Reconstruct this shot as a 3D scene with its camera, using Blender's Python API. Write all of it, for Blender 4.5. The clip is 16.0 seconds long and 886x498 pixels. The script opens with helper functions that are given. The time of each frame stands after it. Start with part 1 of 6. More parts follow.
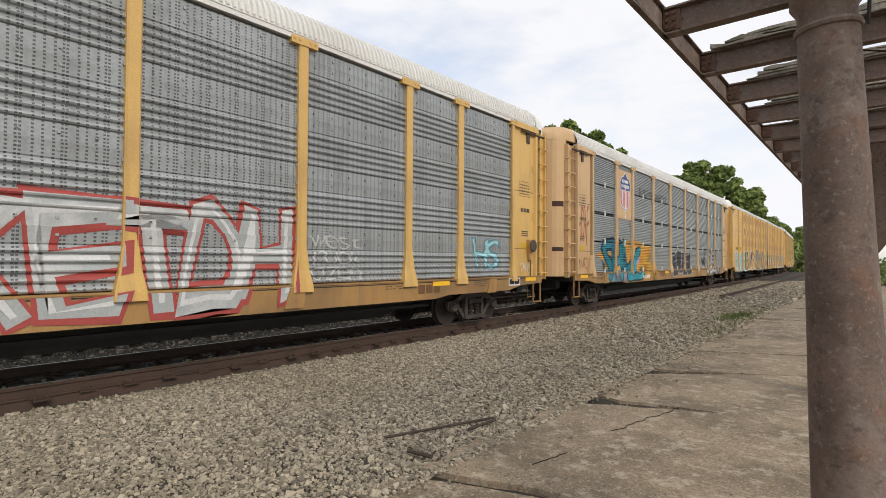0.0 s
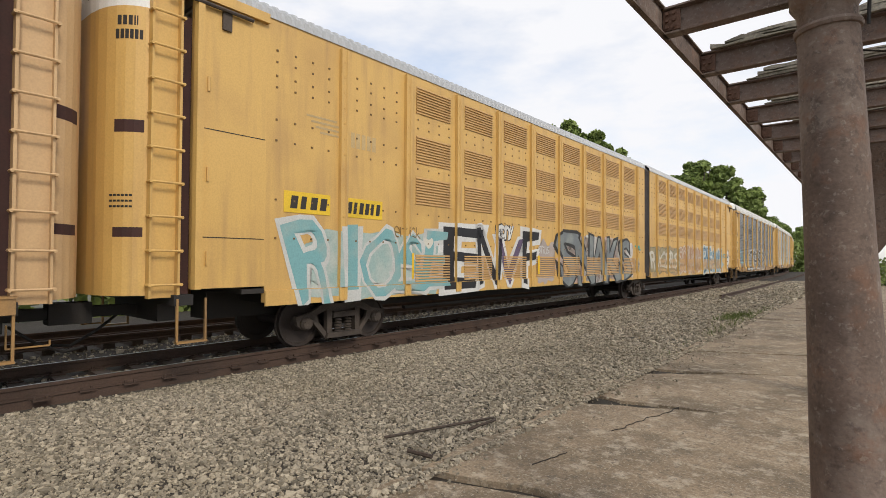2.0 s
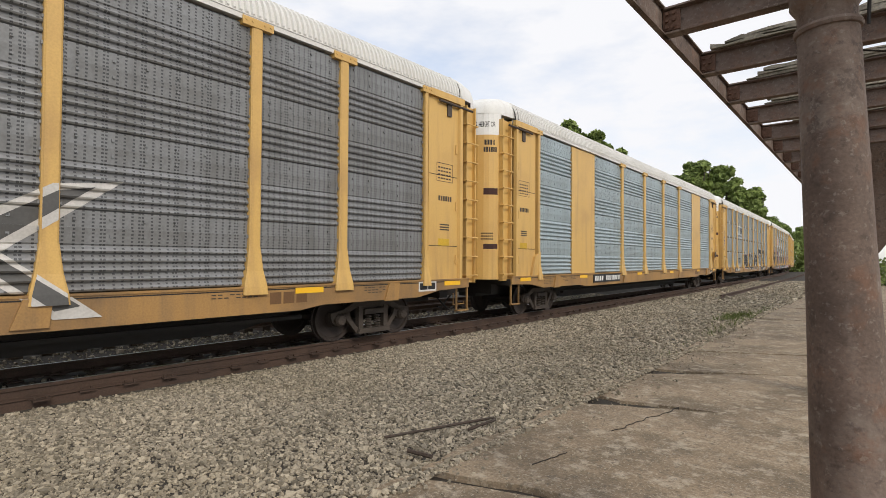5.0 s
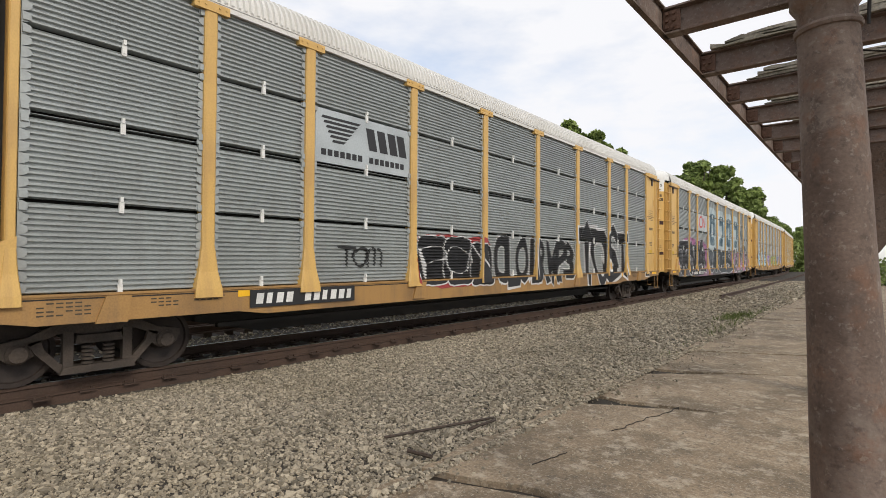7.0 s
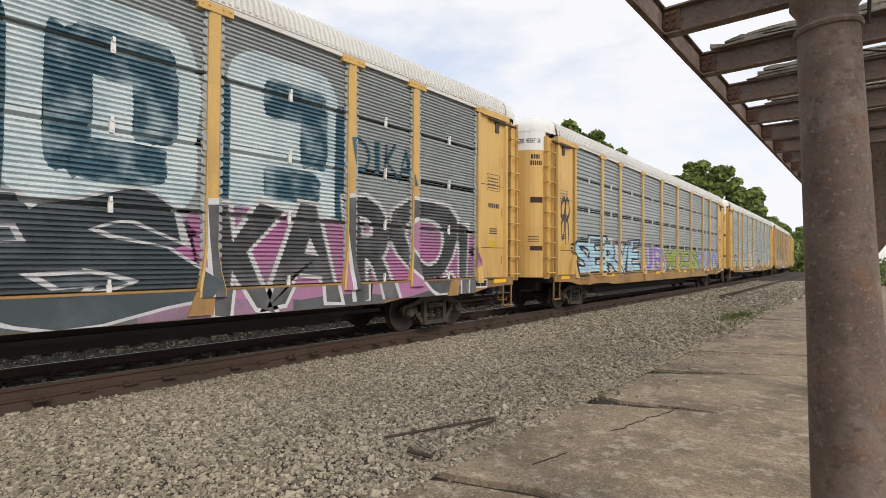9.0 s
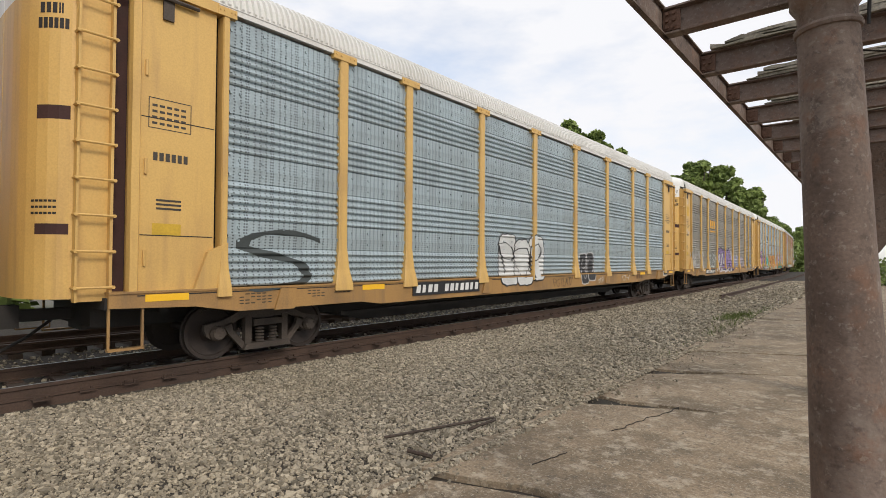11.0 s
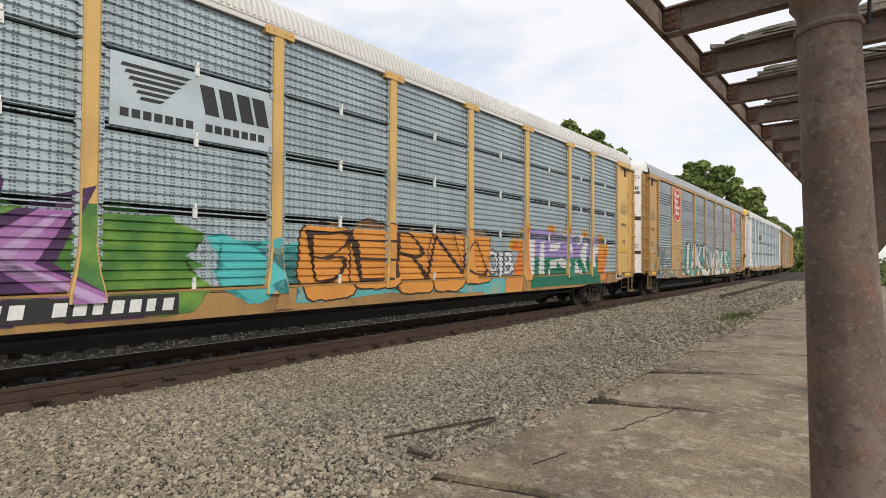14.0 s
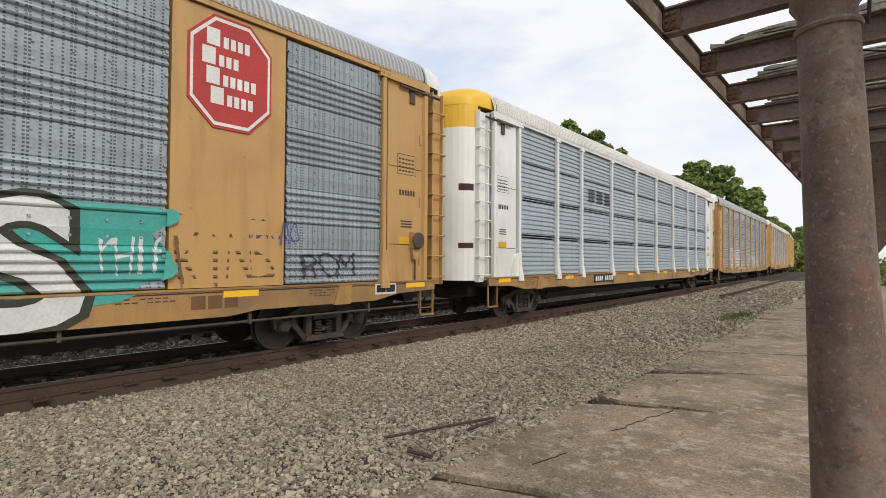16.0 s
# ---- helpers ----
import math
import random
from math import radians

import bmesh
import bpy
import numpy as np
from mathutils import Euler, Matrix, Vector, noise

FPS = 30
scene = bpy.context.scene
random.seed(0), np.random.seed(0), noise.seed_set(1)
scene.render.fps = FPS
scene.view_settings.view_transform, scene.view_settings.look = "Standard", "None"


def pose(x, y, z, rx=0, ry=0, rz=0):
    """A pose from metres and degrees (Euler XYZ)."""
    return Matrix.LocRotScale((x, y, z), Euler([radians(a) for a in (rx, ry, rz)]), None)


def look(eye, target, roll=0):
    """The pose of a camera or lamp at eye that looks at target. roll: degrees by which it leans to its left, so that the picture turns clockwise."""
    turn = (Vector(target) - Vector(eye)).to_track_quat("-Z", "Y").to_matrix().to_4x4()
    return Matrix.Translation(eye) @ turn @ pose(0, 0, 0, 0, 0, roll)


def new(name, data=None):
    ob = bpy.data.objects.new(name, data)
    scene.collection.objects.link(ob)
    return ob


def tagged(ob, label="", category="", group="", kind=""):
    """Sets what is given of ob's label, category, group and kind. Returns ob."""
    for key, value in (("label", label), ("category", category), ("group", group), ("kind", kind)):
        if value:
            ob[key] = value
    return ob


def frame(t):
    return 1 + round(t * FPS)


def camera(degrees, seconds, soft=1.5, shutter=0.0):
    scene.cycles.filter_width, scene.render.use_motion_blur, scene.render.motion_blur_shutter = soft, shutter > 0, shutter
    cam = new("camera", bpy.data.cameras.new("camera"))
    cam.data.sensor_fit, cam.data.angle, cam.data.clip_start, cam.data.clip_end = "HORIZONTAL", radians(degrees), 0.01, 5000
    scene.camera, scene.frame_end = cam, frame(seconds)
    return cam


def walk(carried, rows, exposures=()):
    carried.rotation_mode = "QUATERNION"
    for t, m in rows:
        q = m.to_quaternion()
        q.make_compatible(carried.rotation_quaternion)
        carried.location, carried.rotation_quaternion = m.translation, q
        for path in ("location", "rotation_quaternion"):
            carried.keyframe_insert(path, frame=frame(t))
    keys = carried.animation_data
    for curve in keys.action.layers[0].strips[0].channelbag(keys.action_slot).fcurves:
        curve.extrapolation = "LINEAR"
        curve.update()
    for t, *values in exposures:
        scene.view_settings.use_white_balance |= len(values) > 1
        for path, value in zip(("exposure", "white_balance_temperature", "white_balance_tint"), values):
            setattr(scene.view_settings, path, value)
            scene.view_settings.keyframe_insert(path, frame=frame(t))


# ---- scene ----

# ======== camera ========
EYE = (0.0, 0.0, 1.71)
YAW, PITCH, ROLL = radians(39.89), radians(1.13), 0.35
AIM = (EYE[0] - math.sin(YAW) * math.cos(PITCH), EYE[1] + math.cos(YAW) * math.cos(PITCH), EYE[2] + math.sin(PITCH))
cam = camera(81.0, 16.0, soft=0.5)
VIEW = look(EYE, AIM, ROLL)
walk(cam, [(0.0, VIEW), (16.0, VIEW)])

# ======== world, sun, exposure ========
scene.view_settings.exposure = 0.0
world = bpy.data.worlds.new("world")
scene.world = world
world.use_nodes = True
wn, wl = world.node_tree.nodes, world.node_tree.links
wn.clear()
w_out = wn.new("ShaderNodeOutputWorld")
w_sky = wn.new("ShaderNodeTexSky")
w_sky.sky_type, w_sky.sun_disc = "NISHITA", False
w_sky.sun_elevation, w_sky.sun_rotation = radians(38), radians(107)
w_bg_sky = wn.new("ShaderNodeBackground")
w_bg_sky.inputs["Strength"].default_value = 0.2
wl.new(w_sky.outputs[0], w_bg_sky.inputs["Color"])
w_bg_cloud = wn.new("ShaderNodeBackground")
w_bg_cloud.inputs["Color"].default_value = (0.965, 0.968, 1.0, 1)
w_bg_cloud.inputs["Strength"].default_value = 0.98
w_tc = wn.new("ShaderNodeTexCoord")
w_map = wn.new("ShaderNodeMapping")
w_map.inputs["Scale"].default_value = (1.0, 1.0, 2.6)
w_map.inputs["Location"].default_value = (2.1, 0.7, 0.3)
wl.new(w_tc.outputs["Generated"], w_map.inputs["Vector"])
w_noise = wn.new("ShaderNodeTexNoise")
w_noise.inputs["Scale"].default_value = 1.9
w_noise.inputs["Detail"].default_value = 6
w_noise.inputs["Roughness"].default_value = 0.55
wl.new(w_map.outputs[0], w_noise.inputs["Vector"])
w_ramp = wn.new("ShaderNodeValToRGB")
w_ramp.color_ramp.elements[0].position = 0.35
w_ramp.color_ramp.elements[0].color = (0.34, 0.34, 0.34, 1)
w_ramp.color_ramp.elements[1].position = 0.55
wl.new(w_noise.outputs["Fac"], w_ramp.inputs["Fac"])
w_mix = wn.new("ShaderNodeMixShader")
wl.new(w_ramp.outputs[0], w_mix.inputs["Fac"])
wl.new(w_bg_sky.outputs[0], w_mix.inputs[1])
wl.new(w_bg_cloud.outputs[0], w_mix.inputs[2])
wl.new(w_mix.outputs[0], w_out.inputs["Surface"])

sun_data = bpy.data.lights.new("sun", "SUN")
sun_data.energy, sun_data.angle, sun_data.color = 1.9, radians(16), (1.0, 0.91, 0.78)
sun = new("sun", sun_data)
sun.matrix_world = look((16, -5, 13), (0, 0, 0))


# ======== materials ========
def material(name, color, rough=0.7, metal=0.0, spot=None, spot_scale=1.5, spot_amount=0.4, grain=0.12, grain_scale=60,
             bump=0.1, bump_scale=90, streak=None, streak_amount=0.0, vary=0.0, island=0.0):
    """A painted, metal or stone surface: base colour, coarse spots, fine grain, vertical streaks, bump."""
    m = bpy.data.materials.new(name)
    m.use_nodes = True
    n, l = m.node_tree.nodes, m.node_tree.links
    b = n["Principled BSDF"]
    b.inputs["Roughness"].default_value, b.inputs["Metallic"].default_value = rough, metal
    tc = n.new("ShaderNodeTexCoord")

    def tex(scale, detail=5, stretch=None):
        t = n.new("ShaderNodeTexNoise")
        t.inputs["Scale"].default_value, t.inputs["Detail"].default_value = scale, detail
        if stretch:
            mp = n.new("ShaderNodeMapping")
            mp.inputs["Scale"].default_value = stretch
            l.new(tc.outputs["Object"], mp.inputs["Vector"])
            l.new(mp.outputs[0], t.inputs["Vector"])
        else:
            l.new(tc.outputs["Object"], t.inputs["Vector"])
        return t

    def blend(kind, fac, a, c):
        x = n.new("ShaderNodeMix")
        x.data_type, x.blend_type = "RGBA", kind
        if isinstance(fac, float):
            x.inputs[0].default_value = fac
        else:
            l.new(fac, x.inputs[0])
        for sock, v in ((6, a), (7, c)):
            if isinstance(v, tuple):
                x.inputs[sock].default_value = (*v, 1)
            else:
                l.new(v, x.inputs[sock])
        return x.outputs[2]

    def ramp(src, lo, hi, amount=1.0):
        r = n.new("ShaderNodeMapRange")
        r.inputs["From Min"].default_value, r.inputs["From Max"].default_value = lo, hi
        r.inputs["To Max"].default_value = amount
        l.new(src, r.inputs["Value"])
        return r.outputs[0]

    out = color
    if spot:
        out = blend("MIX", ramp(tex(spot_scale, 7).outputs["Fac"], 0.45, 0.68, spot_amount), out, spot)
    if streak:
        out = blend("MIX", ramp(tex(1.0, 6, (5.0, 5.0, 0.5)).outputs["Fac"], 0.5, 0.75, streak_amount), out, streak)
    g = tex(grain_scale, 4)
    dark = tuple(c * (1 - grain * 2.2) for c in (1, 1, 1))
    out = blend("MULTIPLY", ramp(g.outputs["Fac"], 0.35, 0.7), out, dark) if grain else out
    if vary or island:
        if island:
            geo = n.new("ShaderNodeNewGeometry")
            src, amount = geo.outputs["Random Per Island"], island
        else:
            info = n.new("ShaderNodeObjectInfo")
            src, amount = info.outputs["Random"], vary
        out = blend("MULTIPLY", ramp(src, 0, 1), out, (1 - amount,) * 3)
    if isinstance(out, tuple):
        b.inputs["Base Color"].default_value = (*out, 1)
    else:
        l.new(out, b.inputs["Base Color"])
    if bump:
        bp = n.new("ShaderNodeBump")
        bp.inputs["Strength"].default_value, bp.inputs["Distance"].default_value = bump, 0.01
        l.new(tex(bump_scale, 5).outputs["Fac"], bp.inputs["Height"])
        l.new(bp.outputs[0], b.inputs["Normal"])
    return m


def perforated(name, color, dirt, hole=0.78):
    """Galvanised sheet with rows of small punched slots in fields, and dirt."""
    m = material(name, color, 0.44, 0.25, dirt, 0.6, 0.6, 0.08, 25, 0.05, 60, streak=tuple(c * 0.75 for c in dirt), streak_amount=0.5)
    n, l = m.node_tree.nodes, m.node_tree.links
    b = n["Principled BSDF"]
    tc = n.new("ShaderNodeTexCoord")
    sep = n.new("ShaderNodeSeparateXYZ")
    l.new(tc.outputs["Object"], sep.inputs[0])

    def op(kind, a, c=None):
        x = n.new("ShaderNodeMath")
        x.operation = kind
        for i, v in enumerate((a, c)):
            if v is None:
                continue
            if isinstance(v, (int, float)):
                x.inputs[i].default_value = v
            else:
                l.new(v, x.inputs[i])
        return x.outputs[0]

    # short slots in columns
    fy = op("FRACT", op("MULTIPLY", sep.outputs["Y"], 1 / 0.47), None)
    fz = op("FRACT", op("MULTIPLY", sep.outputs["Z"], 1 / 0.049), None)
    columns = None
    for at, half in ((0.08, 0.032), (0.27, 0.032), (0.36, 0.032), (0.62, 0.032), (0.84, 0.032)):
        near = op("LESS_THAN", op("ABSOLUTE", op("SUBTRACT", fy, at)), half)
        columns = near if columns is None else op("ADD", columns, near)
    dots = op("MULTIPLY", columns, op("LESS_THAN", fz, 0.5))
    mix = n.new("ShaderNodeMix")
    mix.data_type = "RGBA"
    l.new(op("MULTIPLY", dots, hole), mix.inputs[0])
    old = b.inputs["Base Color"].links[0].from_socket
    l.new(old, mix.inputs[6])
    mix.inputs[7].default_value = (0.03, 0.032, 0.035, 1)
    l.new(mix.outputs[2], b.inputs["Base Color"])
    return m


YELLOW = (0.62, 0.39, 0.12)
M = {}
M["yellow"] = material("yellow_paint", YELLOW, 0.5, 0, (0.42, 0.25, 0.09), 0.8, 0.45, 0.05, 40, 0.05, streak=(0.33, 0.2, 0.09), streak_amount=0.45)
M["tan"] = material("tan_paint", (0.56, 0.37, 0.19), 0.55, 0, (0.40, 0.25, 0.12), 0.8, 0.45, 0.05, 40, 0.05, streak=(0.3, 0.19, 0.1), streak_amount=0.45)
M["brown"] = material("ochre_paint", (0.47, 0.28, 0.1), 0.55, 0, (0.34, 0.2, 0.08), 0.8, 0.5, 0.05, 40, 0.05, streak=(0.27, 0.15, 0.06), streak_amount=0.45)
M["sill"] = material("sill_paint", (0.38, 0.215, 0.072), 0.55, 0, (0.19, 0.115, 0.055), 0.9, 0.8, 0.08, 40, 0.08, streak=(0.2, 0.13, 0.07), streak_amount=0.6)
M["white"] = material("white_paint", (0.75, 0.75, 0.73), 0.5, 0, (0.55, 0.54, 0.5), 0.7, 0.5, 0.05, 40, 0.05, streak=(0.5, 0.46, 0.4), streak_amount=0.4)
M["roof_white"] = material("white_roof", (0.66, 0.65, 0.62), 0.5, 0.0, (0.54, 0.52, 0.48), 0.5, 0.5, 0.05, 30, 0.03)
M["roof_grey"] = material("grey_roof", (0.42, 0.43, 0.44), 0.45, 0.2, (0.4, 0.4, 0.4), 0.5, 0.5, 0.05, 30, 0.03)
M["grey"] = material("galvanised_sheet", (0.37, 0.395, 0.392), 0.42, 0.25, (0.275, 0.29, 0.285), 0.5, 0.6, 0.06, 25, 0.05, streak=(0.29, 0.295, 0.285), streak_amount=0.5)
M["blue"] = material("bluish_sheet", (0.41, 0.47, 0.52), 0.5, 0.2, (0.32, 0.36, 0.385), 0.5, 0.6, 0.06, 25, 0.05, streak=(0.22, 0.23, 0.24), streak_amount=0.5)
M["dark"] = material("dark_sheet", (0.20, 0.195, 0.185), 0.55, 0.2, (0.14, 0.135, 0.125), 0.5, 0.6, 0.06, 25, 0.05, streak=(0.12, 0.11, 0.1), streak_amount=0.5)
M["perf"] = perforated("perforated_sheet", (0.37, 0.39, 0.395), (0.255, 0.26, 0.255))
M["perf_dark"] = perforated("grimy_perforated_sheet", (0.30, 0.275, 0.225), (0.21, 0.187, 0.147))
M["perf_blue"] = perforated("bluish_perforated_sheet", (0.41, 0.49, 0.525), (0.295, 0.34, 0.355), 0.75)
M["perf_grey"] = perforated("dark_grey_perforated_sheet", (0.25, 0.255, 0.26), (0.165, 0.16, 0.15))
M["perf_slate"] = perforated("slate_perforated_sheet", (0.345, 0.395, 0.425), (0.25, 0.278, 0.288))
M["rivet"] = material("grimy_rivet_paint", (0.2, 0.115, 0.04), 0.6, 0, (0.12, 0.07, 0.03), 3, 0.5)
M["gold"] = material("bright_yellow_paint", (0.75, 0.45, 0.03), 0.5, 0, (0.6, 0.36, 0.05), 1, 0.5, 0.05, 40, 0.05)
M["black"] = material("black_steel", (0.018, 0.016, 0.015), 0.75, 0, (0.04, 0.032, 0.026), 1.2, 0.6, 0.1, 40, 0.1)
M["truck"] = material("grimy_cast_steel", (0.085, 0.066, 0.053), 0.8, 0.05, (0.038, 0.03, 0.025), 3, 0.7, 0.15, 40, 0.2)
M["wheel"] = material("wheel_steel", (0.04, 0.03, 0.026), 0.7, 0.2, (0.06, 0.043, 0.034), 4, 0.5, 0.1, 40, 0.1)
M["tread"] = material("polished_tread", (0.4, 0.4, 0.4), 0.35, 0.9, grain=0.05, bump=0.0)
M["rubber"] = material("worn_rubber", (0.05, 0.043, 0.04), 0.7, 0, (0.09, 0.07, 0.06), 2, 0.6, 0.1, 30, 0.1)
M["maroon"] = material("dark_red_primer", (0.05, 0.018, 0.015), 0.8, 0, (0.03, 0.015, 0.012), 3, 0.5, 0.1, 40, 0.1)
M["reflect"] = material("reflector_yellow", (0.85, 0.48, 0.02), 0.4, bump=0, grain=0.03)
M["rail"] = material("rusty_rail", (0.078, 0.047, 0.033), 0.85, 0.1, (0.045, 0.03, 0.023), 2, 0.6, 0.15, 50, 0.25)
M["tie"] = material("creosoted_tie", (0.10, 0.07, 0.052), 0.9, 0, (0.1, 0.085, 0.07), 3, 0.6, 0.2, 50, 0.4, vary=0.3)
# bed colour holds the shade seen in the gaps between loose stones
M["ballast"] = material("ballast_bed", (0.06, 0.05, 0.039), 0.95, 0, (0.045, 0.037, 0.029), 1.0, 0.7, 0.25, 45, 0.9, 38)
M["stone"] = material("crushed_stone", (0.50, 0.432, 0.322), 0.9, 0, (0.38, 0.322, 0.225), 0.35, 0.7, 0.12, 60, 0.3, 60, island=0.66)
M["concrete"] = material("weathered_concrete", (0.33, 0.25, 0.165), 0.92, 0, (0.17, 0.125, 0.078), 0.8, 0.8, 0.16, 38, 0.5, 55, streak=(0.42, 0.37, 0.29), streak_amount=0.0, vary=0.12)


def mottle(m, dark, scale, lo, hi, amount, seed):
    """Another layer of stains over a material."""
    n, l = m.node_tree.nodes, m.node_tree.links
    b = n["Principled BSDF"]
    tc, mp, t, r, x = (n.new("ShaderNode" + k) for k in ("TexCoord", "Mapping", "TexNoise", "MapRange", "Mix"))
    mp.inputs["Location"].default_value = (seed, seed * 2, 0)
    t.inputs["Scale"].default_value, t.inputs["Detail"].default_value, t.inputs["Roughness"].default_value = scale, 9, 0.65
    r.inputs["From Min"].default_value, r.inputs["From Max"].default_value, r.inputs["To Max"].default_value = lo, hi, amount
    l.new(tc.outputs["Object"], mp.inputs[0])
    l.new(mp.outputs[0], t.inputs["Vector"])
    l.new(t.outputs["Fac"], r.inputs["Value"])
    x.data_type = "RGBA"
    l.new(r.outputs[0], x.inputs[0])
    l.new(b.inputs["Base Color"].links[0].from_socket, x.inputs[6])
    x.inputs[7].default_value = (*dark, 1)
    l.new(x.outputs[2], b.inputs["Base Color"])


mottle(M["concrete"], (0.135, 0.102, 0.066), 0.9, 0.49, 0.58, 0.75, 3)
mottle(M["concrete"], (0.46, 0.395, 0.30), 5.5, 0.52, 0.64, 0.65, 8)
mottle(M["concrete"], (0.08, 0.07, 0.055), 16, 0.55, 0.62, 0.45, 12)
mottle(M["concrete"], (0.52, 0.46, 0.36), 42, 0.56, 0.62, 0.5, 15)
mottle(M["concrete"], (0.07, 0.058, 0.045), 34, 0.57, 0.63, 0.55, 19)
M["soil"] = material("dirt", (0.05, 0.04, 0.03), 0.95, 0, (0.03, 0.027, 0.018), 2, 0.6, 0.2, 40, 0.6, 40)
M["ground"] = material("far_ground", (0.14, 0.13, 0.10), 0.95, 0, (0.07, 0.09, 0.035), 0.15, 0.8, 0.15, 10, 0.4, 12)
M["rust"] = material("rusty_brown_paint", (0.165, 0.115, 0.09), 0.75, 0.05, (0.085, 0.058, 0.045), 2.2, 0.9, 0.12, 60, 0.35, 40, streak=(0.26, 0.21, 0.18), streak_amount=0.6)
mottle(M["rust"], (0.25, 0.205, 0.175), 3.5, 0.52, 0.68, 0.5, 4)
mottle(M["rust"], (0.05, 0.035, 0.028), 13, 0.55, 0.64, 0.6, 6)
mottle(M["rust"], (0.17, 0.085, 0.05), 6, 0.54, 0.66, 0.6, 9)
mottle(M["rust"], (0.28, 0.245, 0.215), 30, 0.57, 0.64, 0.4, 11)
M["rust_red"] = material("red_rust", (0.17, 0.095, 0.065), 0.85, 0.1, (0.09, 0.05, 0.035), 6, 0.7, 0.15, 60, 0.4, 40)
M["wood"] = material("rotten_grey_wood", (0.42, 0.38, 0.31), 0.95, 0, (0.14, 0.13, 0.09), 3, 0.7, 0.2, 45, 0.8, 35, vary=0.4)
M["leaf"] = material("leaves", (0.26, 0.34, 0.085), 0.75, 0, (0.18, 0.245, 0.06), 0.25, 0.8, 0.1, 8, 0, island=0.45)
M["bark"] = material("bark", (0.09, 0.07, 0.05), 0.9, 0, bump=0.5, bump_scale=20)
M["grass"] = material("grass_blades", (0.16, 0.2, 0.05), 0.8, 0, bump=0, island=0.5)


# ======== mesh helpers ========
def box(bm, x0, x1, y0, y1, z0, z1):
    v = [bm.verts.new(p) for p in ((x0, y0, z0), (x1, y0, z0), (x1, y1, z0), (x0, y1, z0), (x0, y0, z1), (x1, y0, z1), (x1, y1, z1), (x0, y1, z1))]
    for f in ((0, 3, 2, 1), (4, 5, 6, 7), (0, 1, 5, 4), (1, 2, 6, 5), (2, 3, 7, 6), (3, 0, 4, 7)):
        bm.faces.new([v[i] for i in f])


def prism(bm, outline, axis, a, b):
    """An outline of (u, v) extruded along an axis from a to b: axis x: (y, z), y: (x, z), z: (x, y)."""
    def place(u, v, w):
        return {"x": (w, u, v), "y": (u, w, v), "z": (u, v, w)}[axis]
    lo = [bm.verts.new(place(u, v, a)) for u, v in outline]
    hi = [bm.verts.new(place(u, v, b)) for u, v in outline]
    bm.faces.new(lo)
    bm.faces.new(hi[::-1])
    for i in range(len(lo)):
        j = (i + 1) % len(lo)
        bm.faces.new((lo[i], hi[i], hi[j], lo[j]))
    bmesh.ops.recalc_face_normals(bm, faces=bm.faces[:])


def rod(bm, a, b, r, sides=8, r2=None):
    a, b = Vector(a), Vector(b)
    turn = (b - a).to_track_quat("Z", "Y").to_matrix()
    rings = []
    for p, q in ((a, r), (b, r if r2 is None else r2)):
        rings.append([bm.verts.new(p + turn @ Vector((q * math.cos(k * math.tau / sides), q * math.sin(k * math.tau / sides), 0))) for k in range(sides)])
    for k in range(sides):
        bm.faces.new((rings[0][k], rings[0][(k + 1) % sides], rings[1][(k + 1) % sides], rings[1][k]))
    bm.faces.new(rings[0][::-1])
    bm.faces.new(rings[1])


def lathe(bm, profile, sides=24, axis="z", centre=(0, 0, 0)):
    """Turns a profile of (radius, height) round an axis."""
    rings = []
    for r, h in profile:
        ring = []
        for k in range(sides):
            c, s = r * math.cos(k * math.tau / sides), r * math.sin(k * math.tau / sides)
            p = (c, s, h) if axis == "z" else (h, c, s)
            ring.append(bm.verts.new(Vector(p) + Vector(centre)))
        rings.append(ring)
    for a, b in zip(rings, rings[1:]):
        for k in range(sides):
            bm.faces.new((a[k], a[(k + 1) % sides], b[(k + 1) % sides], b[k]))
    bm.faces.new(rings[0][::-1])
    bm.faces.new(rings[-1])
    bmesh.ops.recalc_face_normals(bm, faces=bm.faces[:])


def mesh_of(name, bm, mat, smooth=False):
    me = bpy.data.meshes.new(name)
    bm.to_mesh(me)
    bm.free()
    me.materials.append(mat)
    if smooth:
        me.shade_smooth()
        me.set_sharp_from_angle(angle=radians(35))
    return me


def put(name, me, parent=None, m=None, label=""):
    ob = new(name, me)
    ob.parent = parent
    if m is not None:
        ob.matrix_basis = m
    if label:
        ob["label"] = label
    return ob


def part(name, bm, mat, parent, label="", m=None, smooth=False):
    return put(name, mesh_of(name, bm, mat, smooth), parent, m, label)


CACHE = {}


def cached(key, mat, build, smooth=False):
    """One mesh for each kind of piece and paint, shared by all that look alike."""
    if (key, mat) not in CACHE:
        bm = bmesh.new()
        build(bm)
        CACHE[key, mat] = mesh_of(str(key[0]), bm, M[mat], smooth)
    return CACHE[key, mat]


# ======== the track's line ========
TRACK_X = -9.44
TURN = ((0, 0.0), (12, 0.0), (36, 0.022), (70, 0.030), (120, 0.10), (170, 0.17), (700, 0.62))
LINE = []
_x, _y = TRACK_X, -400.0
for _k in range(1150):
    LINE.append((_x, _y))
    _s = _k - 400.0
    _h = float(np.interp(_s + 0.5, [a for a, b in TURN], [b for a, b in TURN]))
    _x, _y = _x - math.sin(_h), _y + math.cos(_h)


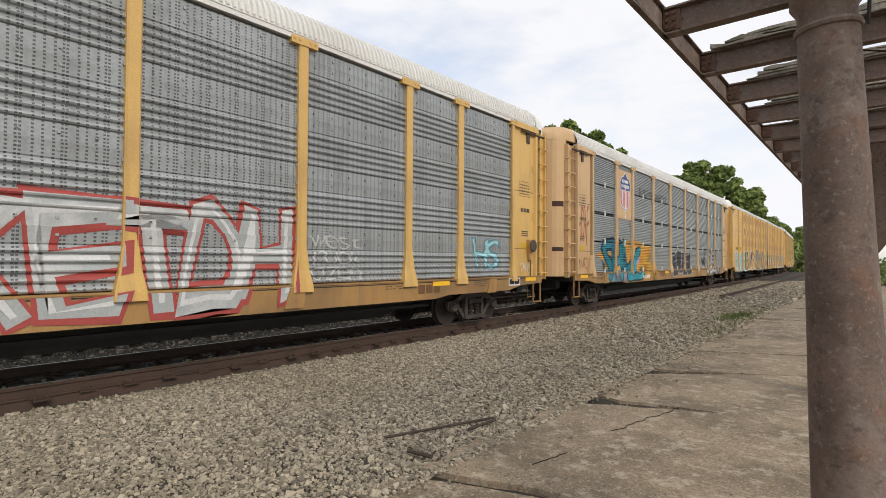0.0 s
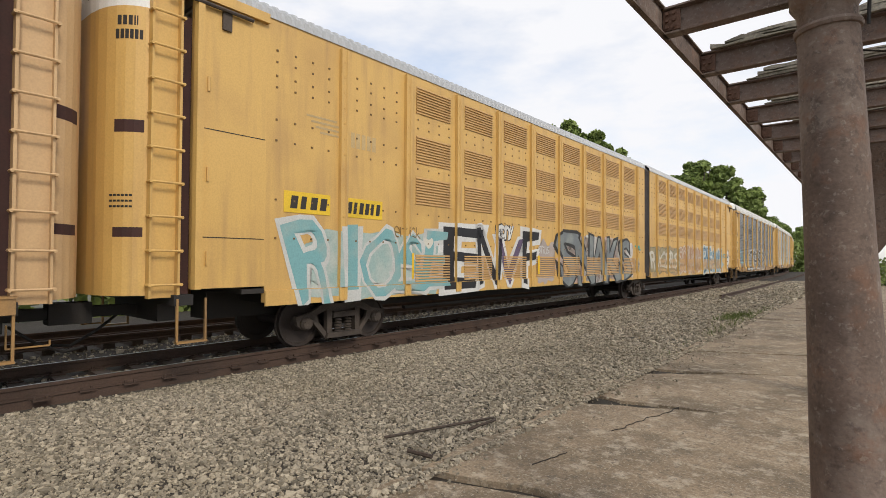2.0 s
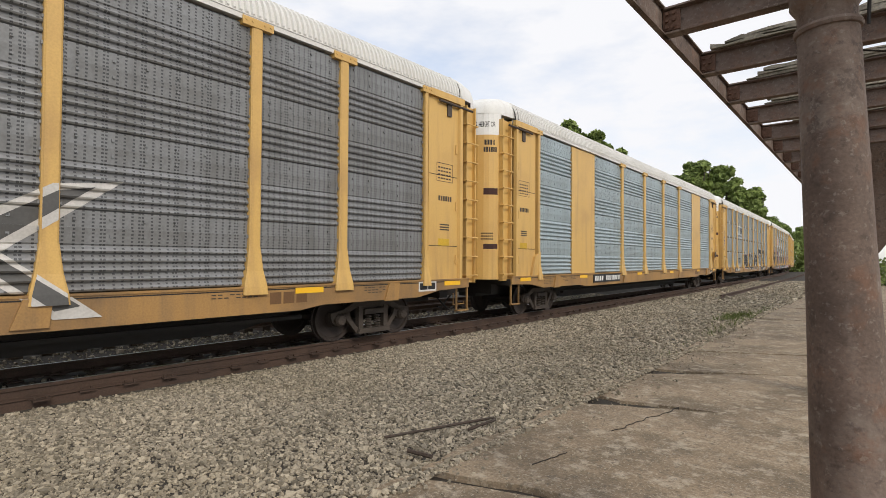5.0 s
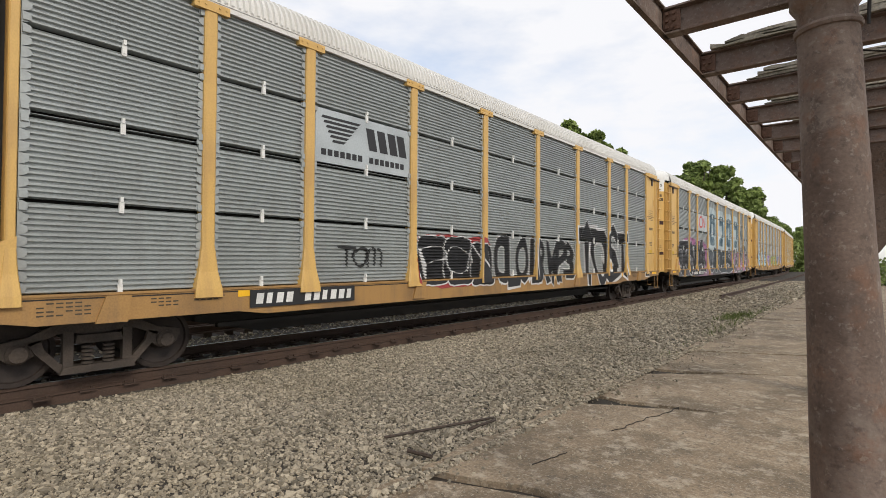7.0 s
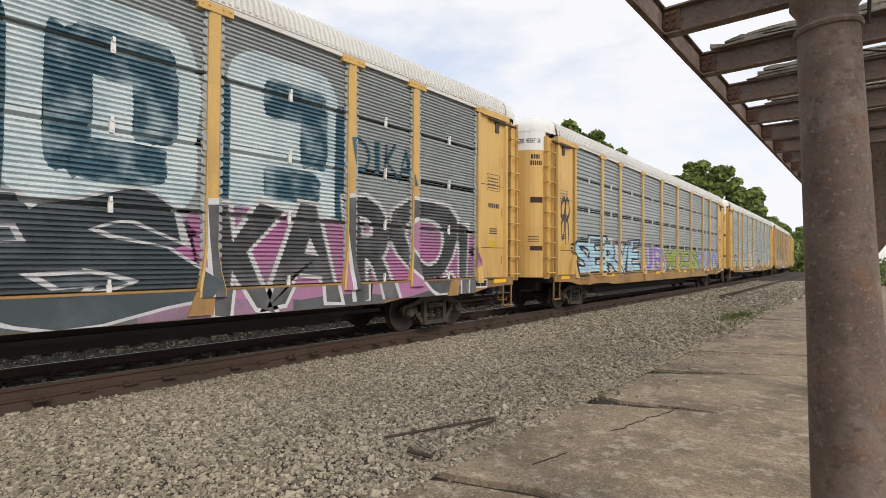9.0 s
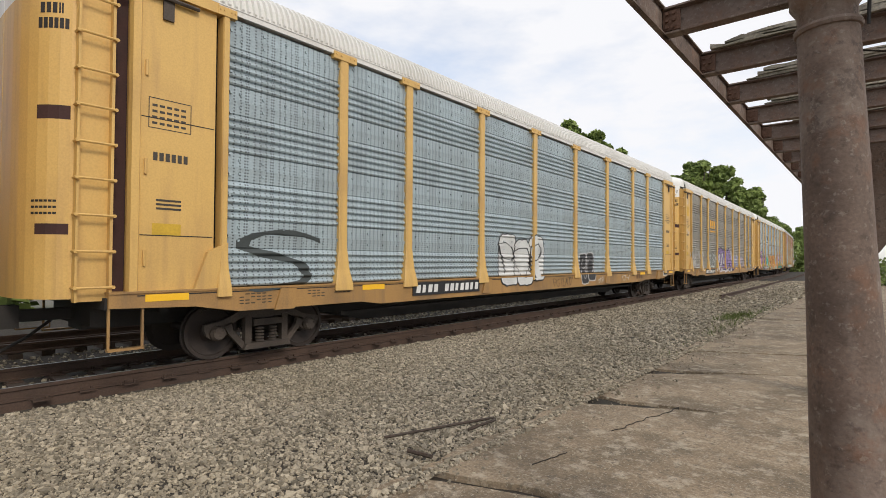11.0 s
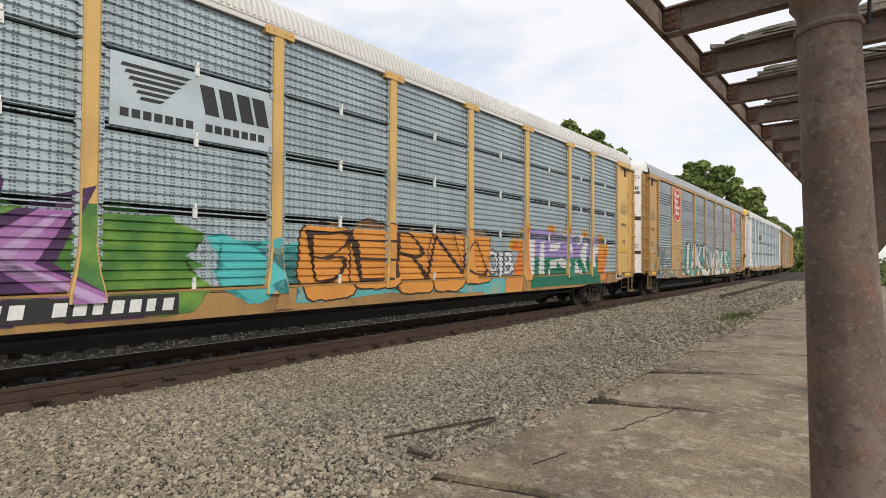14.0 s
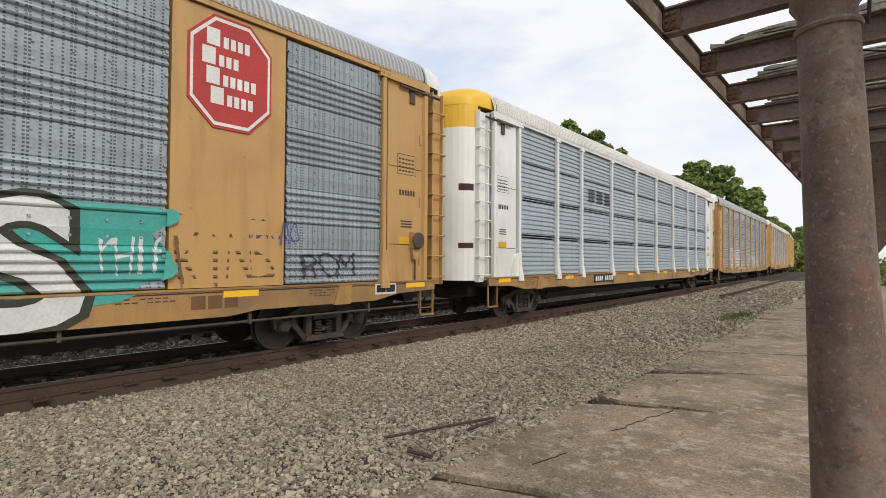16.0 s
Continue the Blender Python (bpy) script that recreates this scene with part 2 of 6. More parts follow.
def on_line(s, side=0.0):
    """The place s metres along the track and side metres to its right, and the heading there."""
    k = min(max(int(math.floor(s + 400)), 0), len(LINE) - 2)
    f = s + 400 - k
    (x0, y0), (x1, y1) = LINE[k], LINE[k + 1]
    h = math.atan2(-(x1 - x0), y1 - y0)
    return x0 + (x1 - x0) * f + math.cos(h) * side, y0 + (y1 - y0) * f + math.sin(h) * side, h


def sweep(bm, outline, s0, s1, side=0.0, step=None):
    """An outline of (across, up) drawn along the track's line."""
    stops = [s0]
    while stops[-1] < s1:
        s = stops[-1]
        stops.append(min(s1, s + (step or (6.0 if s < 130 else 20.0))))
    rings = []
    for s in stops:
        rings.append([bm.verts.new((*on_line(s, side + u)[:2], v)) for u, v in outline])
    for a, b in zip(rings, rings[1:]):
        for k in range(len(a)):
            j = (k + 1) % len(a)
            bm.faces.new((a[k], a[j], b[j], b[k]))
    bm.faces.new(rings[0])
    bm.faces.new(rings[-1][::-1])
    bmesh.ops.recalc_face_normals(bm, faces=bm.faces[:])


# ======== ground ========
def ground():
    bm = bmesh.new()
    v = [bm.verts.new(p) for p in ((-2500, -2500, -0.9), (2500, -2500, -0.9), (2500, 2500, -0.9), (-2500, 2500, -0.9))]
    bm.faces.new(v)
    tagged(part("ground", bm, M["ground"], None), "flat brown and green open ground", "ground", kind="structure")
    # the ballast bed, from beyond the second track to the platform, in its shade-dark colour
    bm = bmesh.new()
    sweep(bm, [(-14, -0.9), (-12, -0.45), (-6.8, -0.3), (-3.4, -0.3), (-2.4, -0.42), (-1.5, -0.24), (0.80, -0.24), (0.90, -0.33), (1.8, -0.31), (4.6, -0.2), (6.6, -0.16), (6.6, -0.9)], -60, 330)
    tagged(part("ballast_bed", bm, M["ballast"], None), "ballast bed of the tracks, coloured near-black as shade between the stones", "ballast", kind="structure")


RAIL = [(-0.07, 0), (0.07, 0), (0.07, 0.02), (0.012, 0.04), (0.012, 0.125), (0.036, 0.135), (0.036, 0.175), (0.028, 0.18), (-0.028, 0.18), (-0.036, 0.175), (-0.036, 0.135), (-0.012, 0.125), (-0.012, 0.04), (-0.07, 0.02)]


def tracks():
    for line, off in (("near", 0.0), ("far", -4.3)):
        for side in (0.754, -0.754):
            bm = bmesh.new()
            sweep(bm, [(u, v - 0.18) for u, v in RAIL], -60, 330, off + side)
            rail = part("rail", bm, M["rail"], None, smooth=False)
            tagged(rail, "rust brown steel rail spiked to wooden ties", "rail", "rails of the tracks", "structure")
            if line == "near" and side > 0:
                bm = bmesh.new()
                sweep(bm, [(0.0, -0.36), (0.115, -0.36), (0.10, -0.19), (0.0, -0.185)], -60, 330, off + side)
                part("rail_bed", bm, M["rail"], rail, "rust-caked ledge under the rail")
            if line == "near":
                bm = bmesh.new()
                sweep(bm, [(-0.02, 0.0005), (0.02, 0.0005), (0.02, 0.002), (-0.02, 0.002)], -60, 330, off + side)
                part("railhead", bm, M["tread"], rail, "polished running surface")
    tie = bpy.data.meshes.new("tie")
    bm = bmesh.new()
    box(bm, -1.0, 0.76, -0.115, 0.115, -0.36, -0.185)
    bm.to_mesh(tie)
    bm.free()
    tie.materials.append(M["tie"])
    plate_bm = bmesh.new()
    box(plate_bm, -0.18, 0.18, -0.1, 0.1, -0.185, -0.165)
    for a, b in ((-0.1, -0.06), (-0.1, 0.06), (0.1, -0.06), (0.1, 0.06)):
        box(plate_bm, a - 0.012, a + 0.012, b - 0.012, b + 0.012, -0.165, -0.13)
    plate = mesh_of("tie_plate", plate_bm, M["rail"])
    rng = random.Random(4)
    for off, count in ((0.0, 110), (-4.3, 60)):
        for k in range(count):
            x, y, h = on_line(-8 + k * 0.55, off)
            t = put("railway_tie", tie, None, Matrix.Translation((x + rng.uniform(-0.06, 0.06), y, rng.uniform(-0.015, 0.005))) @ pose(0, 0, 0, 0, 0, math.degrees(h) + rng.uniform(-1, 1)))
            tagged(t, "dark creosoted wooden railway tie in ballast", "tie", "ties of the tracks")
            if off == 0.0:
                for u in (0.754, -0.754):
                    put("tie_plate", plate, t, Matrix.Translation((u, 0, 0)), "rusty spiked plate")


def stones():
    """Crushed stone lying loose on the bed, denser near the platform."""
    rng = np.random.default_rng(7)
    cube = np.array([(x, y, z) for x in (-1, 1) for y in (-1, 1) for z in (-1, 1)], float) * 0.68
    tri = np.array([(0, 1, 3), (0, 3, 2), (4, 6, 7), (4, 7, 5), (0, 4, 5), (0, 5, 1), (2, 3, 7), (2, 7, 6), (0, 2, 6), (0, 6, 4), (1, 5, 7), (1, 7, 3)])
    zones = ((-0.8, 5.5, 0.88, 6.6, 1450, 0.0182), (5.5, 12.0, 0.88, 6.6, 1050, 0.022), (12.0, 26.0, 0.88, 6.6, 340, 0.03), (26, 60, 0.9, 6.75, 75, 0.05), (-6.0, -0.8, 0.9, 6.6, 420, 0.026), (-20.0, -6.0, 0.9, 6.6, 120, 0.03), (1.0, 16.0, 6.35, 7.1, 60, 0.013), (0.5, 14.0, 6.7, 9.0, 12, 0.008), (1.5, 30.0, -3.5, -0.9, 110, 0.03), (1.5, 30.0, -0.6, 0.6, 110, 0.03))
    verts, faces, base = [], [], 0
    up = np.interp
    for s0, s1, a, b, density, size in zones:
        count = int((s1 - s0) * (b - a) * density)
        s, u = rng.uniform(s0, s1, count), rng.uniform(a, b, count)
        h = np.interp(s, [p for p, q in TURN], [q for p, q in TURN])
        cx = np.interp(s, np.arange(len(LINE)) - 400.0, [p[0] for p in LINE]) + np.cos(h) * u
        cy = np.interp(s, np.arange(len(LINE)) - 400.0, [p[1] for p in LINE]) + np.sin(h) * u
        z = up(u, [-6.8, -3.4, -2.4, -1.5, 0.8, 0.9, 1.8, 4.6, 6.4, 6.5], [-0.3, -0.3, -0.42, -0.24, -0.24, -0.33, -0.31, -0.2, -0.16, -0.098])
        r = size * rng.lognormal(0, 0.32, count)
        shape = cube[None] * rng.uniform(0.6, 1.2, (count, 1, 3)) * rng.uniform(0.62, 1.15, (count, 8, 1)) + rng.normal(0, 0.13, (count, 8, 3))
        ang = rng.uniform(0, math.tau, count)
        tilt = rng.uniform(-0.9, 0.9, count)
        ct, st = np.cos(tilt)[:, None], np.sin(tilt)[:, None]
        shape = np.stack([shape[..., 0], shape[..., 1] * ct - shape[..., 2] * st, shape[..., 1] * st + shape[..., 2] * ct], -1)
        ca, sa = np.cos(ang)[:, None], np.sin(ang)[:, None]
        shape = np.stack([shape[..., 0] * ca - shape[..., 1] * sa, shape[..., 0] * sa + shape[..., 1] * ca, shape[..., 2] * 0.8], -1)
        v = shape * r[:, None, None] + np.stack([cx, cy, z + r * 0.3], -1)[:, None]
        verts.append(v.reshape(-1, 3))
        faces.append((tri[None] + (np.arange(count) * 8)[:, None, None]).reshape(-1, 3) + base)
        base += count * 8
    me = bpy.data.meshes.new("ballast_stones")
    me.from_pydata(np.concatenate(verts).tolist(), [], np.concatenate(faces).tolist())
    me.materials.append(M["stone"])
    tagged(new("ballast_stones", me), "loose grey angular crushed stones", "gravel", kind="stuff")


PLATFORM_SIDE = 6.4
WEED_PATCH = (-3.6, 19.6)


def platform():
    """Old concrete slabs with open, crooked joints and a crumbled edge."""
    rng = random.Random(11)
    root = tagged(new("platform"), "old cracked and stained concrete station platform", "pavement", kind="structure")
    # joints: place at the edge, slant (metres along for each metre across), and width of the worn mouth
    joints = [(-9.0, 0.1, 0.05), (-3.5, 0.1, 0.05), (0.2, 0.2, 0.05), (3.28, 0.30, 0.12), (6.36, 0.36, 0.42), (8.66, 0.64, 0.36), (11.2, 0.5, 0.06), (13.6, 0.4, 0.1), (19.0, 0.14, 0.12), (24.0, 0.1, 0.1), (30.0, 0.1, 0.1), (38.0, 0.1, 0.1), (50.0, 0.1, 0.1), (70.0, 0.1, 0.1), (100.0, 0.0, 0.1)]
    bands = ((PLATFORM_SIDE, 10.2), (10.22, 14.5), (14.53, 19.0))

    def seam(k, lo, hi, way):
        """The crooked line of joint k across a band; way: which lip of it."""
        s0, slant, mouth = joints[k]
        out = []
        for i in range(25):
            u = lo + (hi - lo) * i / 24
            across = u - PLATFORM_SIDE
            open_ = 0.05 + mouth * 1.8 * max(0.0, 1 - across / 1.7) * (0.4 + 1.1 * abs(noise.noise((u * 3.1, k * 7.7 + way, 0))))
            s = s0 + slant * across + 0.05 * noise.noise((u * 1.3, k * 3.3, 0)) + 0.015 * noise.noise((u * 9, k * 3.3, way)) + way * open_ * 0.5
            out.append(on_line(s, u)[:2])
        return out

    for k in range(len(joints) - 1):
        for lo, hi in bands:
            outline = seam(k, lo, hi, 1)[::-1]
            if lo == PLATFORM_SIDE:
                s0, s1 = joints[k][0] + 0.1, joints[k + 1][0] - 0.1
                n = max(8, int((s1 - s0) / 0.07)) if s1 < 20 else 8
                for i in range(1, n):
                    s = s0 + (s1 - s0) * i / n
                    bite = 0.12 * noise.noise((s * 1.1, 3.1, 0)) + 0.06 * noise.noise((s * 4.3, 1.1, 0)) + 0.03 * noise.noise((s * 13, 5.1, 0))
                    outline.append(on_line(s, lo - bite)[:2])
            outline += seam(k + 1, lo, hi, -1)
            bm = bmesh.new()
            prism(bm, outline, "z", -0.4, -0.1 + rng.uniform(-0.012, 0.008))
            part("slab", bm, M["concrete"], root)
    bm = bmesh.new()
    sweep(bm, [(PLATFORM_SIDE + 0.1, -0.9), (PLATFORM_SIDE + 0.1, -0.15), (19.5, -0.15), (19.5, -0.9)], -8, 100)
    part("bed", bm, M["soil"], root, "dark dirt in the joints")
    # cracks that have opened inside the slabs, filled with dirt
    for seed, line in enumerate((((-2.15, 5.38), (-2.03, 5.99), (-1.86, 6.82)), ((-2.34, 4.03), (-2.24, 4.52)))):
        pts = []
        for (x0, y0), (x1, y1) in zip(line, line[1:]):
            for i in range(24):
                f = i / 24
                pts.append((x0 + (x1 - x0) * f + 0.05 * noise.noise((seed, f * 4, y0)), y0 + (y1 - y0) * f + 0.03 * noise.noise((seed, f * 9, x0 + 5))))
        bm = bmesh.new()
        w = 0.0035
        prism(bm, [(x - w, y) for x, y in pts] + [(x + w, y) for x, y in pts[::-1]], "z", -0.12, -0.0885)
        part("crack", bm, M["soil"], root, "dirt-filled crack")


def litter():
    """Broken timber and iron lying by the platform, the disused rail, and weeds."""
    def stick(a, b, r, label, mat="tie", name="timber_scrap"):
        bm = bmesh.new()
        a, b = Vector(a), Vector(b)
        n = 7
        pts = [a.lerp(b, i / n) + Vector((0.012 * noise.noise((i * 1.7, a.x, 0)), 0.012 * noise.noise((i * 1.9, a.y, 2)), 0.008 * noise.noise((i, 3, 1)))) for i in range(n + 1)]
        for i in range(n):
            rod(bm, pts[i], pts[i + 1], r * (0.7 + 0.5 * abs(noise.noise((i, r, a.x)))), 6, r * (0.6 + 0.5 * abs(noise.noise((i + 1, r, a.x)))))
        tagged(part(name, bm, M[mat], None), label, "debris")
    stick((-3.95, 3.79, -0.15), (-3.38, 4.98, -0.10), 0.022, "long dark splintered timber lying on gravel")
    stick((-3.36, 4.97, -0.12), (-3.40, 4.52, -0.13), 0.02, "short dark splintered timber lying on gravel")
    stick((-3.44, 3.62, -0.12), (-3.12, 3.60, -0.09), 0.024, "short dark timber stub at the platform edge")
    stick((-2.95, 3.62, -0.085), (-2.86, 3.66, -0.085), 0.012, "small dark scrap lying on concrete")
    bm = bmesh.new()
    sweep(bm, [(u, v - 0.18) for u, v in RAIL], 29, 100, 3.55)
    tagged(part("disused_rail", bm, M["rail"], None), "rusty disused rail lying in the gravel", "rail")
    rng = np.random.default_rng(3)
    verts, faces = [], []
    for k in range(2300):
        s = rng.uniform(14, 24) if rng.random() < 0.8 else rng.uniform(8, 40)
        x, y, _h = on_line(s, PLATFORM_SIDE - 0.18 + rng.normal(0, 0.12))
        if k > 900:
            x, y = WEED_PATCH[0] + rng.normal(0, 0.22), WEED_PATCH[1] + rng.normal(0, 0.9)
        a, hgt = rng.uniform(0, math.tau), rng.uniform(0.04, 0.16)
        w = 0.012
        i = len(verts)
        lean = rng.normal(0, 0.05, 2)
        verts += [(x - w * math.cos(a), y - w * math.sin(a), -0.2), (x + w * math.cos(a), y + w * math.sin(a), -0.2), (x + lean[0], y + lean[1], -0.18 + hgt)]
        faces.append((i, i + 1, i + 2))
    me = bpy.data.meshes.new("weeds")
    me.from_pydata(verts, [], faces)
    me.materials.append(M["grass"])
    tagged(new("weeds", me), "sparse green weeds along the platform edge", "weeds", kind="stuff")


# ======== the canopy frame ========
def canopy():
    root = tagged(new("platform_canopy"), "rusty brown steel frame of a roofless platform canopy", "canopy")
    # edge channel along the platform
    bm = bmesh.new()
    prism(bm, [(-1.24, 3.40), (-1.20, 3.40), (-1.20, 3.412), (-1.226, 3.412), (-1.226, 3.60), (-1.20, 3.60), (-1.20, 3.612), (-1.24, 3.612)], "y", 1.2, 45)
    part("edge_channel", bm, M["rust"], root)
    beam_bm = bmesh.new()
    prism(beam_bm, [(-0.05, 3.40), (0.05, 3.40), (0.05, 3.414), (0.006, 3.42), (0.006, 3.585), (0.05, 3.592), (0.05, 3.605), (-0.05, 3.605), (-0.05, 3.592), (-0.006, 3.585), (-0.006, 3.42), (-0.05, 3.414)], "x", -1.224, 2.6)
    beam = mesh_of("cross_beam", beam_bm, M["rust"])
    clip_bm = bmesh.new()
    box(clip_bm, -1.222, -1.10, -0.03, -0.012, 3.43, 3.58)
    for a in (-1.19, -1.14):
        for b in (3.455, 3.505, 3.555):
            rod(clip_bm, (a, -0.045, b), (a, -0.03, b), 0.013, 6)
    clip = mesh_of("clip_angle", clip_bm, M["rust_red"])
    rng = random.Random(5)
    for k in range(28):
        y = 4.06 + 1.09 * (k - 2)
        b = put("cross_beam", beam, root, Matrix.Translation((0, y, 0)))
        put("clip_angle", clip, b, None, "red rusted bolted angle")
        # rotten boards left on the beam
        for layer in range(3):
            bm = bmesh.new()
            x0 = rng.uniform(-1.18, -0.85) + layer * 0.08
            pts_top, pts_low = [], []
            x = x0
            while x < 2.5:
                pts_low.append((x, 3.607 + layer * 0.03 + rng.uniform(-0.004, 0.008)))
                pts_top.append((x, 3.636 + layer * 0.03 + rng.uniform(-0.018, 0.016)))
                x += rng.uniform(0.05, 0.16)
            prism(bm, pts_low + pts_top[::-1], "y", -0.07 + rng.uniform(-0.02, 0.02), 0.065 + rng.uniform(-0.02, 0.02))
            part("board", bm, M["wood"], b, "rotten grey board")
    # girder over the columns
    bm = bmesh.new()
    prism(bm, [(-0.27, 3.12), (-0.11, 3.12), (-0.11, 3.135), (-0.182, 3.135), (-0.182, 3.385), (-0.11, 3.385), (-0.11, 3.398), (-0.27, 3.398), (-0.27, 3.385), (-0.198, 3.385), (-0.198, 3.135), (-0.27, 3.135)], "y", 3.42, 45)
    for y in np.arange(3.5, 30, 0.16):
        for z in (3.15, 3.35):
            rod(bm, (-0.182, y, z), (-0.168, y, z), 0.012, 6)
    part("girder", bm, M["rust"], root, "riveted plate girder")
    return root


def column(x, y, bracket=True):
    root = tagged(new("canopy_column"), "tapered rusty brown iron canopy column with a collar", "column", "canopy columns")
    root.matrix_basis = pose(x, y, -0.1, 0, -2.1, 0)
    bm = bmesh.new()
    lathe(bm, [(0.22, 0.0), (0.22, 0.05), (0.184, 0.09), (0.178, 0.4), (0.168, 1.0), (0.157, 1.45), (0.148, 1.9), (0.134, 2.99), (0.133, 3.0)], 40)
    part("shaft", bm, M["rust"], root, smooth=True)
    bm = bmesh.new()
    lathe(bm, [(0.128, 2.985), (0.145, 2.99), (0.15, 3.005), (0.145, 3.02), (0.128, 3.025)], 40)
    part("collar", bm, M["rust"], root, smooth=True)
    bm = bmesh.new()
    lathe(bm, [(0.130, 3.02), (0.130, 3.10), (0.15, 3.13), (0.16, 3.15), (0.16, 3.22)], 40)
    part("capital", bm, M["rust"], root, smooth=True)
    if not bracket:
        return root
    bm = bmesh.new()
    prism(bm, [(0.15, 2.2), (0.24, 2.2), (0.95, 3.2), (0.95, 3.3), (0.15, 3.3)], "y", -0.01, 0.01)
    for k in range(9):
        rod(bm, (0.19, -0.02, 2.3 + 0.11 * k), (0.19, 0.02, 2.3 + 0.11 * k), 0.014, 6)
        rod(bm, (0.26 + 0.075 * k, -0.02, 2.33 + 0.105 * k), (0.26 + 0.075 * k, 0.02, 2.33 + 0.105 * k), 0.014, 6)
    part("gusset", bm, M["rust"], root, "riveted bracket plate")
    return root


# ======== railway cars ========
C, B = 2.77, 1.85
GAPS = (2.371, 3.451, 4.53)
POSTS = (-11.16, -8.78, -6.93, -4.16, -1.39, 1.39, 4.16, 6.93, 8.78, 11.16)
TOP, LOW = 5.58, 1.25
TALLER = 0.16  # how much the sides rise over the end doors' pattern


def panel_profile(kind):
    """Depth along the height of a side sheet: (z, x)."""
    out = []
    if kind == "fine":
        z = LOW
        while z < TOP:
            if any(abs(z - g) < 0.036 for g in GAPS):
                out += [(z, 1.50), (z, 1.40), (z + 0.05, 1.40), (z + 0.05, 1.50)]
                z += 0.055
                continue
            out += [(z, 1.486), (z + 0.014, 1.524), (z + 0.036, 1.524), (z + 0.056, 1.486)]
            z += 0.0705
    elif kind == "wide":
        z = LOW
        while z < TOP:
            if any(abs(z - g) < 0.06 for g in GAPS):
                out += [(z, 1.50), (z, 1.40), (z + 0.052, 1.40), (z + 0.052, 1.50)]
                z += 0.072
                continue
            out += [(z, 1.486), (z + 0.02, 1.522), (z + 0.078, 1.522), (z + 0.1, 1.486)]
            z += 0.136
    else:
        z = LOW
        while z < TOP - 0.1:
            for _ in range(5):
                out += [(z, 1.488), (z + 0.014, 1.526), (z + 0.036, 1.538), (z + 0.058, 1.53), (z + 0.108, 1.488)]
                z += 0.1266
            out += [(z, 1.504), (z + 0.12, 1.516), (z + 0.213, 1.53), (z + 0.215, 1.502), (z + 0.32, 1.508), (z + 0.436, 1.514)]
            z += 0.4466
    out = [(min(z, TOP), x) for z, x in out if z < TOP + 0.03]
    return out


def build_panel(kind, half):
    def build(bm):
        a, b = [], []
        for z, x in panel_profile(kind):
            a.append(bm.verts.new((x, -half, z)))
            b.append(bm.verts.new((x, half, z)))
        for i in range(len(a) - 1):
            # gap floors left open onto the black sheet that gives their shade
            if a[i].co.x > 1.41 or a[i + 1].co.x > 1.41:
                bm.faces.new((a[i], b[i], b[i + 1], a[i + 1]))
        if kind in ("fine", "wide"):
            for z in (1.32, 2.32, 2.47, 3.4, 3.55, 4.48, 4.63, 5.47):
                for y in (-half + 0.05, half - 0.05):
                    box(bm, 1.515, 1.556, y - 0.04, y + 0.04, z - 0.045, z + 0.045)
            for k in range(30):
                z = LOW + 0.075 + k * 0.1435
                for y, sgn in ((-half, 1), (half, -1)):
                    prism(bm, [(y, z - 0.072), (y + sgn * 0.055, z - 0.06), (y + sgn * 0.105, z - 0.03), (y + sgn * 0.105, z + 0.03), (y + sgn * 0.055, z + 0.06), (y, z + 0.072)], "x", 1.50, 1.534)
            return
        for z in np.arange(1.4, 5.5, 0.33):
            for y in (-half + 0.03, half - 0.03):
                box(bm, 1.515, 1.545, y - 0.022, y + 0.022, z - 0.022, z + 0.022)
        back = [bm.verts.new((1.38, y, z)) for y, z in ((-half, LOW), (half, LOW), (half, TOP), (-half, TOP))]
        bm.faces.new(back)
        if kind == "ribs":
            for k in range(4):
                for z in (LOW + 0.74 + 1.0796 * k, LOW + 0.96 + 1.0796 * k):
                    for j in range(int(half * 2 / 0.42)):
                        y = -half + 0.2 + j * 0.42
                        box(bm, 1.50, 1.53, y - 0.018, y + 0.018, z - 0.018, z + 0.018)
    return build


def build_post(bm):
    prism(bm, [(1.40, -0.105), (1.57, -0.10), (1.592, -0.075), (1.592, 0.075), (1.57, 0.10), (1.40, 0.105)], "z", 1.85, TOP - 0.04)
    # flared foot, in two bends, lapping over the girder
    rings = []
    for z, w, x in ((1.11, 0.215, 1.665), (1.24, 0.205, 1.655), (1.50, 0.15, 1.615), (1.9, 0.1, 1.596)):
        rings.append([bm.verts.new(p) for p in ((1.40, -w, z), (x - 0.02, -w, z), (x, -w + 0.025, z), (x, w - 0.025, z), (x - 0.02, w, z), (1.40, w, z))])
    for lo, hi in zip(rings, rings[1:]):
        for i in range(6):
            j = (i + 1) % 6
            bm.faces.new((lo[i], lo[j], hi[j], hi[i]))
    bm.faces.new(rings[0][::-1])
    bm.faces.new(rings[-1])
    # cap plate, bolted to the eave
    box(bm, 1.40, 1.608, -0.28, 0.28, TOP - 0.06, TOP + 0.075)
    for y in (-0.22, -0.11, 0.11, 0.22):
        rod(bm, (1.60, y, TOP + 0.02), (1.622, y, TOP + 0.02), 0.017, 6)


def build_latch(bm):
    box(bm, 1.51, 1.552, -0.03, 0.03, -0.08, 0.07)
    box(bm, 1.51, 1.568, -0.018, 0.018, 0.07, 0.14)
    box(bm, 1.552, 1.562, -0.012, 0.012, -0.05, 0.03)


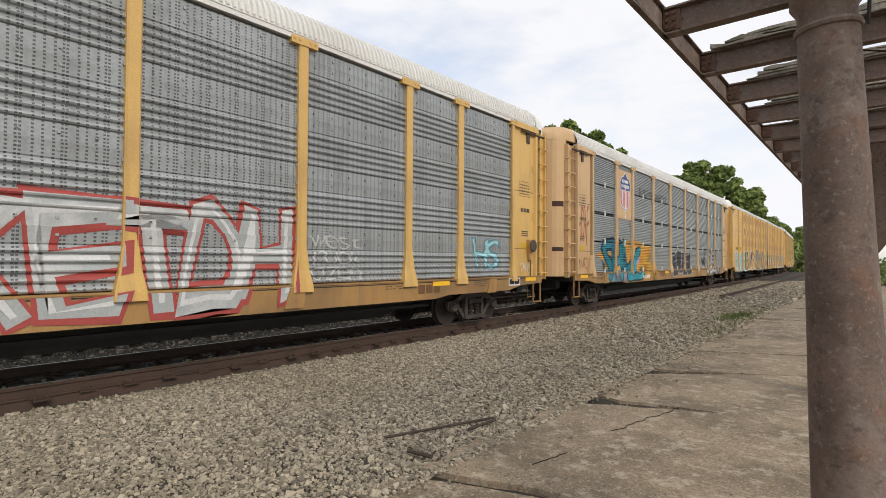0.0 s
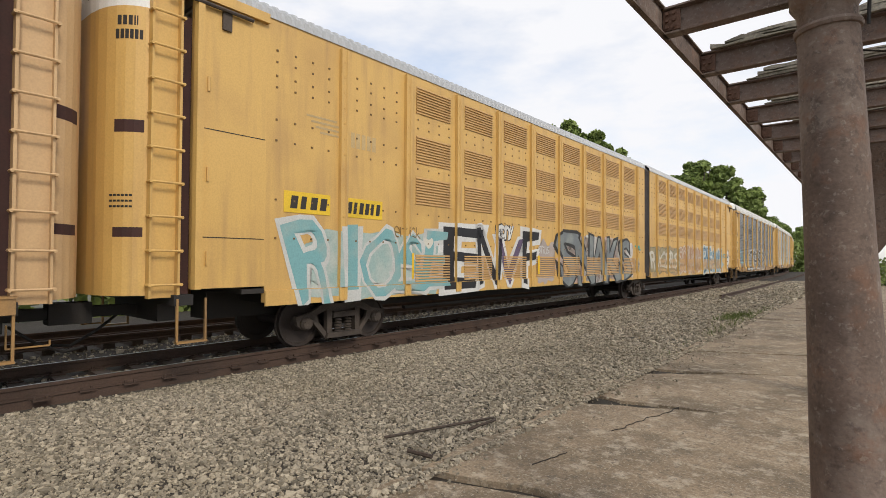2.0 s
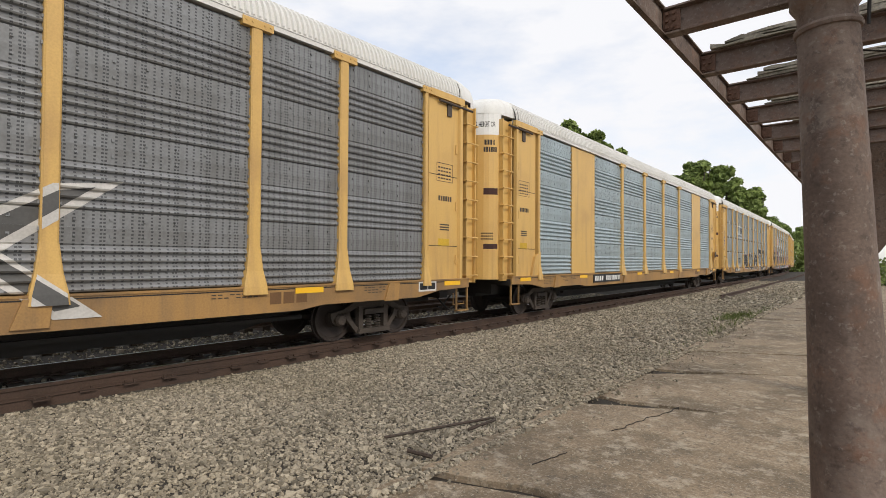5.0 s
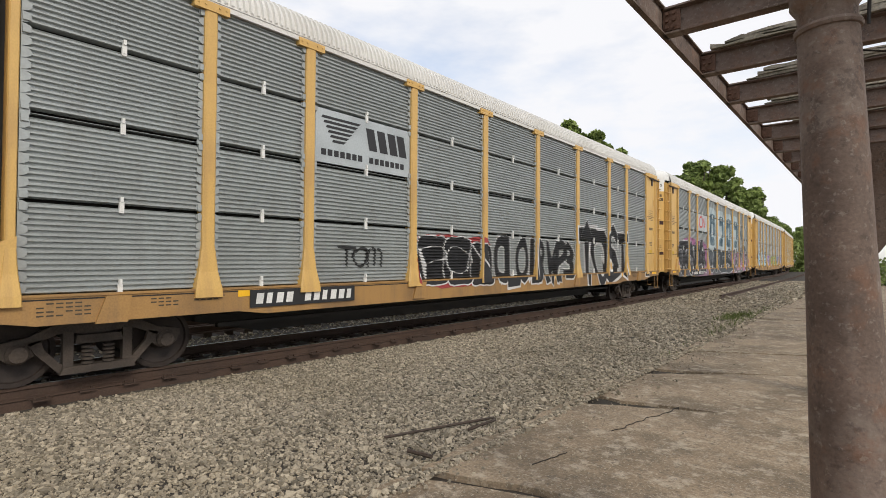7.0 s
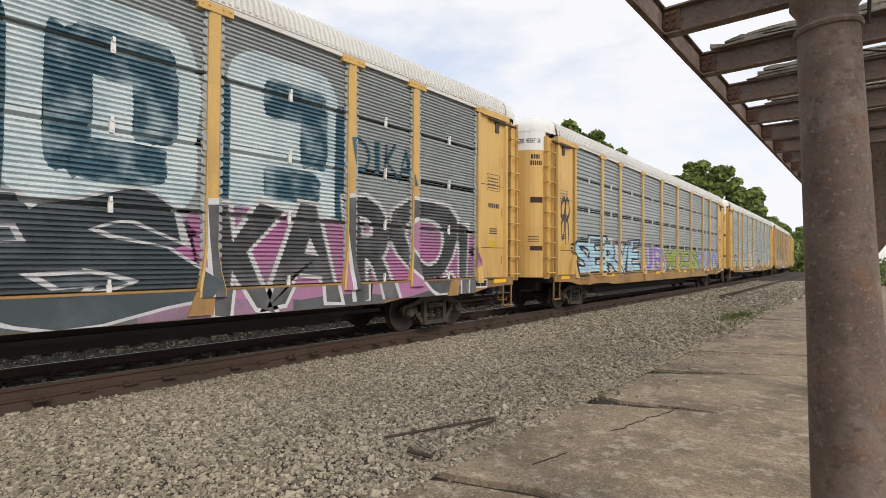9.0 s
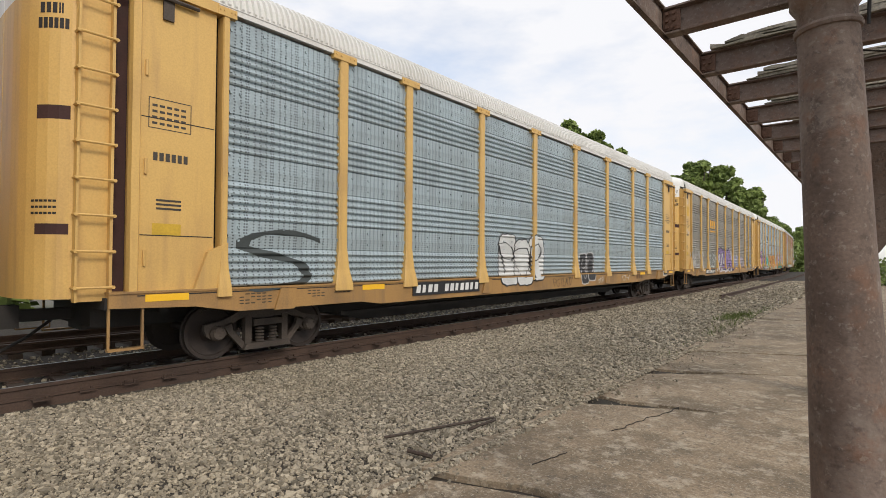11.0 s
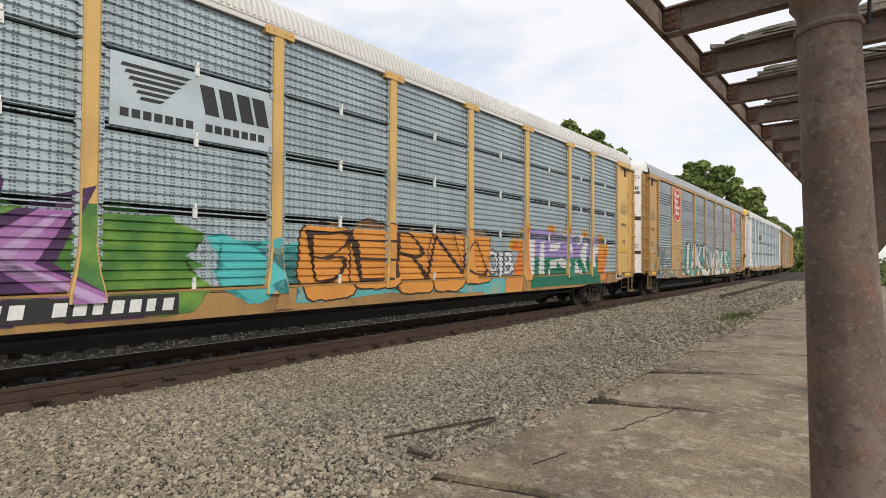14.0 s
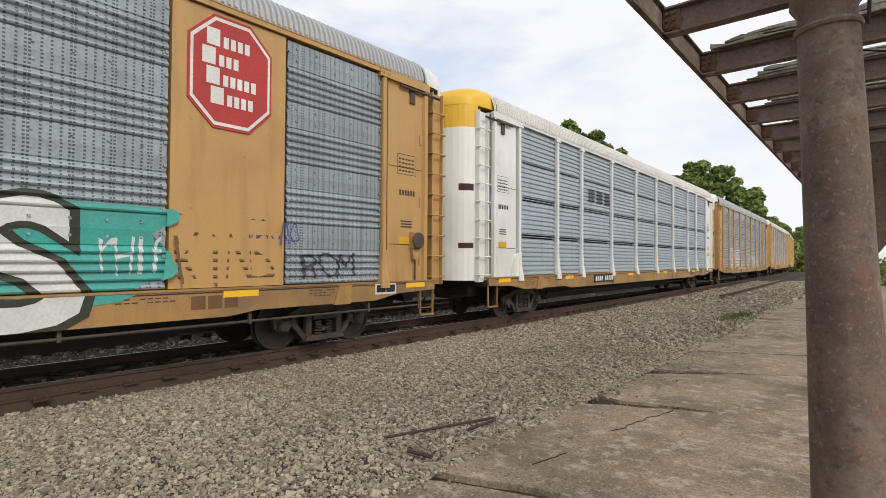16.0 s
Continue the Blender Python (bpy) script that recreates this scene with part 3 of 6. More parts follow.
def build_sill(bm):
    half = 12.75
    # side girder, deeper over the middle, cut up at the ends
    prism(bm, [(-half, 1.02), (-11.6, 0.98), (-10.9, 0.86), (-8.3, 0.86), (-7.8, 0.79), (7.8, 0.79), (8.3, 0.86), (10.9, 0.86), (11.6, 0.98), (half, 1.02), (half, 1.23), (-half, 1.23)], "x", 1.50, 1.60)
    box(bm, 1.38, 1.62, -half, half, 1.21, 1.24)


# thin raised black strip, painted shade of the seam under the girder's lip
def build_sill_shade_line(bm):
    box(bm, 1.55, 1.6025, -12.4, 12.4, 1.168, 1.186)


def build_bracket(bm):
    prism(bm, [(-0.22, 0.84), (0.16, 0.84), (0.2, 1.2), (-0.1, 1.2)], "x", 1.60, 1.645)


def build_roof(length):
    def build(bm):
        prof = [(1.57, 5.69), (1.565, 5.735), (1.54, 5.88), (1.465, 6.05), (1.32, 6.185), (1.08, 6.285), (0.65, 6.345), (0.0, 6.37)]
        prof = prof + [(-x, z) for x, z in prof[-2::-1]]
        n = int(length / 0.112)
        rings = []
        for i in range(n + 1):
            for f, lift in ((0.0, 0.0), (0.16, 0.036), (0.52, 0.036), (0.68, 0.0)):
                y = -length / 2 + (i + f) * length / (n + 1)
                rings.append([bm.verts.new((x * (1 + (lift / 1.5 if z > 5.71 else 0)), y, z + (lift * 0.8 if z > 5.75 else 0))) for x, z in prof])
        for a, b in zip(rings, rings[1:]):
            for k in range(len(a) - 1):
                bm.faces.new((a[k], a[k + 1], b[k + 1], b[k]))
    return build


def build_eave(length):
    def build(bm):
        box(bm, 1.42, 1.585, -length / 2, length / 2, TOP + 0.02, 5.70)
        box(bm, 1.42, 1.597, -length / 2, length / 2, 5.685, 5.703)
    return build


def build_floor(length):
    def build(bm):
        box(bm, -1.5, 1.5, -length / 2, length / 2, 1.12, 1.2)
        box(bm, -0.3, 0.3, -length / 2, length / 2, 0.62, 1.12)
        for k in range(int(length / 1.4)):
            y = -length / 2 + 0.7 + k * 1.4
            box(bm, -1.48, 1.48, y - 0.06, y + 0.06, 0.92, 1.12)
        # deep fish-bellied centre girder between the trucks
        if length > 24:
            prism(bm, [(-8.4, 0.6), (-7.2, 0.33), (7.2, 0.33), (8.4, 0.6), (8.4, 0.7), (-8.4, 0.7)], "x", -0.36, 0.36)
        box(bm, 0.85, 0.95, -length / 2 + 4.4, length / 2 - 4.4, 0.55, 0.62)
    return build


# added black sheets that stand for the shaded interior behind the sheet gaps
def build_shade_wall(length):
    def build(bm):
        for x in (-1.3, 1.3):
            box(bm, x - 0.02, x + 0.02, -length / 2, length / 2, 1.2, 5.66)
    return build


def build_end_plate(bm):
    box(bm, 1.38, 1.52, 11.3, 12.5, 1.23, 5.42)


def build_plate_seam(bm):
    box(bm, 1.518, 1.524, 11.32, 12.36, 0.0, 0.014)


def build_end_stile(bm):
    prism(bm, [(1.50, 12.36), (1.59, 12.40), (1.59, 12.5), (1.50, 12.52)], "z", 1.23, 5.42)


def build_door_header(bm):
    box(bm, 1.50, 1.60, 11.3, 12.55, 5.36, 5.52)


def build_plate_foot(bm):
    prism(bm, [(11.1, 1.23), (11.62, 1.23), (11.42, 1.8), (11.1, 1.95)], "x", 1.51, 1.6)


def build_door_rail(bm):
    rod(bm, (1.585, 11.6, 5.30), (1.585, 12.9, 5.30), 0.03, 6)
    box(bm, 1.52, 1.56, 11.95, 12.1, 5.0, 5.3)


def build_hinge(bm):
    rod(bm, (1.535, 12.3, -0.11), (1.535, 12.3, 0.11), 0.022, 6)


def build_ladder_plate(bm):
    prism(bm, [(1.40, 12.70), (1.55, 12.70), (1.55, 12.735), (1.44, 12.735), (1.44, 13.09), (1.53, 13.09), (1.53, 13.12), (1.40, 13.12)], "z", 1.12, 5.45)


def build_slot(bm):
    box(bm, 1.25, 1.36, 12.5, 12.72, 1.15, 5.4)


def build_rung(bm):
    rod(bm, (1.575, 12.68, 0), (1.575, 13.14, 0), 0.018, 6)
    for y in (12.69, 13.13):
        rod(bm, (1.45, y, 0), (1.59, y, 0), 0.024, 6)


def door_plan(depth=0.0):
    pts = []
    for k in range(9):
        a = radians(8 + 82 * k / 8)
        pts.append((0.02 + 1.40 * math.cos(a) ** 0.6 if k < 8 else 0.02, 12.95 + (0.66 - depth) * math.sin(a)))
    return pts


def build_door(z0, z1):
    def build(bm):
        outer = door_plan()
        inner = door_plan(0.06)
        prism(bm, outer + inner[::-1], "z", z0, z1)
    return build


def build_door_slit(z0, z1, first, span=2):
    def build(bm):
        pts = door_plan(-0.006)[first:first + span]
        inner = door_plan(0.03)[first:first + span]
        prism(bm, pts + inner[::-1], "z", z0, z1)
    return build


def on_door(u):
    """A place on the curve of the near door at the car's leading end, u from its middle to its side."""
    pts = door_plan(-0.008)[::-1]
    k = min(int(u * 8), 7)
    f = u * 8 - k
    return pts[k][0] + (pts[k + 1][0] - pts[k][0]) * f, -(pts[k][1] + (pts[k + 1][1] - pts[k][1]) * f)


def door_writing(car, lift, out=0.0):
    """The height warning, and plain bars for the numbers, on the leading end door."""
    for word, u0, u1, z0, z1 in (("EXCESS", 0.10, 0.36, 5.22, 5.36), ("HEIGHT", 0.40, 0.64, 5.22, 5.36), ("CAR", 0.68, 0.80, 5.22, 5.36)):
        bm = lettering(word, u0, u1, z0 + lift, z1 + lift, 0.01, 0.0, 0.0)
        for v in bm.verts:
            v.co.x, v.co.y = on_door(v.co.y)
            v.co.y -= out
        part("lettering", bm, M["black"], car, "black height warning lettering")
    items = [(0.52 + 0.07 * k, 0.57 + 0.07 * k, 4.72, 4.86) for k in range(4)] + [(0.5 + 0.06 * k, 0.545 + 0.06 * k, 4.52, 4.66) for k in range(6)]
    items += [(0.45 + 0.05 * k, 0.49 + 0.05 * k, 2.1 + 0.08 * r, 2.13 + 0.08 * r) for k in range(6) for r in range(3)]
    bm = rects(items)
    for v in bm.verts:
        v.co.x, v.co.y = on_door(v.co.y)
        v.co.y -= out
        v.co.z += lift
    part("stencil", bm, M["black"], car, "row of plain stencil bars")


def build_end_roof(bm):
    """The domed hood that joins the roof to the curved end doors."""
    plan = door_plan(-0.012)
    plan = [(1.5, 12.3)] + plan + [(-x, y) for x, y in plan[-2::-1]] + [(-1.5, 12.3)]
    rings = []
    for grow, keep, z in ((1.0, 1.0, 5.62), (1.0, 1.0, 5.80), (0.97, 0.93, 5.97), (0.88, 0.74, 6.12), (0.70, 0.45, 6.21), (0.45, 0.12, 6.235)):
        rings.append([bm.verts.new((x * grow, 12.3 + (y - 12.3) * keep, z)) for x, y in plan])
    for a, b in zip(rings, rings[1:]):
        for k in range(len(a) - 1):
            bm.faces.new((a[k], a[k + 1], b[k + 1], b[k]))
        bm.faces.new((a[-1], a[0], b[0], b[-1]))
    bm.faces.new(rings[0][::-1])
    bm.faces.new(rings[-1])
    bmesh.ops.recalc_face_normals(bm, faces=bm.faces[:])


def build_hood_seam(bm):
    """The dark gap between roof and hood."""
    prof = [(1.585, 5.66), (1.56, 5.9), (1.48, 6.07), (1.33, 6.21), (1.08, 6.31), (0.6, 6.37), (0.0, 6.39)]
    prof += [(-x, z) for x, z in prof[-2::-1]]
    prism(bm, prof, "y", 12.36, 12.41)


def build_sideframe(bm):
    # cast frame (y, z): top chord, two slanting tension arms, columns, spring seat; open between them
    prism(bm, [(-1.12, 0.60), (-0.80, 0.66), (-0.5, 0.80), (0.5, 0.80), (0.80, 0.66), (1.12, 0.60), (1.12, 0.50), (0.78, 0.54), (0.48, 0.67), (-0.48, 0.67), (-0.78, 0.54), (-1.12, 0.50)], "x", 0.93, 1.02)
    for sgn in (-1, 1):
        prism(bm, [(sgn * 0.80, 0.58), (sgn * 0.72, 0.44), (sgn * 0.46, 0.15), (sgn * 0.34, 0.15), (sgn * 0.34, 0.24), (sgn * 0.44, 0.27), (sgn * 0.62, 0.48), (sgn * 0.66, 0.62)], "x", 0.94, 1.02)
        prism(bm, [(sgn * 0.30, 0.22), (sgn * 0.42, 0.22), (sgn * 0.42, 0.70), (sgn * 0.30, 0.70)], "x", 0.94, 1.05)
        prism(bm, [(sgn * 0.72, 0.60), (sgn * 0.72, 0.42), (sgn * 0.80, 0.36), (sgn * 1.0, 0.36), (sgn * 1.08, 0.42), (sgn * 1.12, 0.60)], "x", 0.93, 1.0)
        lathe(bm, [(0.13, 0.93), (0.13, 1.05), (0.10, 1.10), (0.04, 1.11)], 14, "x", (0, sgn * 0.9, 0.457))
        for k in range(3):
            a = math.tau * k / 3 + 0.5
            lathe(bm, [(0.018, 1.09), (0.018, 1.118)], 6, "x", (0, sgn * 0.9 + 0.075 * math.cos(a), 0.457 + 0.075 * math.sin(a)))
    prism(bm, [(-0.46, 0.13), (0.46, 0.13), (0.42, 0.23), (-0.42, 0.23)], "x", 0.92, 1.10)
    prism(bm, [(-0.29, 0.53), (0.29, 0.53), (0.27, 0.64), (-0.27, 0.64)], "x", 0.90, 1.09)


def build_spring(bm):
    for k in range(5):
        lathe(bm, [(0.045, 0.23 + k * 0.055), (0.075, 0.24 + k * 0.055), (0.075, 0.262 + k * 0.055), (0.045, 0.272 + k * 0.055)], 12, "z", (1.02, 0, 0))


def build_wheelset(bm):
    r = 0.457
    for sgn in (1, -1):
        prof = [(0.05, 0.60 * sgn), (0.30, 0.64 * sgn), (r - 0.09, 0.66 * sgn), (r - 0.07, 0.685 * sgn), (r + 0.026, 0.685 * sgn), (r + 0.02, 0.715 * sgn), (r, 0.722 * sgn), (r, 0.815 * sgn), (r - 0.06, 0.818 * sgn), (r - 0.075, 0.78 * sgn), (0.17, 0.75 * sgn), (0.14, 0.83 * sgn), (0.05, 0.83 * sgn)]
        lathe(bm, prof, 36, "x")
    lathe(bm, [(0.08, -0.95), (0.08, 0.95)], 14, "x")


def build_bolster(bm):
    box(bm, -0.92, 0.92, -0.2, 0.2, 0.5, 0.74)
    box(bm, -0.7, 0.7, -0.14, 0.14, 0.74, 0.95)
    for y in (-0.5, 0.5):
        box(bm, -0.75, 0.75, y - 0.05, y + 0.05, 0.3, 0.45)


def build_coupler(bm):
    box(bm, -0.08, 0.08, 12.2, 13.5, 0.78, 0.95)
    prism(bm, [(-0.15, 13.4), (0.15, 13.4), (0.19, 13.86), (0.02, 13.86), (0.02, 13.7), (-0.12, 13.7)], "z", 0.7, 1.02)
    box(bm, -0.9, 0.9, 12.45, 12.75, 0.72, 1.08)
    box(bm, -1.55, 1.55, 12.5, 12.78, 1.0, 1.16)


def build_hose(bm):
    pts = [(0.35, 12.9, 0.75), (0.38, 13.2, 0.5), (0.3, 13.55, 0.32), (0.22, 13.82, 0.36)]
    for a, b in zip(pts, pts[1:]):
        rod(bm, a, b, 0.024, 6)


def build_lever(bm):
    pts = [(1.1, 12.75, 0.85), (1.1, 12.75, 0.55), (1.1, 13.2, 0.55), (1.1, 13.2, 0.62)]
    for a, b in zip(pts, pts[1:]):
        rod(bm, a, b, 0.013, 5)


def build_step(bm):
    for y in (12.3, 12.72):
        box(bm, 1.53, 1.57, y, y + 0.03, 0.45, 1.1)
    box(bm, 1.50, 1.60, 12.3, 12.75, 0.44, 0.47)


TURNED = pose(0, 0, 0, 0, 0, 180)
WHEELS = []


def truck(car, y):
    t = put("truck", cached(("bolster",), "truck", build_bolster), car, Matrix.Translation((0, y, 0)), "grimy steel four-wheel truck")
    for m in (Matrix(), TURNED):
        put("side_frame", cached(("side_frame",), "truck", build_sideframe), t, m)
        for dy in (-0.13, 0.13):
            put("spring", cached(("spring",), "truck", build_spring), t, m @ Matrix.Translation((0, dy, 0)))
    for dy in (-0.9, 0.9):
        w = put("wheelset", cached(("wheelset",), "wheel", build_wheelset, True), t, Matrix.Translation((0, dy, 0.457)))
        WHEELS.append((w, dy))
    return t


def ends(car, paint, top, body_half=13.1, both=(0, 1), tall=0.0, doors=None):
    """What both ends of a car carry: end plates, ladders, curved doors, couplers."""
    shift = Matrix.Translation((0, body_half - 13.1, 0))
    for k in both:
        m = (TURNED if k else Matrix()) @ shift
        mirror = m @ Matrix.Diagonal((-1, 1, 1, 1))
        for mm in (m, mirror):
            high = Matrix.Translation((0, 0, tall))
            put("end_plate", cached(("end_plate",), paint, build_end_plate), car, mm @ (Matrix.Translation((0, 0, -1.16 * tall / 4.19 )) @ Matrix.Diagonal((1, 1, 1 + tall / 4.19, 1))))
            for z in (2.02, 3.7):
                put("plate_seam", cached(("plate_seam",), "black", build_plate_seam), car, mm @ Matrix.Translation((0, 0, z)))
            for z in (1.7, 3.0, 4.4):
                put("hinge", cached(("hinge",), paint, build_hinge), car, mm @ Matrix.Translation((0, 0, z)))
            put("end_stile", cached(("end_stile",), paint, build_end_stile), car, mm @ (Matrix.Translation((0, 0, -1.23 * tall / 4.19)) @ Matrix.Diagonal((1, 1, 1 + tall / 4.19, 1))))
            put("door_header", cached(("door_header",), paint, build_door_header), car, mm @ high)
            if tall < 0.2:
                put("plate_foot", cached(("plate_foot",), paint, build_plate_foot), car, mm)
            put("door_rail", cached(("door_rail",), "truck", build_door_rail), car, mm @ high)
            lad = put("ladder", cached(("ladder",), paint, build_ladder_plate), car, mm @ (Matrix.Translation((0, 0, -1.12 * tall / 4.33)) @ Matrix.Diagonal((1, 1, 1 + tall / 4.33, 1))))
            for z in np.arange(1.3, 5.4, 0.46):
                put("rung", cached(("rung",), paint, build_rung), lad, Matrix.Translation((0, 0, float(z))))
            put("end_door", cached(("end_door",), doors or paint, build_door(1.16, 5.0)), car, mm @ (Matrix.Translation((0, 0, -1.16 * tall / 3.84)) @ Matrix.Diagonal((1, 1, 1 + tall / 3.84, 1))))
            put("slot", cached(("slot",), "maroon", build_slot), car, mm)
            for z0, z1, first in ((3.5, 3.68, 1), (2.0, 2.14, 1)):
                put("door_slit", cached(("door_slit", z0), "maroon", build_door_slit(z0, z1, first, 4)), car, mm)
            put("door_seam", cached(("door_seam",), paint, build_door_slit(3.9, 3.93, 1)), car, mm)
            put("door_top", cached(("door_top",), top, build_door(5.0, 5.75)), car, mm @ high)
            put("step", cached(("step",), "sill", build_step), car, mm)
        put("roof_end", cached(("roof_end",), top, build_end_roof, True), car, m @ Matrix.Translation((0, 0, tall * 0.6 if tall > 0.2 else 0.13)))
        if tall < 0.2:
            put("hood_seam", cached(("hood_seam",), "black", build_hood_seam), car, m, "dark gap between roof and hood")
        put("coupler", cached(("coupler",), "black", build_coupler), car, m)
        put("hose", cached(("hose",), "black", build_hose), car, m)
        put("uncoupling_lever", cached(("uncoupling_lever",), "sill", build_lever), car, m)
    if top == "white" and 1 in both:
        door_writing(car, tall, body_half - 13.1)


CARS = []


def autorack(label, when, sheet="grey", kind="fine", paint="yellow", roof="roof_white", top="white", post=None, plates=False, latches=True, slim=False, doors=None, tail=0.0, eave=None):
    """A covered car carrier: side sheets between posts, ribbed roof, curved end doors, two trucks."""
    car = tagged(new("railway_car"), label, "railway car", "cars of the train")
    CARS.append((car, when, 10.06))
    post = post or paint
    put("underframe", cached(("underframe",), "black", build_floor(25.4)), car)
    put("inner_wall", cached(("inner_wall",), "black", build_shade_wall(25.0)), car)
    put("roof", cached(("roof", 25.0), roof, build_roof(25.0)) if not tail else cached(("roof", 25.0 - tail), roof, build_roof(25.0 - tail)), car, Matrix.Translation((0, -tail / 2, 0)))
    for m in (Matrix(), TURNED):
        put("side_sill", cached(("side_sill",), "sill", build_sill), car, m)
        put("sill_seam", cached(("sill_seam",), "black", build_sill_shade_line), car, m, "black strip drawn as the seam's shadow line on the girder")
        put("eave_rail", cached(("eave_rail", 25.0 - tail), eave or roof, build_eave(25.0 - tail)), car, Matrix.Translation((0, -tail / 2, 0)) @ m)
        stops = [*POSTS[:-1], POSTS[-1] - tail]
        if m is TURNED:
            stops = [-y for y in stops[::-1]]
        for k, (a, b) in enumerate(zip(stops, stops[1:])):
            plate = plates and k in (1, 7)
            half = round((b - a) / 2 - 0.07, 3)
            mm = m @ Matrix.Translation((0, (a + b) / 2, 0))
            if plate:
                def build_plate(bm, half=half):
                    box(bm, 1.40, 1.53, -half - 0.1, half + 0.1, LOW, TOP)
                    for j in range(4):
                        for i in range(9):
                            box(bm, 1.53, 1.536, -half + 2 * half * (j + 0.5) / 4 - 0.012, -half + 2 * half * (j + 0.5) / 4 + 0.012, LOW + 0.3 + i * 0.45, LOW + 0.324 + i * 0.45)
                put("side_plate", cached(("side_plate", half), paint, build_plate), car, mm)
                continue
            p = put("side_sheet", cached(("side_sheet", kind, half), sheet, build_panel(kind, half)), car, mm)
            if latches and kind in ("fine", "wide"):
                for z in (1.27, 2.39, 3.47, 4.55):
                    put("latch", cached(("latch",), "white", build_latch), p, Matrix.Translation((0, 0, z)))
        for k, y in enumerate(stops):
            if plates and k in (1, 2, 7, 8):
                continue
            scale = Matrix.Diagonal((1, 0.55, 1, 1)) if slim or k in (0, len(stops) - 1) else Matrix()
            put("post", cached(("post",), post, build_post), car, m @ Matrix.Translation((0, y, 0)) @ scale)
        for y in (-10.06, -4.0, 4.0, 10.06):
            put("sill_bracket", cached(("sill_bracket",), "sill", build_bracket), car, m @ Matrix.Translation((0, y, 0)))
        for y in (-12.0, -8.0, -2.2, 2.6, 8.0, 12.1):
            def build_reflector(bm):
                box(bm, 1.60, 1.606, -0.3, 0.3, 1.09, 1.19)
            put("reflector", cached(("reflector",), "reflect", build_reflector), car, m @ Matrix.Translation((0, y, 0)), "yellow reflective strip")
    ends(car, paint, top, 13.1 - tail, (0,), TALLER, doors=doors)
    ends(car, paint, top, 13.1, (1,), TALLER, doors=doors)
    truck(car, 10.06)
    truck(car, -10.06)
    return car


def build_smooth_wall(bm, end=8.25):
    box(bm, 1.42, 1.52, -9.75, end, 0.96, 5.84)
    box(bm, 1.52, 1.56, -9.75, end, 0.90, 1.16)


def build_rivets(bm, end=8.25):
    for k in range(11):
        y = -8.74 + 1.8 * k - 0.9
        rows = (4.86, 4.66, 3.74, 2.72, 2.06) if 1 <= k <= 8 else (5.3, 5.1, 4.86, 4.66, 4.1, 3.74, 2.72, 2.06)
        for z in rows:
            for j in range(4):
                a = y - 0.56 + j * 0.37
                if -9.7 < a < end - 0.1:
                    box(bm, 1.52, 1.535, a - 0.018, a + 0.018, z - 0.016, z + 0.016)


def build_rib(bm):
    prism(bm, [(1.50, -0.10), (1.60, -0.09), (1.60, -0.05), (1.575, -0.03), (1.575, 0.03), (1.60, 0.05), (1.60, 0.09), (1.50, 0.10)], "z", 0.92, 5.76)
    for z in np.arange(1.0, 5.7, 0.3):
        box(bm, 1.575, 1.59, -0.012, 0.012, z, z + 0.024)


def build_vent(w):
    def build(bm):
        for k in range(10):
            prism(bm, [(1.52, k * 0.063), (1.545, k * 0.063), (1.52, k * 0.063 + 0.05)], "y", -w / 2, w / 2)
    return build


def build_low_roof(length):
    def build(bm):
        prof = [(1.54, 5.82), (1.50, 5.95), (1.38, 6.08), (1.1, 6.18), (0.6, 6.25), (0.0, 6.27)]
        prof = prof + [(-x, z) for x, z in prof[-2::-1]]
        n = int(length / 0.19)
        rings = []
        for i in range(n + 1):
            for f, lift in ((0.0, 0.0), (0.16, 0.03), (0.5, 0.03), (0.66, 0.0)):
                y = -length / 2 + (i + f) * length / (n + 1)
                rings.append([bm.verts.new((x * (1 + (lift / 1.6 if z > 5.9 else 0)), y, z + (lift * 0.8 if z > 5.9 else 0))) for x, z in prof])
        for a, b in zip(rings, rings[1:]):
            for k in range(len(a) - 1):
                bm.faces.new((a[k], a[k + 1], b[k + 1], b[k]))
    return build


def build_fold(bm):
    prism(bm, [(-1.5, 1.0), (-1.5, 5.8), (-1.25, 6.1), (-0.6, 6.22), (0.6, 6.22), (1.25, 6.1), (1.5, 5.8), (1.5, 1.0)], "y", -0.03, 0.03)


def build_bellows_core(bm):
    box(bm, -1.42, 1.42, -10.1, -9.7, 1.05, 5.9)


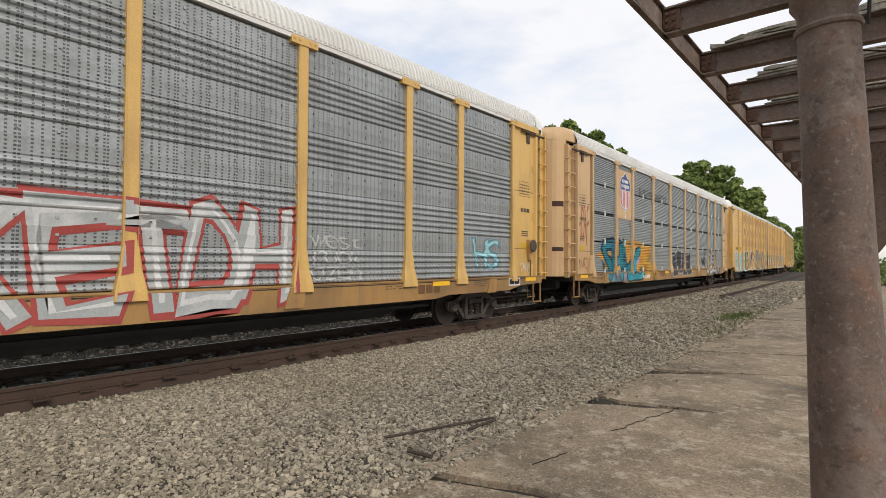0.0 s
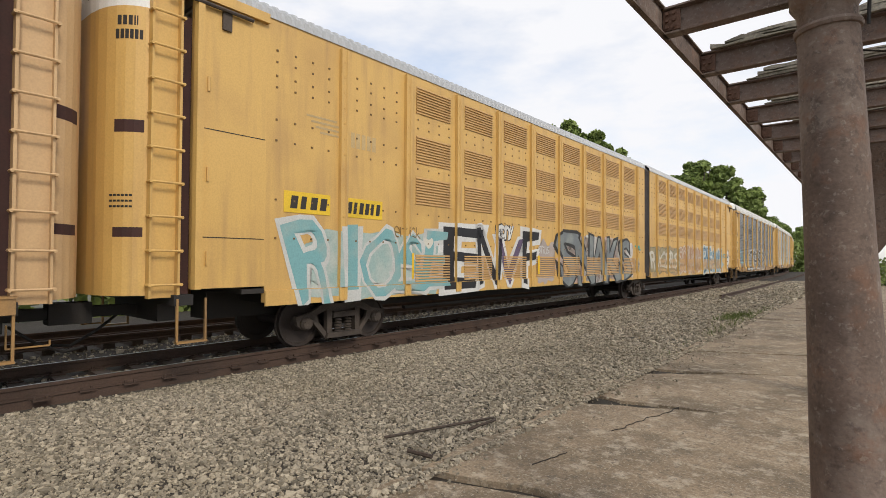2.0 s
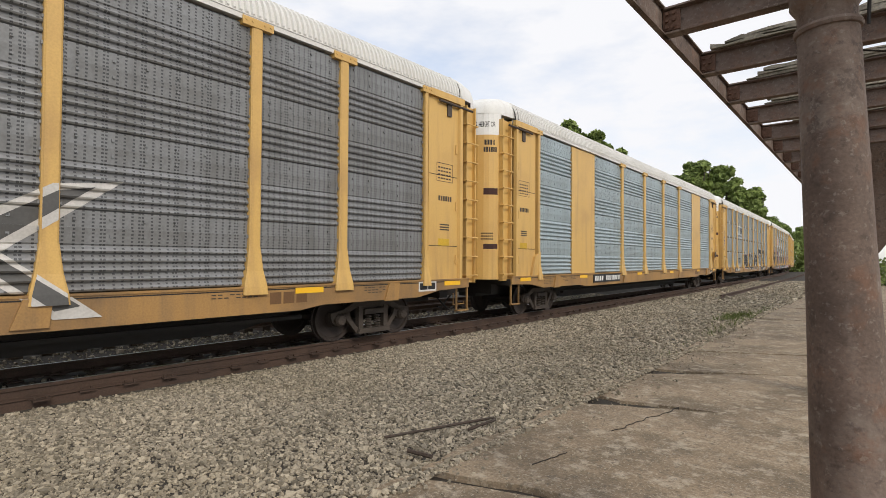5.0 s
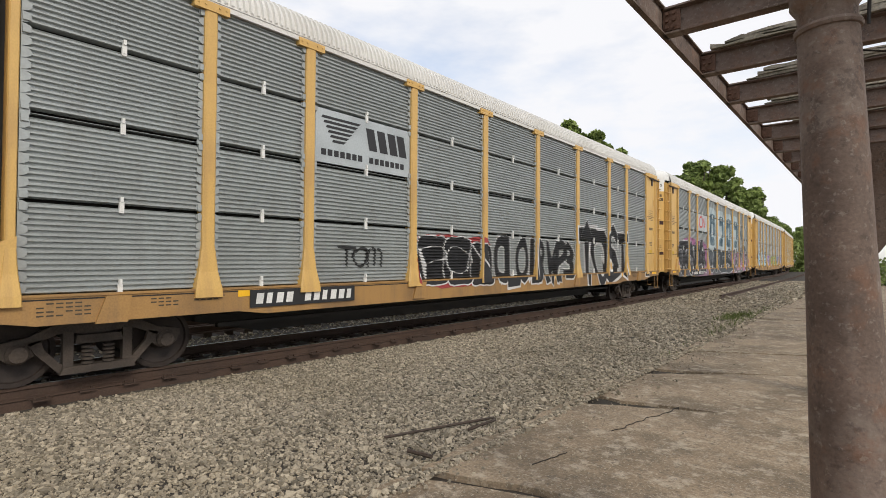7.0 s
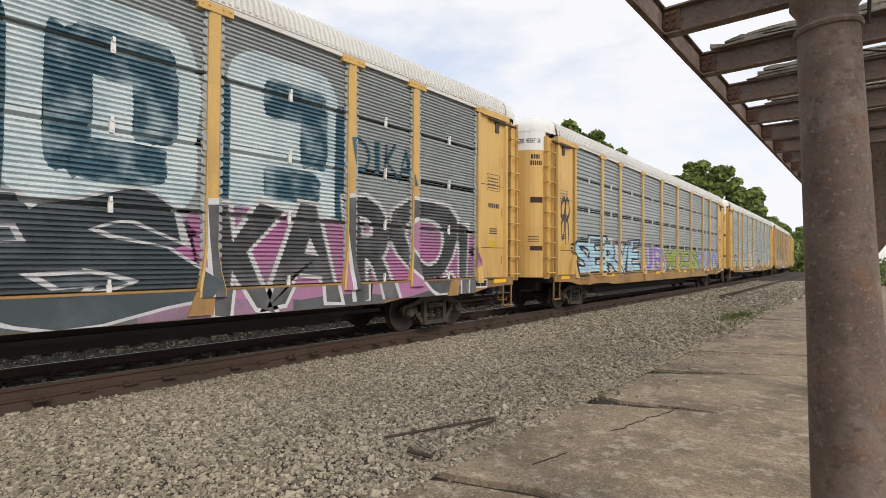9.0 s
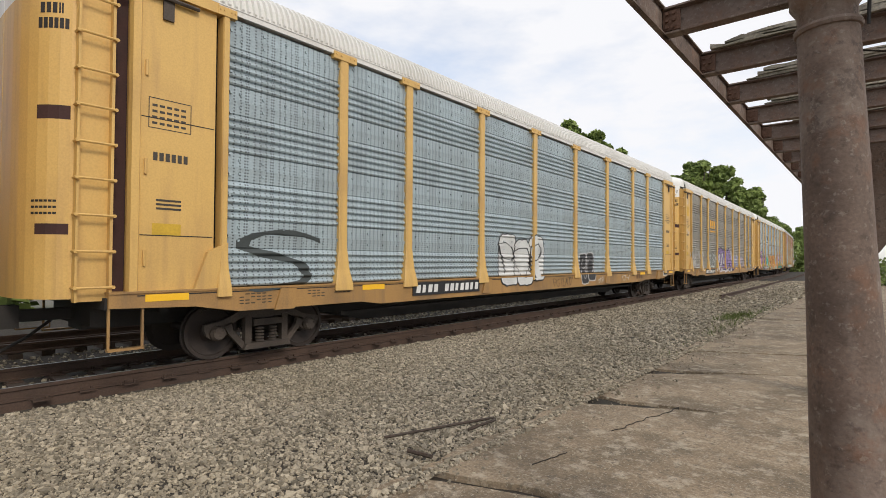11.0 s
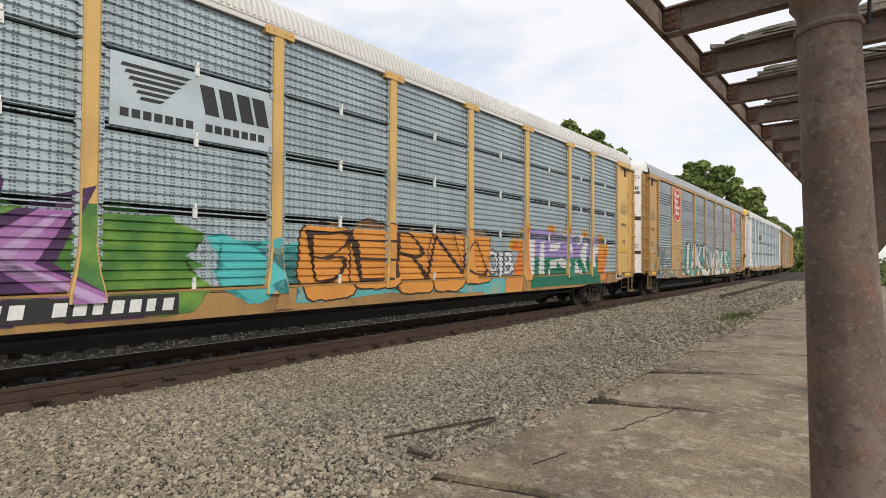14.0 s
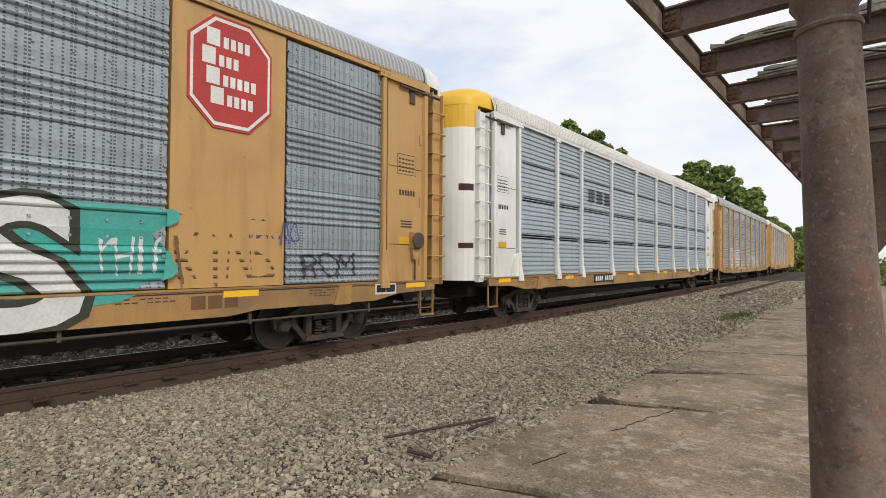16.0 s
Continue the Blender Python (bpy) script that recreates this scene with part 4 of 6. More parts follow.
def articulated(label, when, flip):
    """One unit of a two-unit articulated car carrier with smooth sides and vents."""
    unit = tagged(new("railway_car"), label, "railway car", "cars of the train")
    CARS.append((unit, when, 8.6))
    base = TURNED if flip else Matrix()
    end = 9.1 if flip else 8.25
    put("underframe", cached(("underframe_short",), "black", build_floor(19.0)), unit)
    put("roof", cached(("low_roof", end), "roof_grey", build_low_roof(18.9 + end - 8.25)), unit, base @ Matrix.Translation((0, -0.35 + (end - 8.25) / 2, 0)))
    for m in (base, base @ Matrix.Diagonal((-1, 1, 1, 1))):
        wall = put("side_wall", cached(("side_wall", end), "yellow", lambda bm: build_smooth_wall(bm, end)), unit, m)
        put("rivet_pattern", cached(("rivet_pattern", end), "rivet", lambda bm: build_rivets(bm, end)), wall, None, "dark rivets")["kind"] = "stuff"
        for k in range(10):
            put("rib", cached(("rib",), "yellow", build_rib), wall, Matrix.Translation((0, -8.74 + 1.8 * k, 0)))
        for k in range(1, 9):
            for z in (1.2, 2.95, 3.88, 5.0):
                put("vent", cached(("vent",), "brown", build_vent(1.22)), wall, Matrix.Translation((0, -8.74 + 1.8 * k - 0.9, z)), "louvred vent")
    bellows = put("bellows", cached(("bellows",), "black", build_bellows_core), unit, base, "ribbed black rubber bellows")
    for k in range(3):
        put("fold", cached(("fold",), "rubber", build_fold), bellows, Matrix.Translation((0, -10.05 + 0.14 * k, 0)))
    ends(unit, "yellow", "white", 10.05 + end - 8.25, (1,) if flip else (0,), 0.32)
    truck(unit, -7.0 if flip else 7.0)
    if not flip:
        truck(unit, -10.1)
    return unit


# ======== paint on the cars ========
GLYPHS = {}


def glyph(char, fat):
    """One letter of the built-in font, fattened, in a unit box: points and triangles."""
    if (char, fat) not in GLYPHS:
        cu = bpy.data.curves.new("glyph", "FONT")
        cu.body, cu.offset, cu.resolution_u = char, fat, 3
        ob = bpy.data.objects.new("glyph", cu)
        me = bpy.data.meshes.new_from_object(ob)
        pts = np.array([v.co[:2] for v in me.vertices])
        faces = [tuple(f.vertices) for f in me.polygons]
        bpy.data.objects.remove(ob)
        bpy.data.meshes.remove(me)
        bpy.data.curves.remove(cu)
        lo, hi = pts.min(0), pts.max(0)
        GLYPHS[char, fat] = (pts, faces, lo, hi)
    return GLYPHS[char, fat]


def lettering(text, y0, y1, z0, z1, fat=0.03, base=0.03, wild=1.0, seed=0, lean=0.0, only=None, span=1.04):
    """Hand-shaped letters filling a field of (y, z), as a flat bmesh with x = 0."""
    rng = random.Random(seed)
    bm = bmesh.new()
    n = len(text)
    w, hgt = (y1 - y0) / n, z1 - z0
    for k, char in enumerate(text):
        if char == " ":
            continue
        if only is not None and k != only:
            for _ in range(3):
                rng.random()
            continue
        pts, faces, _, _ = glyph(char, fat)
        _, _, lo, hi = glyph(char, base)
        tilt, grow = rng.uniform(-0.12, 0.12) * wild, 1 + rng.uniform(-0.08, 0.10) * wild
        drop = rng.uniform(-0.05, 0.05) * wild
        vs = []
        narrow = min(1.0, max(0.3, (hi[0] - lo[0]) / 0.4))
        for u, v in pts:
            a, b = (u - lo[0]) / (hi[0] - lo[0]) - 0.5, (v - lo[1]) / (hi[1] - lo[1]) - 0.5
            a += 0.06 * wild * math.sin(b * 5 + seed + k) + (tilt + lean) * b
            b += 0.05 * wild * math.sin(a * 6 + k * 2 + seed) + drop
            a *= 1 + 0.25 * wild * math.sin(b * 3 + k)
            a *= narrow
            vs.append(bm.verts.new((0, y0 + w * (k + 0.5) + a * w * span, z0 + hgt * (0.5 + b * grow))))
        for f in faces:
            try:
                bm.faces.new([vs[i] for i in f])
            except ValueError:
                pass
    return bm


def blob(y0, y1, z0, z1, seed=0, rough=0.16):
    """A ragged patch of sprayed paint."""
    bm = bmesh.new()
    n = 60
    vs = []
    for k in range(n):
        a = math.tau * k / n
        r = 1 + rough * noise.noise((math.cos(a) * 2.2 + seed, math.sin(a) * 2.2, 0)) * 2 + rough * 0.7 * noise.noise((math.cos(a) * 7 + seed, math.sin(a) * 7, 3))
        ca, sa = math.cos(a), math.sin(a)
        q = (abs(ca) ** 5 + abs(sa) ** 5) ** (-0.2)
        vs.append(bm.verts.new((0, (y0 + y1) / 2 + (y1 - y0) / 2 * ca * q * r * 0.95, (z0 + z1) / 2 + (z1 - z0) / 2 * sa * q * r * 0.95)))
    bm.faces.new(vs)
    bmesh.ops.triangulate(bm, faces=bm.faces[:])
    return bm


def rects(items):
    bm = bmesh.new()
    for y0, y1, z0, z1 in items:
        vs = [bm.verts.new((0, y, z)) for y, z in ((y0, z0), (y1, z0), (y1, z1), (y0, z1))]
        bm.faces.new(vs)
    return bm


def polygon(pts):
    bm = bmesh.new()
    bm.faces.new([bm.verts.new((0, y, z)) for y, z in pts])
    return bm


def clip(bm, co, no):
    bmesh.ops.bisect_plane(bm, geom=bm.verts[:] + bm.edges[:] + bm.faces[:], plane_co=co, plane_no=no, clear_outer=True)


def spray(car, style, bm, mat, layer=0, label="sprayed graffiti lettering", name="graffiti"):
    """Lays flat paint on what it would hit: the sheet's ribs, the posts with their feet, the sill."""
    lift = 0.003 + 0.0025 * layer
    whole = bmesh.new()
    zs = [v.co.z for v in bm.verts]
    ys = [v.co.y for v in bm.verts]
    zmin, zmax, ymin, ymax = min(zs), max(zs), min(ys), max(ys)
    turned = style == "smooth_turned"
    style = "smooth" if turned else style
    if style == "smooth":
        prof, posts, foot, low, sill_x, sill_top = [(0.9, 1.52), (5.8, 1.52)], [((8.74 - 1.8 * k if turned else -8.74 + 1.8 * k), 0.092, 1.60) for k in range(10)], False, 1.165, 1.56, 1.155
    else:
        prof = [(z, x) for z, x in panel_profile(style)]
        posts, foot, low, sill_x, sill_top = [(y, 0.084, 1.59) for y in POSTS], True, LOW, 1.606, 1.205
    pieces = []
    if zmin < sill_top:
        b = bm.copy()
        clip(b, (0, 0, sill_top), (0, 0, 1))
        clip(b, (0, 0, 0.797 if ymin > -7.85 and ymax < 7.85 else 0.87), (0, 0, -1))
        pieces.append((b, lambda y, z: sill_x + lift))
    if zmax > low:
        b = bm.copy()
        clip(b, (0, 0, low), (0, 0, -1))
        clip(b, (0, 0, TOP - 0.06 if style != "smooth" else 5.7), (0, 0, 1))
        if style != "smooth":
            for z, x in prof:
                if zmin < z < zmax:
                    bmesh.ops.bisect_plane(b, geom=b.verts[:] + b.edges[:] + b.faces[:], plane_co=(0, 0, z), plane_no=(0, 0, 1))
        pz, px = [q[0] for q in prof], [q[1] for q in prof]
        pieces.append((b, lambda y, z: float(np.interp(z, pz, px)) + lift))
    for yp, half, xp in posts:
        if ymin < yp + half and ymax > yp - half:
            b = bm.copy()
            clip(b, (0, yp + half, 0), (0, 1, 0))
            clip(b, (0, yp - half, 0), (0, -1, 0))
            clip(b, (0, 0, 1.9 if foot else low), (0, 0, -1))
            if b.faces:
                pieces.append((b, lambda y, z, xp=xp: xp + lift + 0.002))
        if foot and zmin < 1.9 and ymin < yp + 0.2 and ymax > yp - 0.2:
            for z0, z1, w0, w1, x0, x1 in ((1.5, 1.9, 0.125, 0.075, 1.615, 1.596), (1.24, 1.5, 0.18, 0.125, 1.655, 1.615), (1.11, 1.24, 0.19, 0.18, 1.665, 1.655)):
                b = bm.copy()
                clip(b, (0, 0, z0), (0, 0, -1))
                clip(b, (0, 0, z1), (0, 0, 1))
                slope = (w0 - w1) / (z1 - z0)
                for side in (1, -1):
                    clip(b, (0, yp + side * w0, z0), (0, side, slope))
                pieces.append((b, lambda y, z, z0=z0, z1=z1, x0=x0, x1=x1: x0 + (x1 - x0) * (z - z0) / (z1 - z0) + lift + 0.002))
    for b, depth in pieces:
        vs = {}
        for v in b.verts:
            vs[v] = whole.verts.new((depth(v.co.y, v.co.z), v.co.y, v.co.z))
        for f in b.faces:
            whole.faces.new([vs[v] for v in f.verts])
        b.free()
    bm.free()
    if not whole.faces:
        whole.free()
        return None
    bmesh.ops.recalc_face_normals(whole, faces=whole.faces[:])
    for f in whole.faces:
        if f.normal.x < 0:
            f.normal_flip()
    return part(name, whole, mat, car, label)


PAINTS = {}


def paint(r, g, b, other=None, amount=0.8, scale=1.6):
    key = (r, g, b, other)
    if key not in PAINTS:
        PAINTS[key] = material("spray_paint", (r, g, b), 0.6, 0, other or (r * 0.6, g * 0.6, b * 0.6), scale, amount if other else 0.45, 0.07, 30, 0.05)
    return PAINTS[key]


BLACK, WHITE, RED = (0.02, 0.02, 0.022), (0.72, 0.72, 0.7), (0.42, 0.035, 0.03)


def tag(car, style, text, box4, fill, line, label, other=None, fat=0.10, seed=1, halo=None, halo_pad=0.12, wild=1.0, inner=None, lean=0.0, edge=0.042):
    """A painted word: halo, outline, fill and thin inner lines."""
    y0, y1, z0, z1 = box4
    fat = min(fat * 0.6, 0.066) if fat > 0.02 else fat
    if halo:
        spray(car, style, blob(y0 - halo_pad, y1 + halo_pad, z0 - halo_pad * 0.5, z1 + halo_pad, seed), paint(*halo), 0, "sprayed patch of colour")
    for k, char in enumerate(text):
        if char == " ":
            continue
        up = 0.12 * k
        if line:
            spray(car, style, lettering(text, y0, y1, z0, z1, fat, 0.0, wild, seed, lean, k), paint(*line), 1 + up, label + ", outline", "graffiti_outline")
        if fill:
            spray(car, style, lettering(text, y0, y1, z0, z1, max(fat - edge, -0.008) if line else fat, 0.0, wild, seed, lean, k), paint(*fill, other), 2 + up, label)
        if inner:
            spray(car, style, lettering(text, y0, y1, z0, z1, -0.028, 0.0, wild, seed, lean, k), paint(*inner), 3 + up, label + ", inner lines", "graffiti_lining")


def rounded(pts, pad=0.0, steps=4):
    """A closed outline through the points, curved, and pushed outwards by pad."""
    n, out = len(pts), []
    for i in range(n):
        p0, p1, p2, p3 = (Vector(pts[(i + k) % n]) for k in (-1, 0, 1, 2))
        for j in range(steps):
            t = j / steps
            out.append(0.5 * (2 * p1 + (p2 - p0) * t + (2 * p0 - 5 * p1 + 4 * p2 - p3) * t * t + (3 * p1 - p0 - 3 * p2 + p3) * t ** 3))
    area = sum(a.x * b.y - b.x * a.y for a, b in zip(out, out[1:] + out[:1]))
    side = 1 if area > 0 else -1
    grown = []
    for i, q in enumerate(out):
        d = out[(i + 1) % len(out)] - out[i - 1]
        if d.length < 1e-6:
            continue
        d.normalize()
        grown.append((q.x + d.y * pad * side, q.y - d.x * pad * side))
    return grown


def piece(car, style, pts, fill, line, label, layer=1, pad=0.05, other=None, steps=4):
    """A free painted shape with its outline."""
    for grow, color, up in ((pad, line, 0.0), (0.0, fill, 0.8)):
        if color is None:
            continue
        bm = polygon(rounded(pts, grow, steps))
        bmesh.ops.triangulate(bm, faces=bm.faces[:])
        spray(car, style, bm, paint(*color, other if up else None), layer + up, label, "graffiti" if up else "graffiti_outline")


def flames(car, style, places, seed=0):
    """Small painted flames, orange with yellow hearts, at (y, z, size)."""
    for k, (y, z, q) in enumerate(places):
        rng = random.Random(seed + k)
        for f, color, up in ((1.0, (0.62, 0.36, 0.04), 1.0), (0.62, (0.6, 0.15, 0.02), 1.6)):
            pts = [(-0.5, 0.0), (-0.55, 0.45), (-0.3, 0.3), (-0.22, 0.8), (0.0, 0.4), (0.12, 1.1), (0.24, 0.4), (0.42, 0.7), (0.5, 0.0)]
            pts = [(y + a * q * f + rng.uniform(-0.02, 0.02), z + b * q * f * rng.uniform(0.85, 1.15)) for a, b in pts]
            bm = polygon(rounded(pts, 0.0, 3))
            bmesh.ops.triangulate(bm, faces=bm.faces[:])
            spray(car, style, bm, paint(*color), up, "painted flame")


def plain_bars(car, style, box4, count, color, rows=1, name="stencil", label="row of plain stencil bars", x=None):
    y0, y1, z0, z1 = box4
    rng = random.Random(int(abs(y0) * 100) + count)
    items = []
    for r in range(rows):
        zz0 = z0 + (z1 - z0) * r / rows
        zz1 = zz0 + (z1 - z0) / rows * (0.8 if rows == 1 else 0.5)
        w = (y1 - y0) / count
        for k in range(count):
            if rng.random() < 0.12 and rows > 1:
                continue
            items.append((y0 + w * k + w * 0.12, y0 + w * (k + 1) - w * 0.12, zz0, zz1))
    bm = rects(items)
    if x is None:
        return spray(car, style, bm, paint(*color), 4, label, name)
    for v in bm.verts:
        v.co.x = x
    return part(name, bm, paint(*color), car, label)


def board(car, box4, back, front, count, gap=None, style=None):
    """A number board with plain bars."""
    y0, y1, z0, z1 = box4
    x = 1.626 if style is None else 1.53
    bm = bmesh.new()
    box(bm, x - 0.02, x, y0, y1, z0, z1)
    part("number_board", bm, paint(*back), car, "number board with plain bars")
    pad = (z1 - z0) * 0.2
    items, w = [], (y1 - y0 - 2 * pad) / count
    for k in range(count):
        if gap is not None and k == gap:
            continue
        items.append((y0 + pad + w * k + w * 0.16, y0 + pad + w * (k + 1) - w * (0.3 if k % 3 == 1 else 0.16), z0 + pad, z1 - pad))
    for item in items:
        bm = rects([item])
        for v in bm.verts:
            v.co.x = x + 0.003
            v.co.y += (v.co.z - z0) * 0.14
        part("bar", bm, paint(*front), car)


def plate(car, box4, color, x=1.545, name="sign_plate", label="plain sign plate", shape=None):
    y0, y1, z0, z1 = box4
    bm = bmesh.new()
    if shape is None:
        box(bm, 1.50, x, y0, y1, z0, z1)
    else:
        prism(bm, [(y0 + (y1 - y0) * a, z0 + (z1 - z0) * b) for a, b in shape], "x", 1.50, x)
    return part(name, bm, paint(*color), car, label)


def flat(car, bm, color, x, name="sign_mark", label=""):
    for v in bm.verts:
        v.co.x = x
    if name == "bar_row":
        for f in bm.faces:
            single = bmesh.new()
            single.faces.new([single.verts.new(v.co) for v in f.verts])
            part("bar", single, paint(*color), car, label)
        bm.free()
        return None
    ob = part(name, bm, paint(*color), car, label)
    if name == "stencil":
        ob["kind"] = "stuff"
    return ob


OCTAGON = ((0.28, 0), (0.72, 0), (1, 0.22), (1, 0.78), (0.72, 1), (0.28, 1), (0, 0.78), (0, 0.22))
SHIELD = ((0.5, 0.0), (0.72, 0.08), (0.92, 0.2), (1.0, 0.4), (0.97, 0.55), (1.0, 0.72), (0.86, 0.86), (0.7, 0.88), (0.5, 1.0), (0.3, 0.88), (0.14, 0.86), (0.0, 0.72), (0.03, 0.55), (0.0, 0.4), (0.08, 0.2), (0.28, 0.08))


def shrink(shape, f):
    return [(0.5 + (a - 0.5) * f, 0.5 + (b - 0.5) * f) for a, b in shape]


def railway_panel(car, box4, back=(0.42, 0.46, 0.48)):
    """A pale plate with black stripes, a slanting black mark and a row of bars."""
    y0, y1, z0, z1 = box4
    plate(car, box4, back, 1.535)
    w, h = y1 - y0, z1 - z0
    for k in range(6):
        flat(car, polygon([(y0 + w * (0.06 + 0.02 * k), z1 - h * (0.12 + 0.085 * k)), (y0 + w * (0.44 - 0.03 * k), z1 - h * (0.12 + 0.085 * k)), (y0 + w * (0.41 - 0.03 * k), z1 - h * (0.17 + 0.085 * k)), (y0 + w * (0.05 + 0.02 * k), z1 - h * (0.17 + 0.085 * k))]), BLACK, 1.539, "stripe")
    for a in (0.50, 0.62, 0.74, 0.85):
        flat(car, polygon([(y0 + w * (a + 0.03), z0 + h * 0.40), (y0 + w * (a + 0.12), z0 + h * 0.40), (y0 + w * (a + 0.08), z1 - h * 0.16), (y0 + w * (a - 0.01), z1 - h * 0.16)]), BLACK, 1.539, "mark")
    items = [(y0 + w * (0.05 + k * 0.06), y0 + w * (0.095 + k * 0.06), z0 + h * 0.14, z0 + h * 0.26) for k in range(15) if k != 7]
    flat(car, rects(items), BLACK, 1.539, "bar_row")


def octagon_plate(car, box4):
    y0, y1, z0, z1 = box4
    w, h = y1 - y0, z1 - z0
    plate(car, box4, RED, 1.552, "octagon_sign", "red octagonal plate with white bars", OCTAGON)
    for f, c, x in ((0.95, WHITE, 1.555), (0.89, RED, 1.558)):
        flat(car, polygon([(y0 + w * a, z0 + h * b) for a, b in shrink(OCTAGON, f)]), c, x, "octagon_border")
    items = []
    for row, (a0, a1) in enumerate(((0.2, 0.75), (0.15, 0.6), (0.2, 0.85), (0.25, 0.85))):
        zz = z1 - h * (0.28 + 0.17 * row)
        items.append((y0 + w * a0, y0 + w * (a0 + 0.15), zz, zz + h * 0.15))
        n = int((a1 - a0 - 0.18) / 0.085)
        for k in range(n):
            items.append((y0 + w * (a0 + 0.19 + k * 0.085), y0 + w * (a0 + 0.25 + k * 0.085), zz, zz + h * 0.1))
    flat(car, rects(items), WHITE, 1.561, "bar_row")


def shield_plate(car, box4, tan):
    y0, y1, z0, z1 = box4
    w, h = y1 - y0, z1 - z0
    plate(car, (-8.62, -7.08, 3.41, 5.40), tan, 1.535, "backing_plate", "tan plate behind the shield")
    for f, c, x in ((1.0, WHITE, 1.539), (0.95, (0.03, 0.06, 0.2), 1.542), (0.90, WHITE, 1.545)):
        flat(car, polygon([(y0 + w * a, z0 + h * b) for a, b in shrink(SHIELD, f)]), c, x, "shield")
    top = [(a, b) for a, b in shrink(SHIELD, 0.90) if b > 0.5]
    flat(car, polygon([(y0 + w * a, z0 + h * b) for a, b in top]), (0.03, 0.06, 0.22), 1.548, "shield_top")
    items = []
    for k in range(6):
        a = 0.12 + k * 0.14
        low = 0.1 + 0.9 * abs(a + 0.035 - 0.5) ** 2
        items.append((y0 + w * a, y0 + w * (a + 0.07), z0 + h * low, z0 + h * 0.53))
    flat(car, rects(items), (0.5, 0.04, 0.04), 1.548, "stripe_field")
    items = [(y0 + w * (0.2 + 0.12 * k), y0 + w * (0.29 + 0.12 * k), z0 + h * 0.72, z0 + h * 0.8) for k in range(5)]
    items += [(y0 + w * (0.12 + 0.11 * k), y0 + w * (0.2 + 0.11 * k), z0 + h * 0.6, z0 + h * 0.68) for k in range(7)]
    flat(car, rects(items), WHITE, 1.551, "bar_row")


def bubble(car, style, text, box4, fill, line, label, seed=0, mark=None, stroke=-0.035):
    """Swollen letters that overlap, each a round shape with its outline, and thin strokes on them."""
    y0, y1, z0, z1 = box4
    n = len(text)
    w = (y1 - y0) / (n * 0.86 + 0.14)
    for k in range(n):
        a = y0 + k * w * 0.86
        lift = 0.1 * (z1 - z0) * math.sin(seed + 2.1 * k)
        for pad, color, layer, name in ((0.035, line, 1 + 2 * (k % 2), "graffiti_outline"), (0.0, fill, 2 + 2 * (k % 2), "graffiti")):
            spray(car, style, blob(a - pad, a + w + pad, z0 - pad + max(lift, 0), z1 + pad + min(lift, 0), seed + k, 0.05), paint(*color), layer, label, name)
    spray(car, style, lettering(text, y0 + 0.12 * w, y1 - 0.12 * w, z0 + 0.2 * (z1 - z0), z1 - 0.16 * (z1 - z0), stroke, 0.0, 1.3, seed), paint(*(mark or line)), 5, label + ", strokes", "graffiti_lining")


def girder_scrawl(car, text, box4, color, seed=0):
    """A thin word sprayed on the side girder."""
    bm = lettering(text, *box4, -0.02, 0.0, 1.3, seed)
    for v in bm.verts:
        v.co.x = 1.6065
    part("scrawl", bm, paint(*color), car, "thin sprayed scrawl")


def scrawl(car, text, box4, color, seed=0):
    """A thin word by marker or can on a flat end plate."""
    bm = lettering(text, *box4, -0.012, 0.0, 1.2, seed)
    for v in bm.verts:
        v.co.x = 1.5262
    part("scrawl", bm, paint(*color), car, "thin sprayed scrawl")


def brake_gear(car, y):
    """A hand brake housing with its wheel, rod and grab rail."""
    def build_housing(bm):
        box(bm, 1.52, 1.66, -0.13, 0.13, 1.95, 2.3)
        prism(bm, [(-0.07, 1.7), (0.07, 1.7), (0.12, 1.95), (-0.12, 1.95)], "x", 1.53, 1.62)

    def build_hand_wheel(bm):
        lathe(bm, [(0.16, 1.68), (0.18, 1.67), (0.18, 1.70), (0.16, 1.71)], 20, "x", (0, 0, 2.12))
        lathe(bm, [(0.03, 1.66), (0.03, 1.71)], 10, "x", (0, 0, 2.12))
        for k in range(4):
            a = k * math.pi / 4
            rod(bm, (1.69, 0.17 * math.cos(a), 2.12 + 0.17 * math.sin(a)), (1.69, -0.17 * math.cos(a), 2.12 - 0.17 * math.sin(a)), 0.011, 5)

    def build_rod(bm):
        rod(bm, (1.585, 0, 1.0), (1.585, 0, 1.72), 0.018, 6)
    m = Matrix.Translation((0, y, 0))
    gear = put("brake_housing", cached(("brake_housing",), "brown", build_housing), car, m, "hand brake housing")
    put("hand_wheel", cached(("hand_wheel",), "truck", build_hand_wheel), gear)
    put("brake_rod", cached(("brake_rod",), "truck", build_rod), gear)


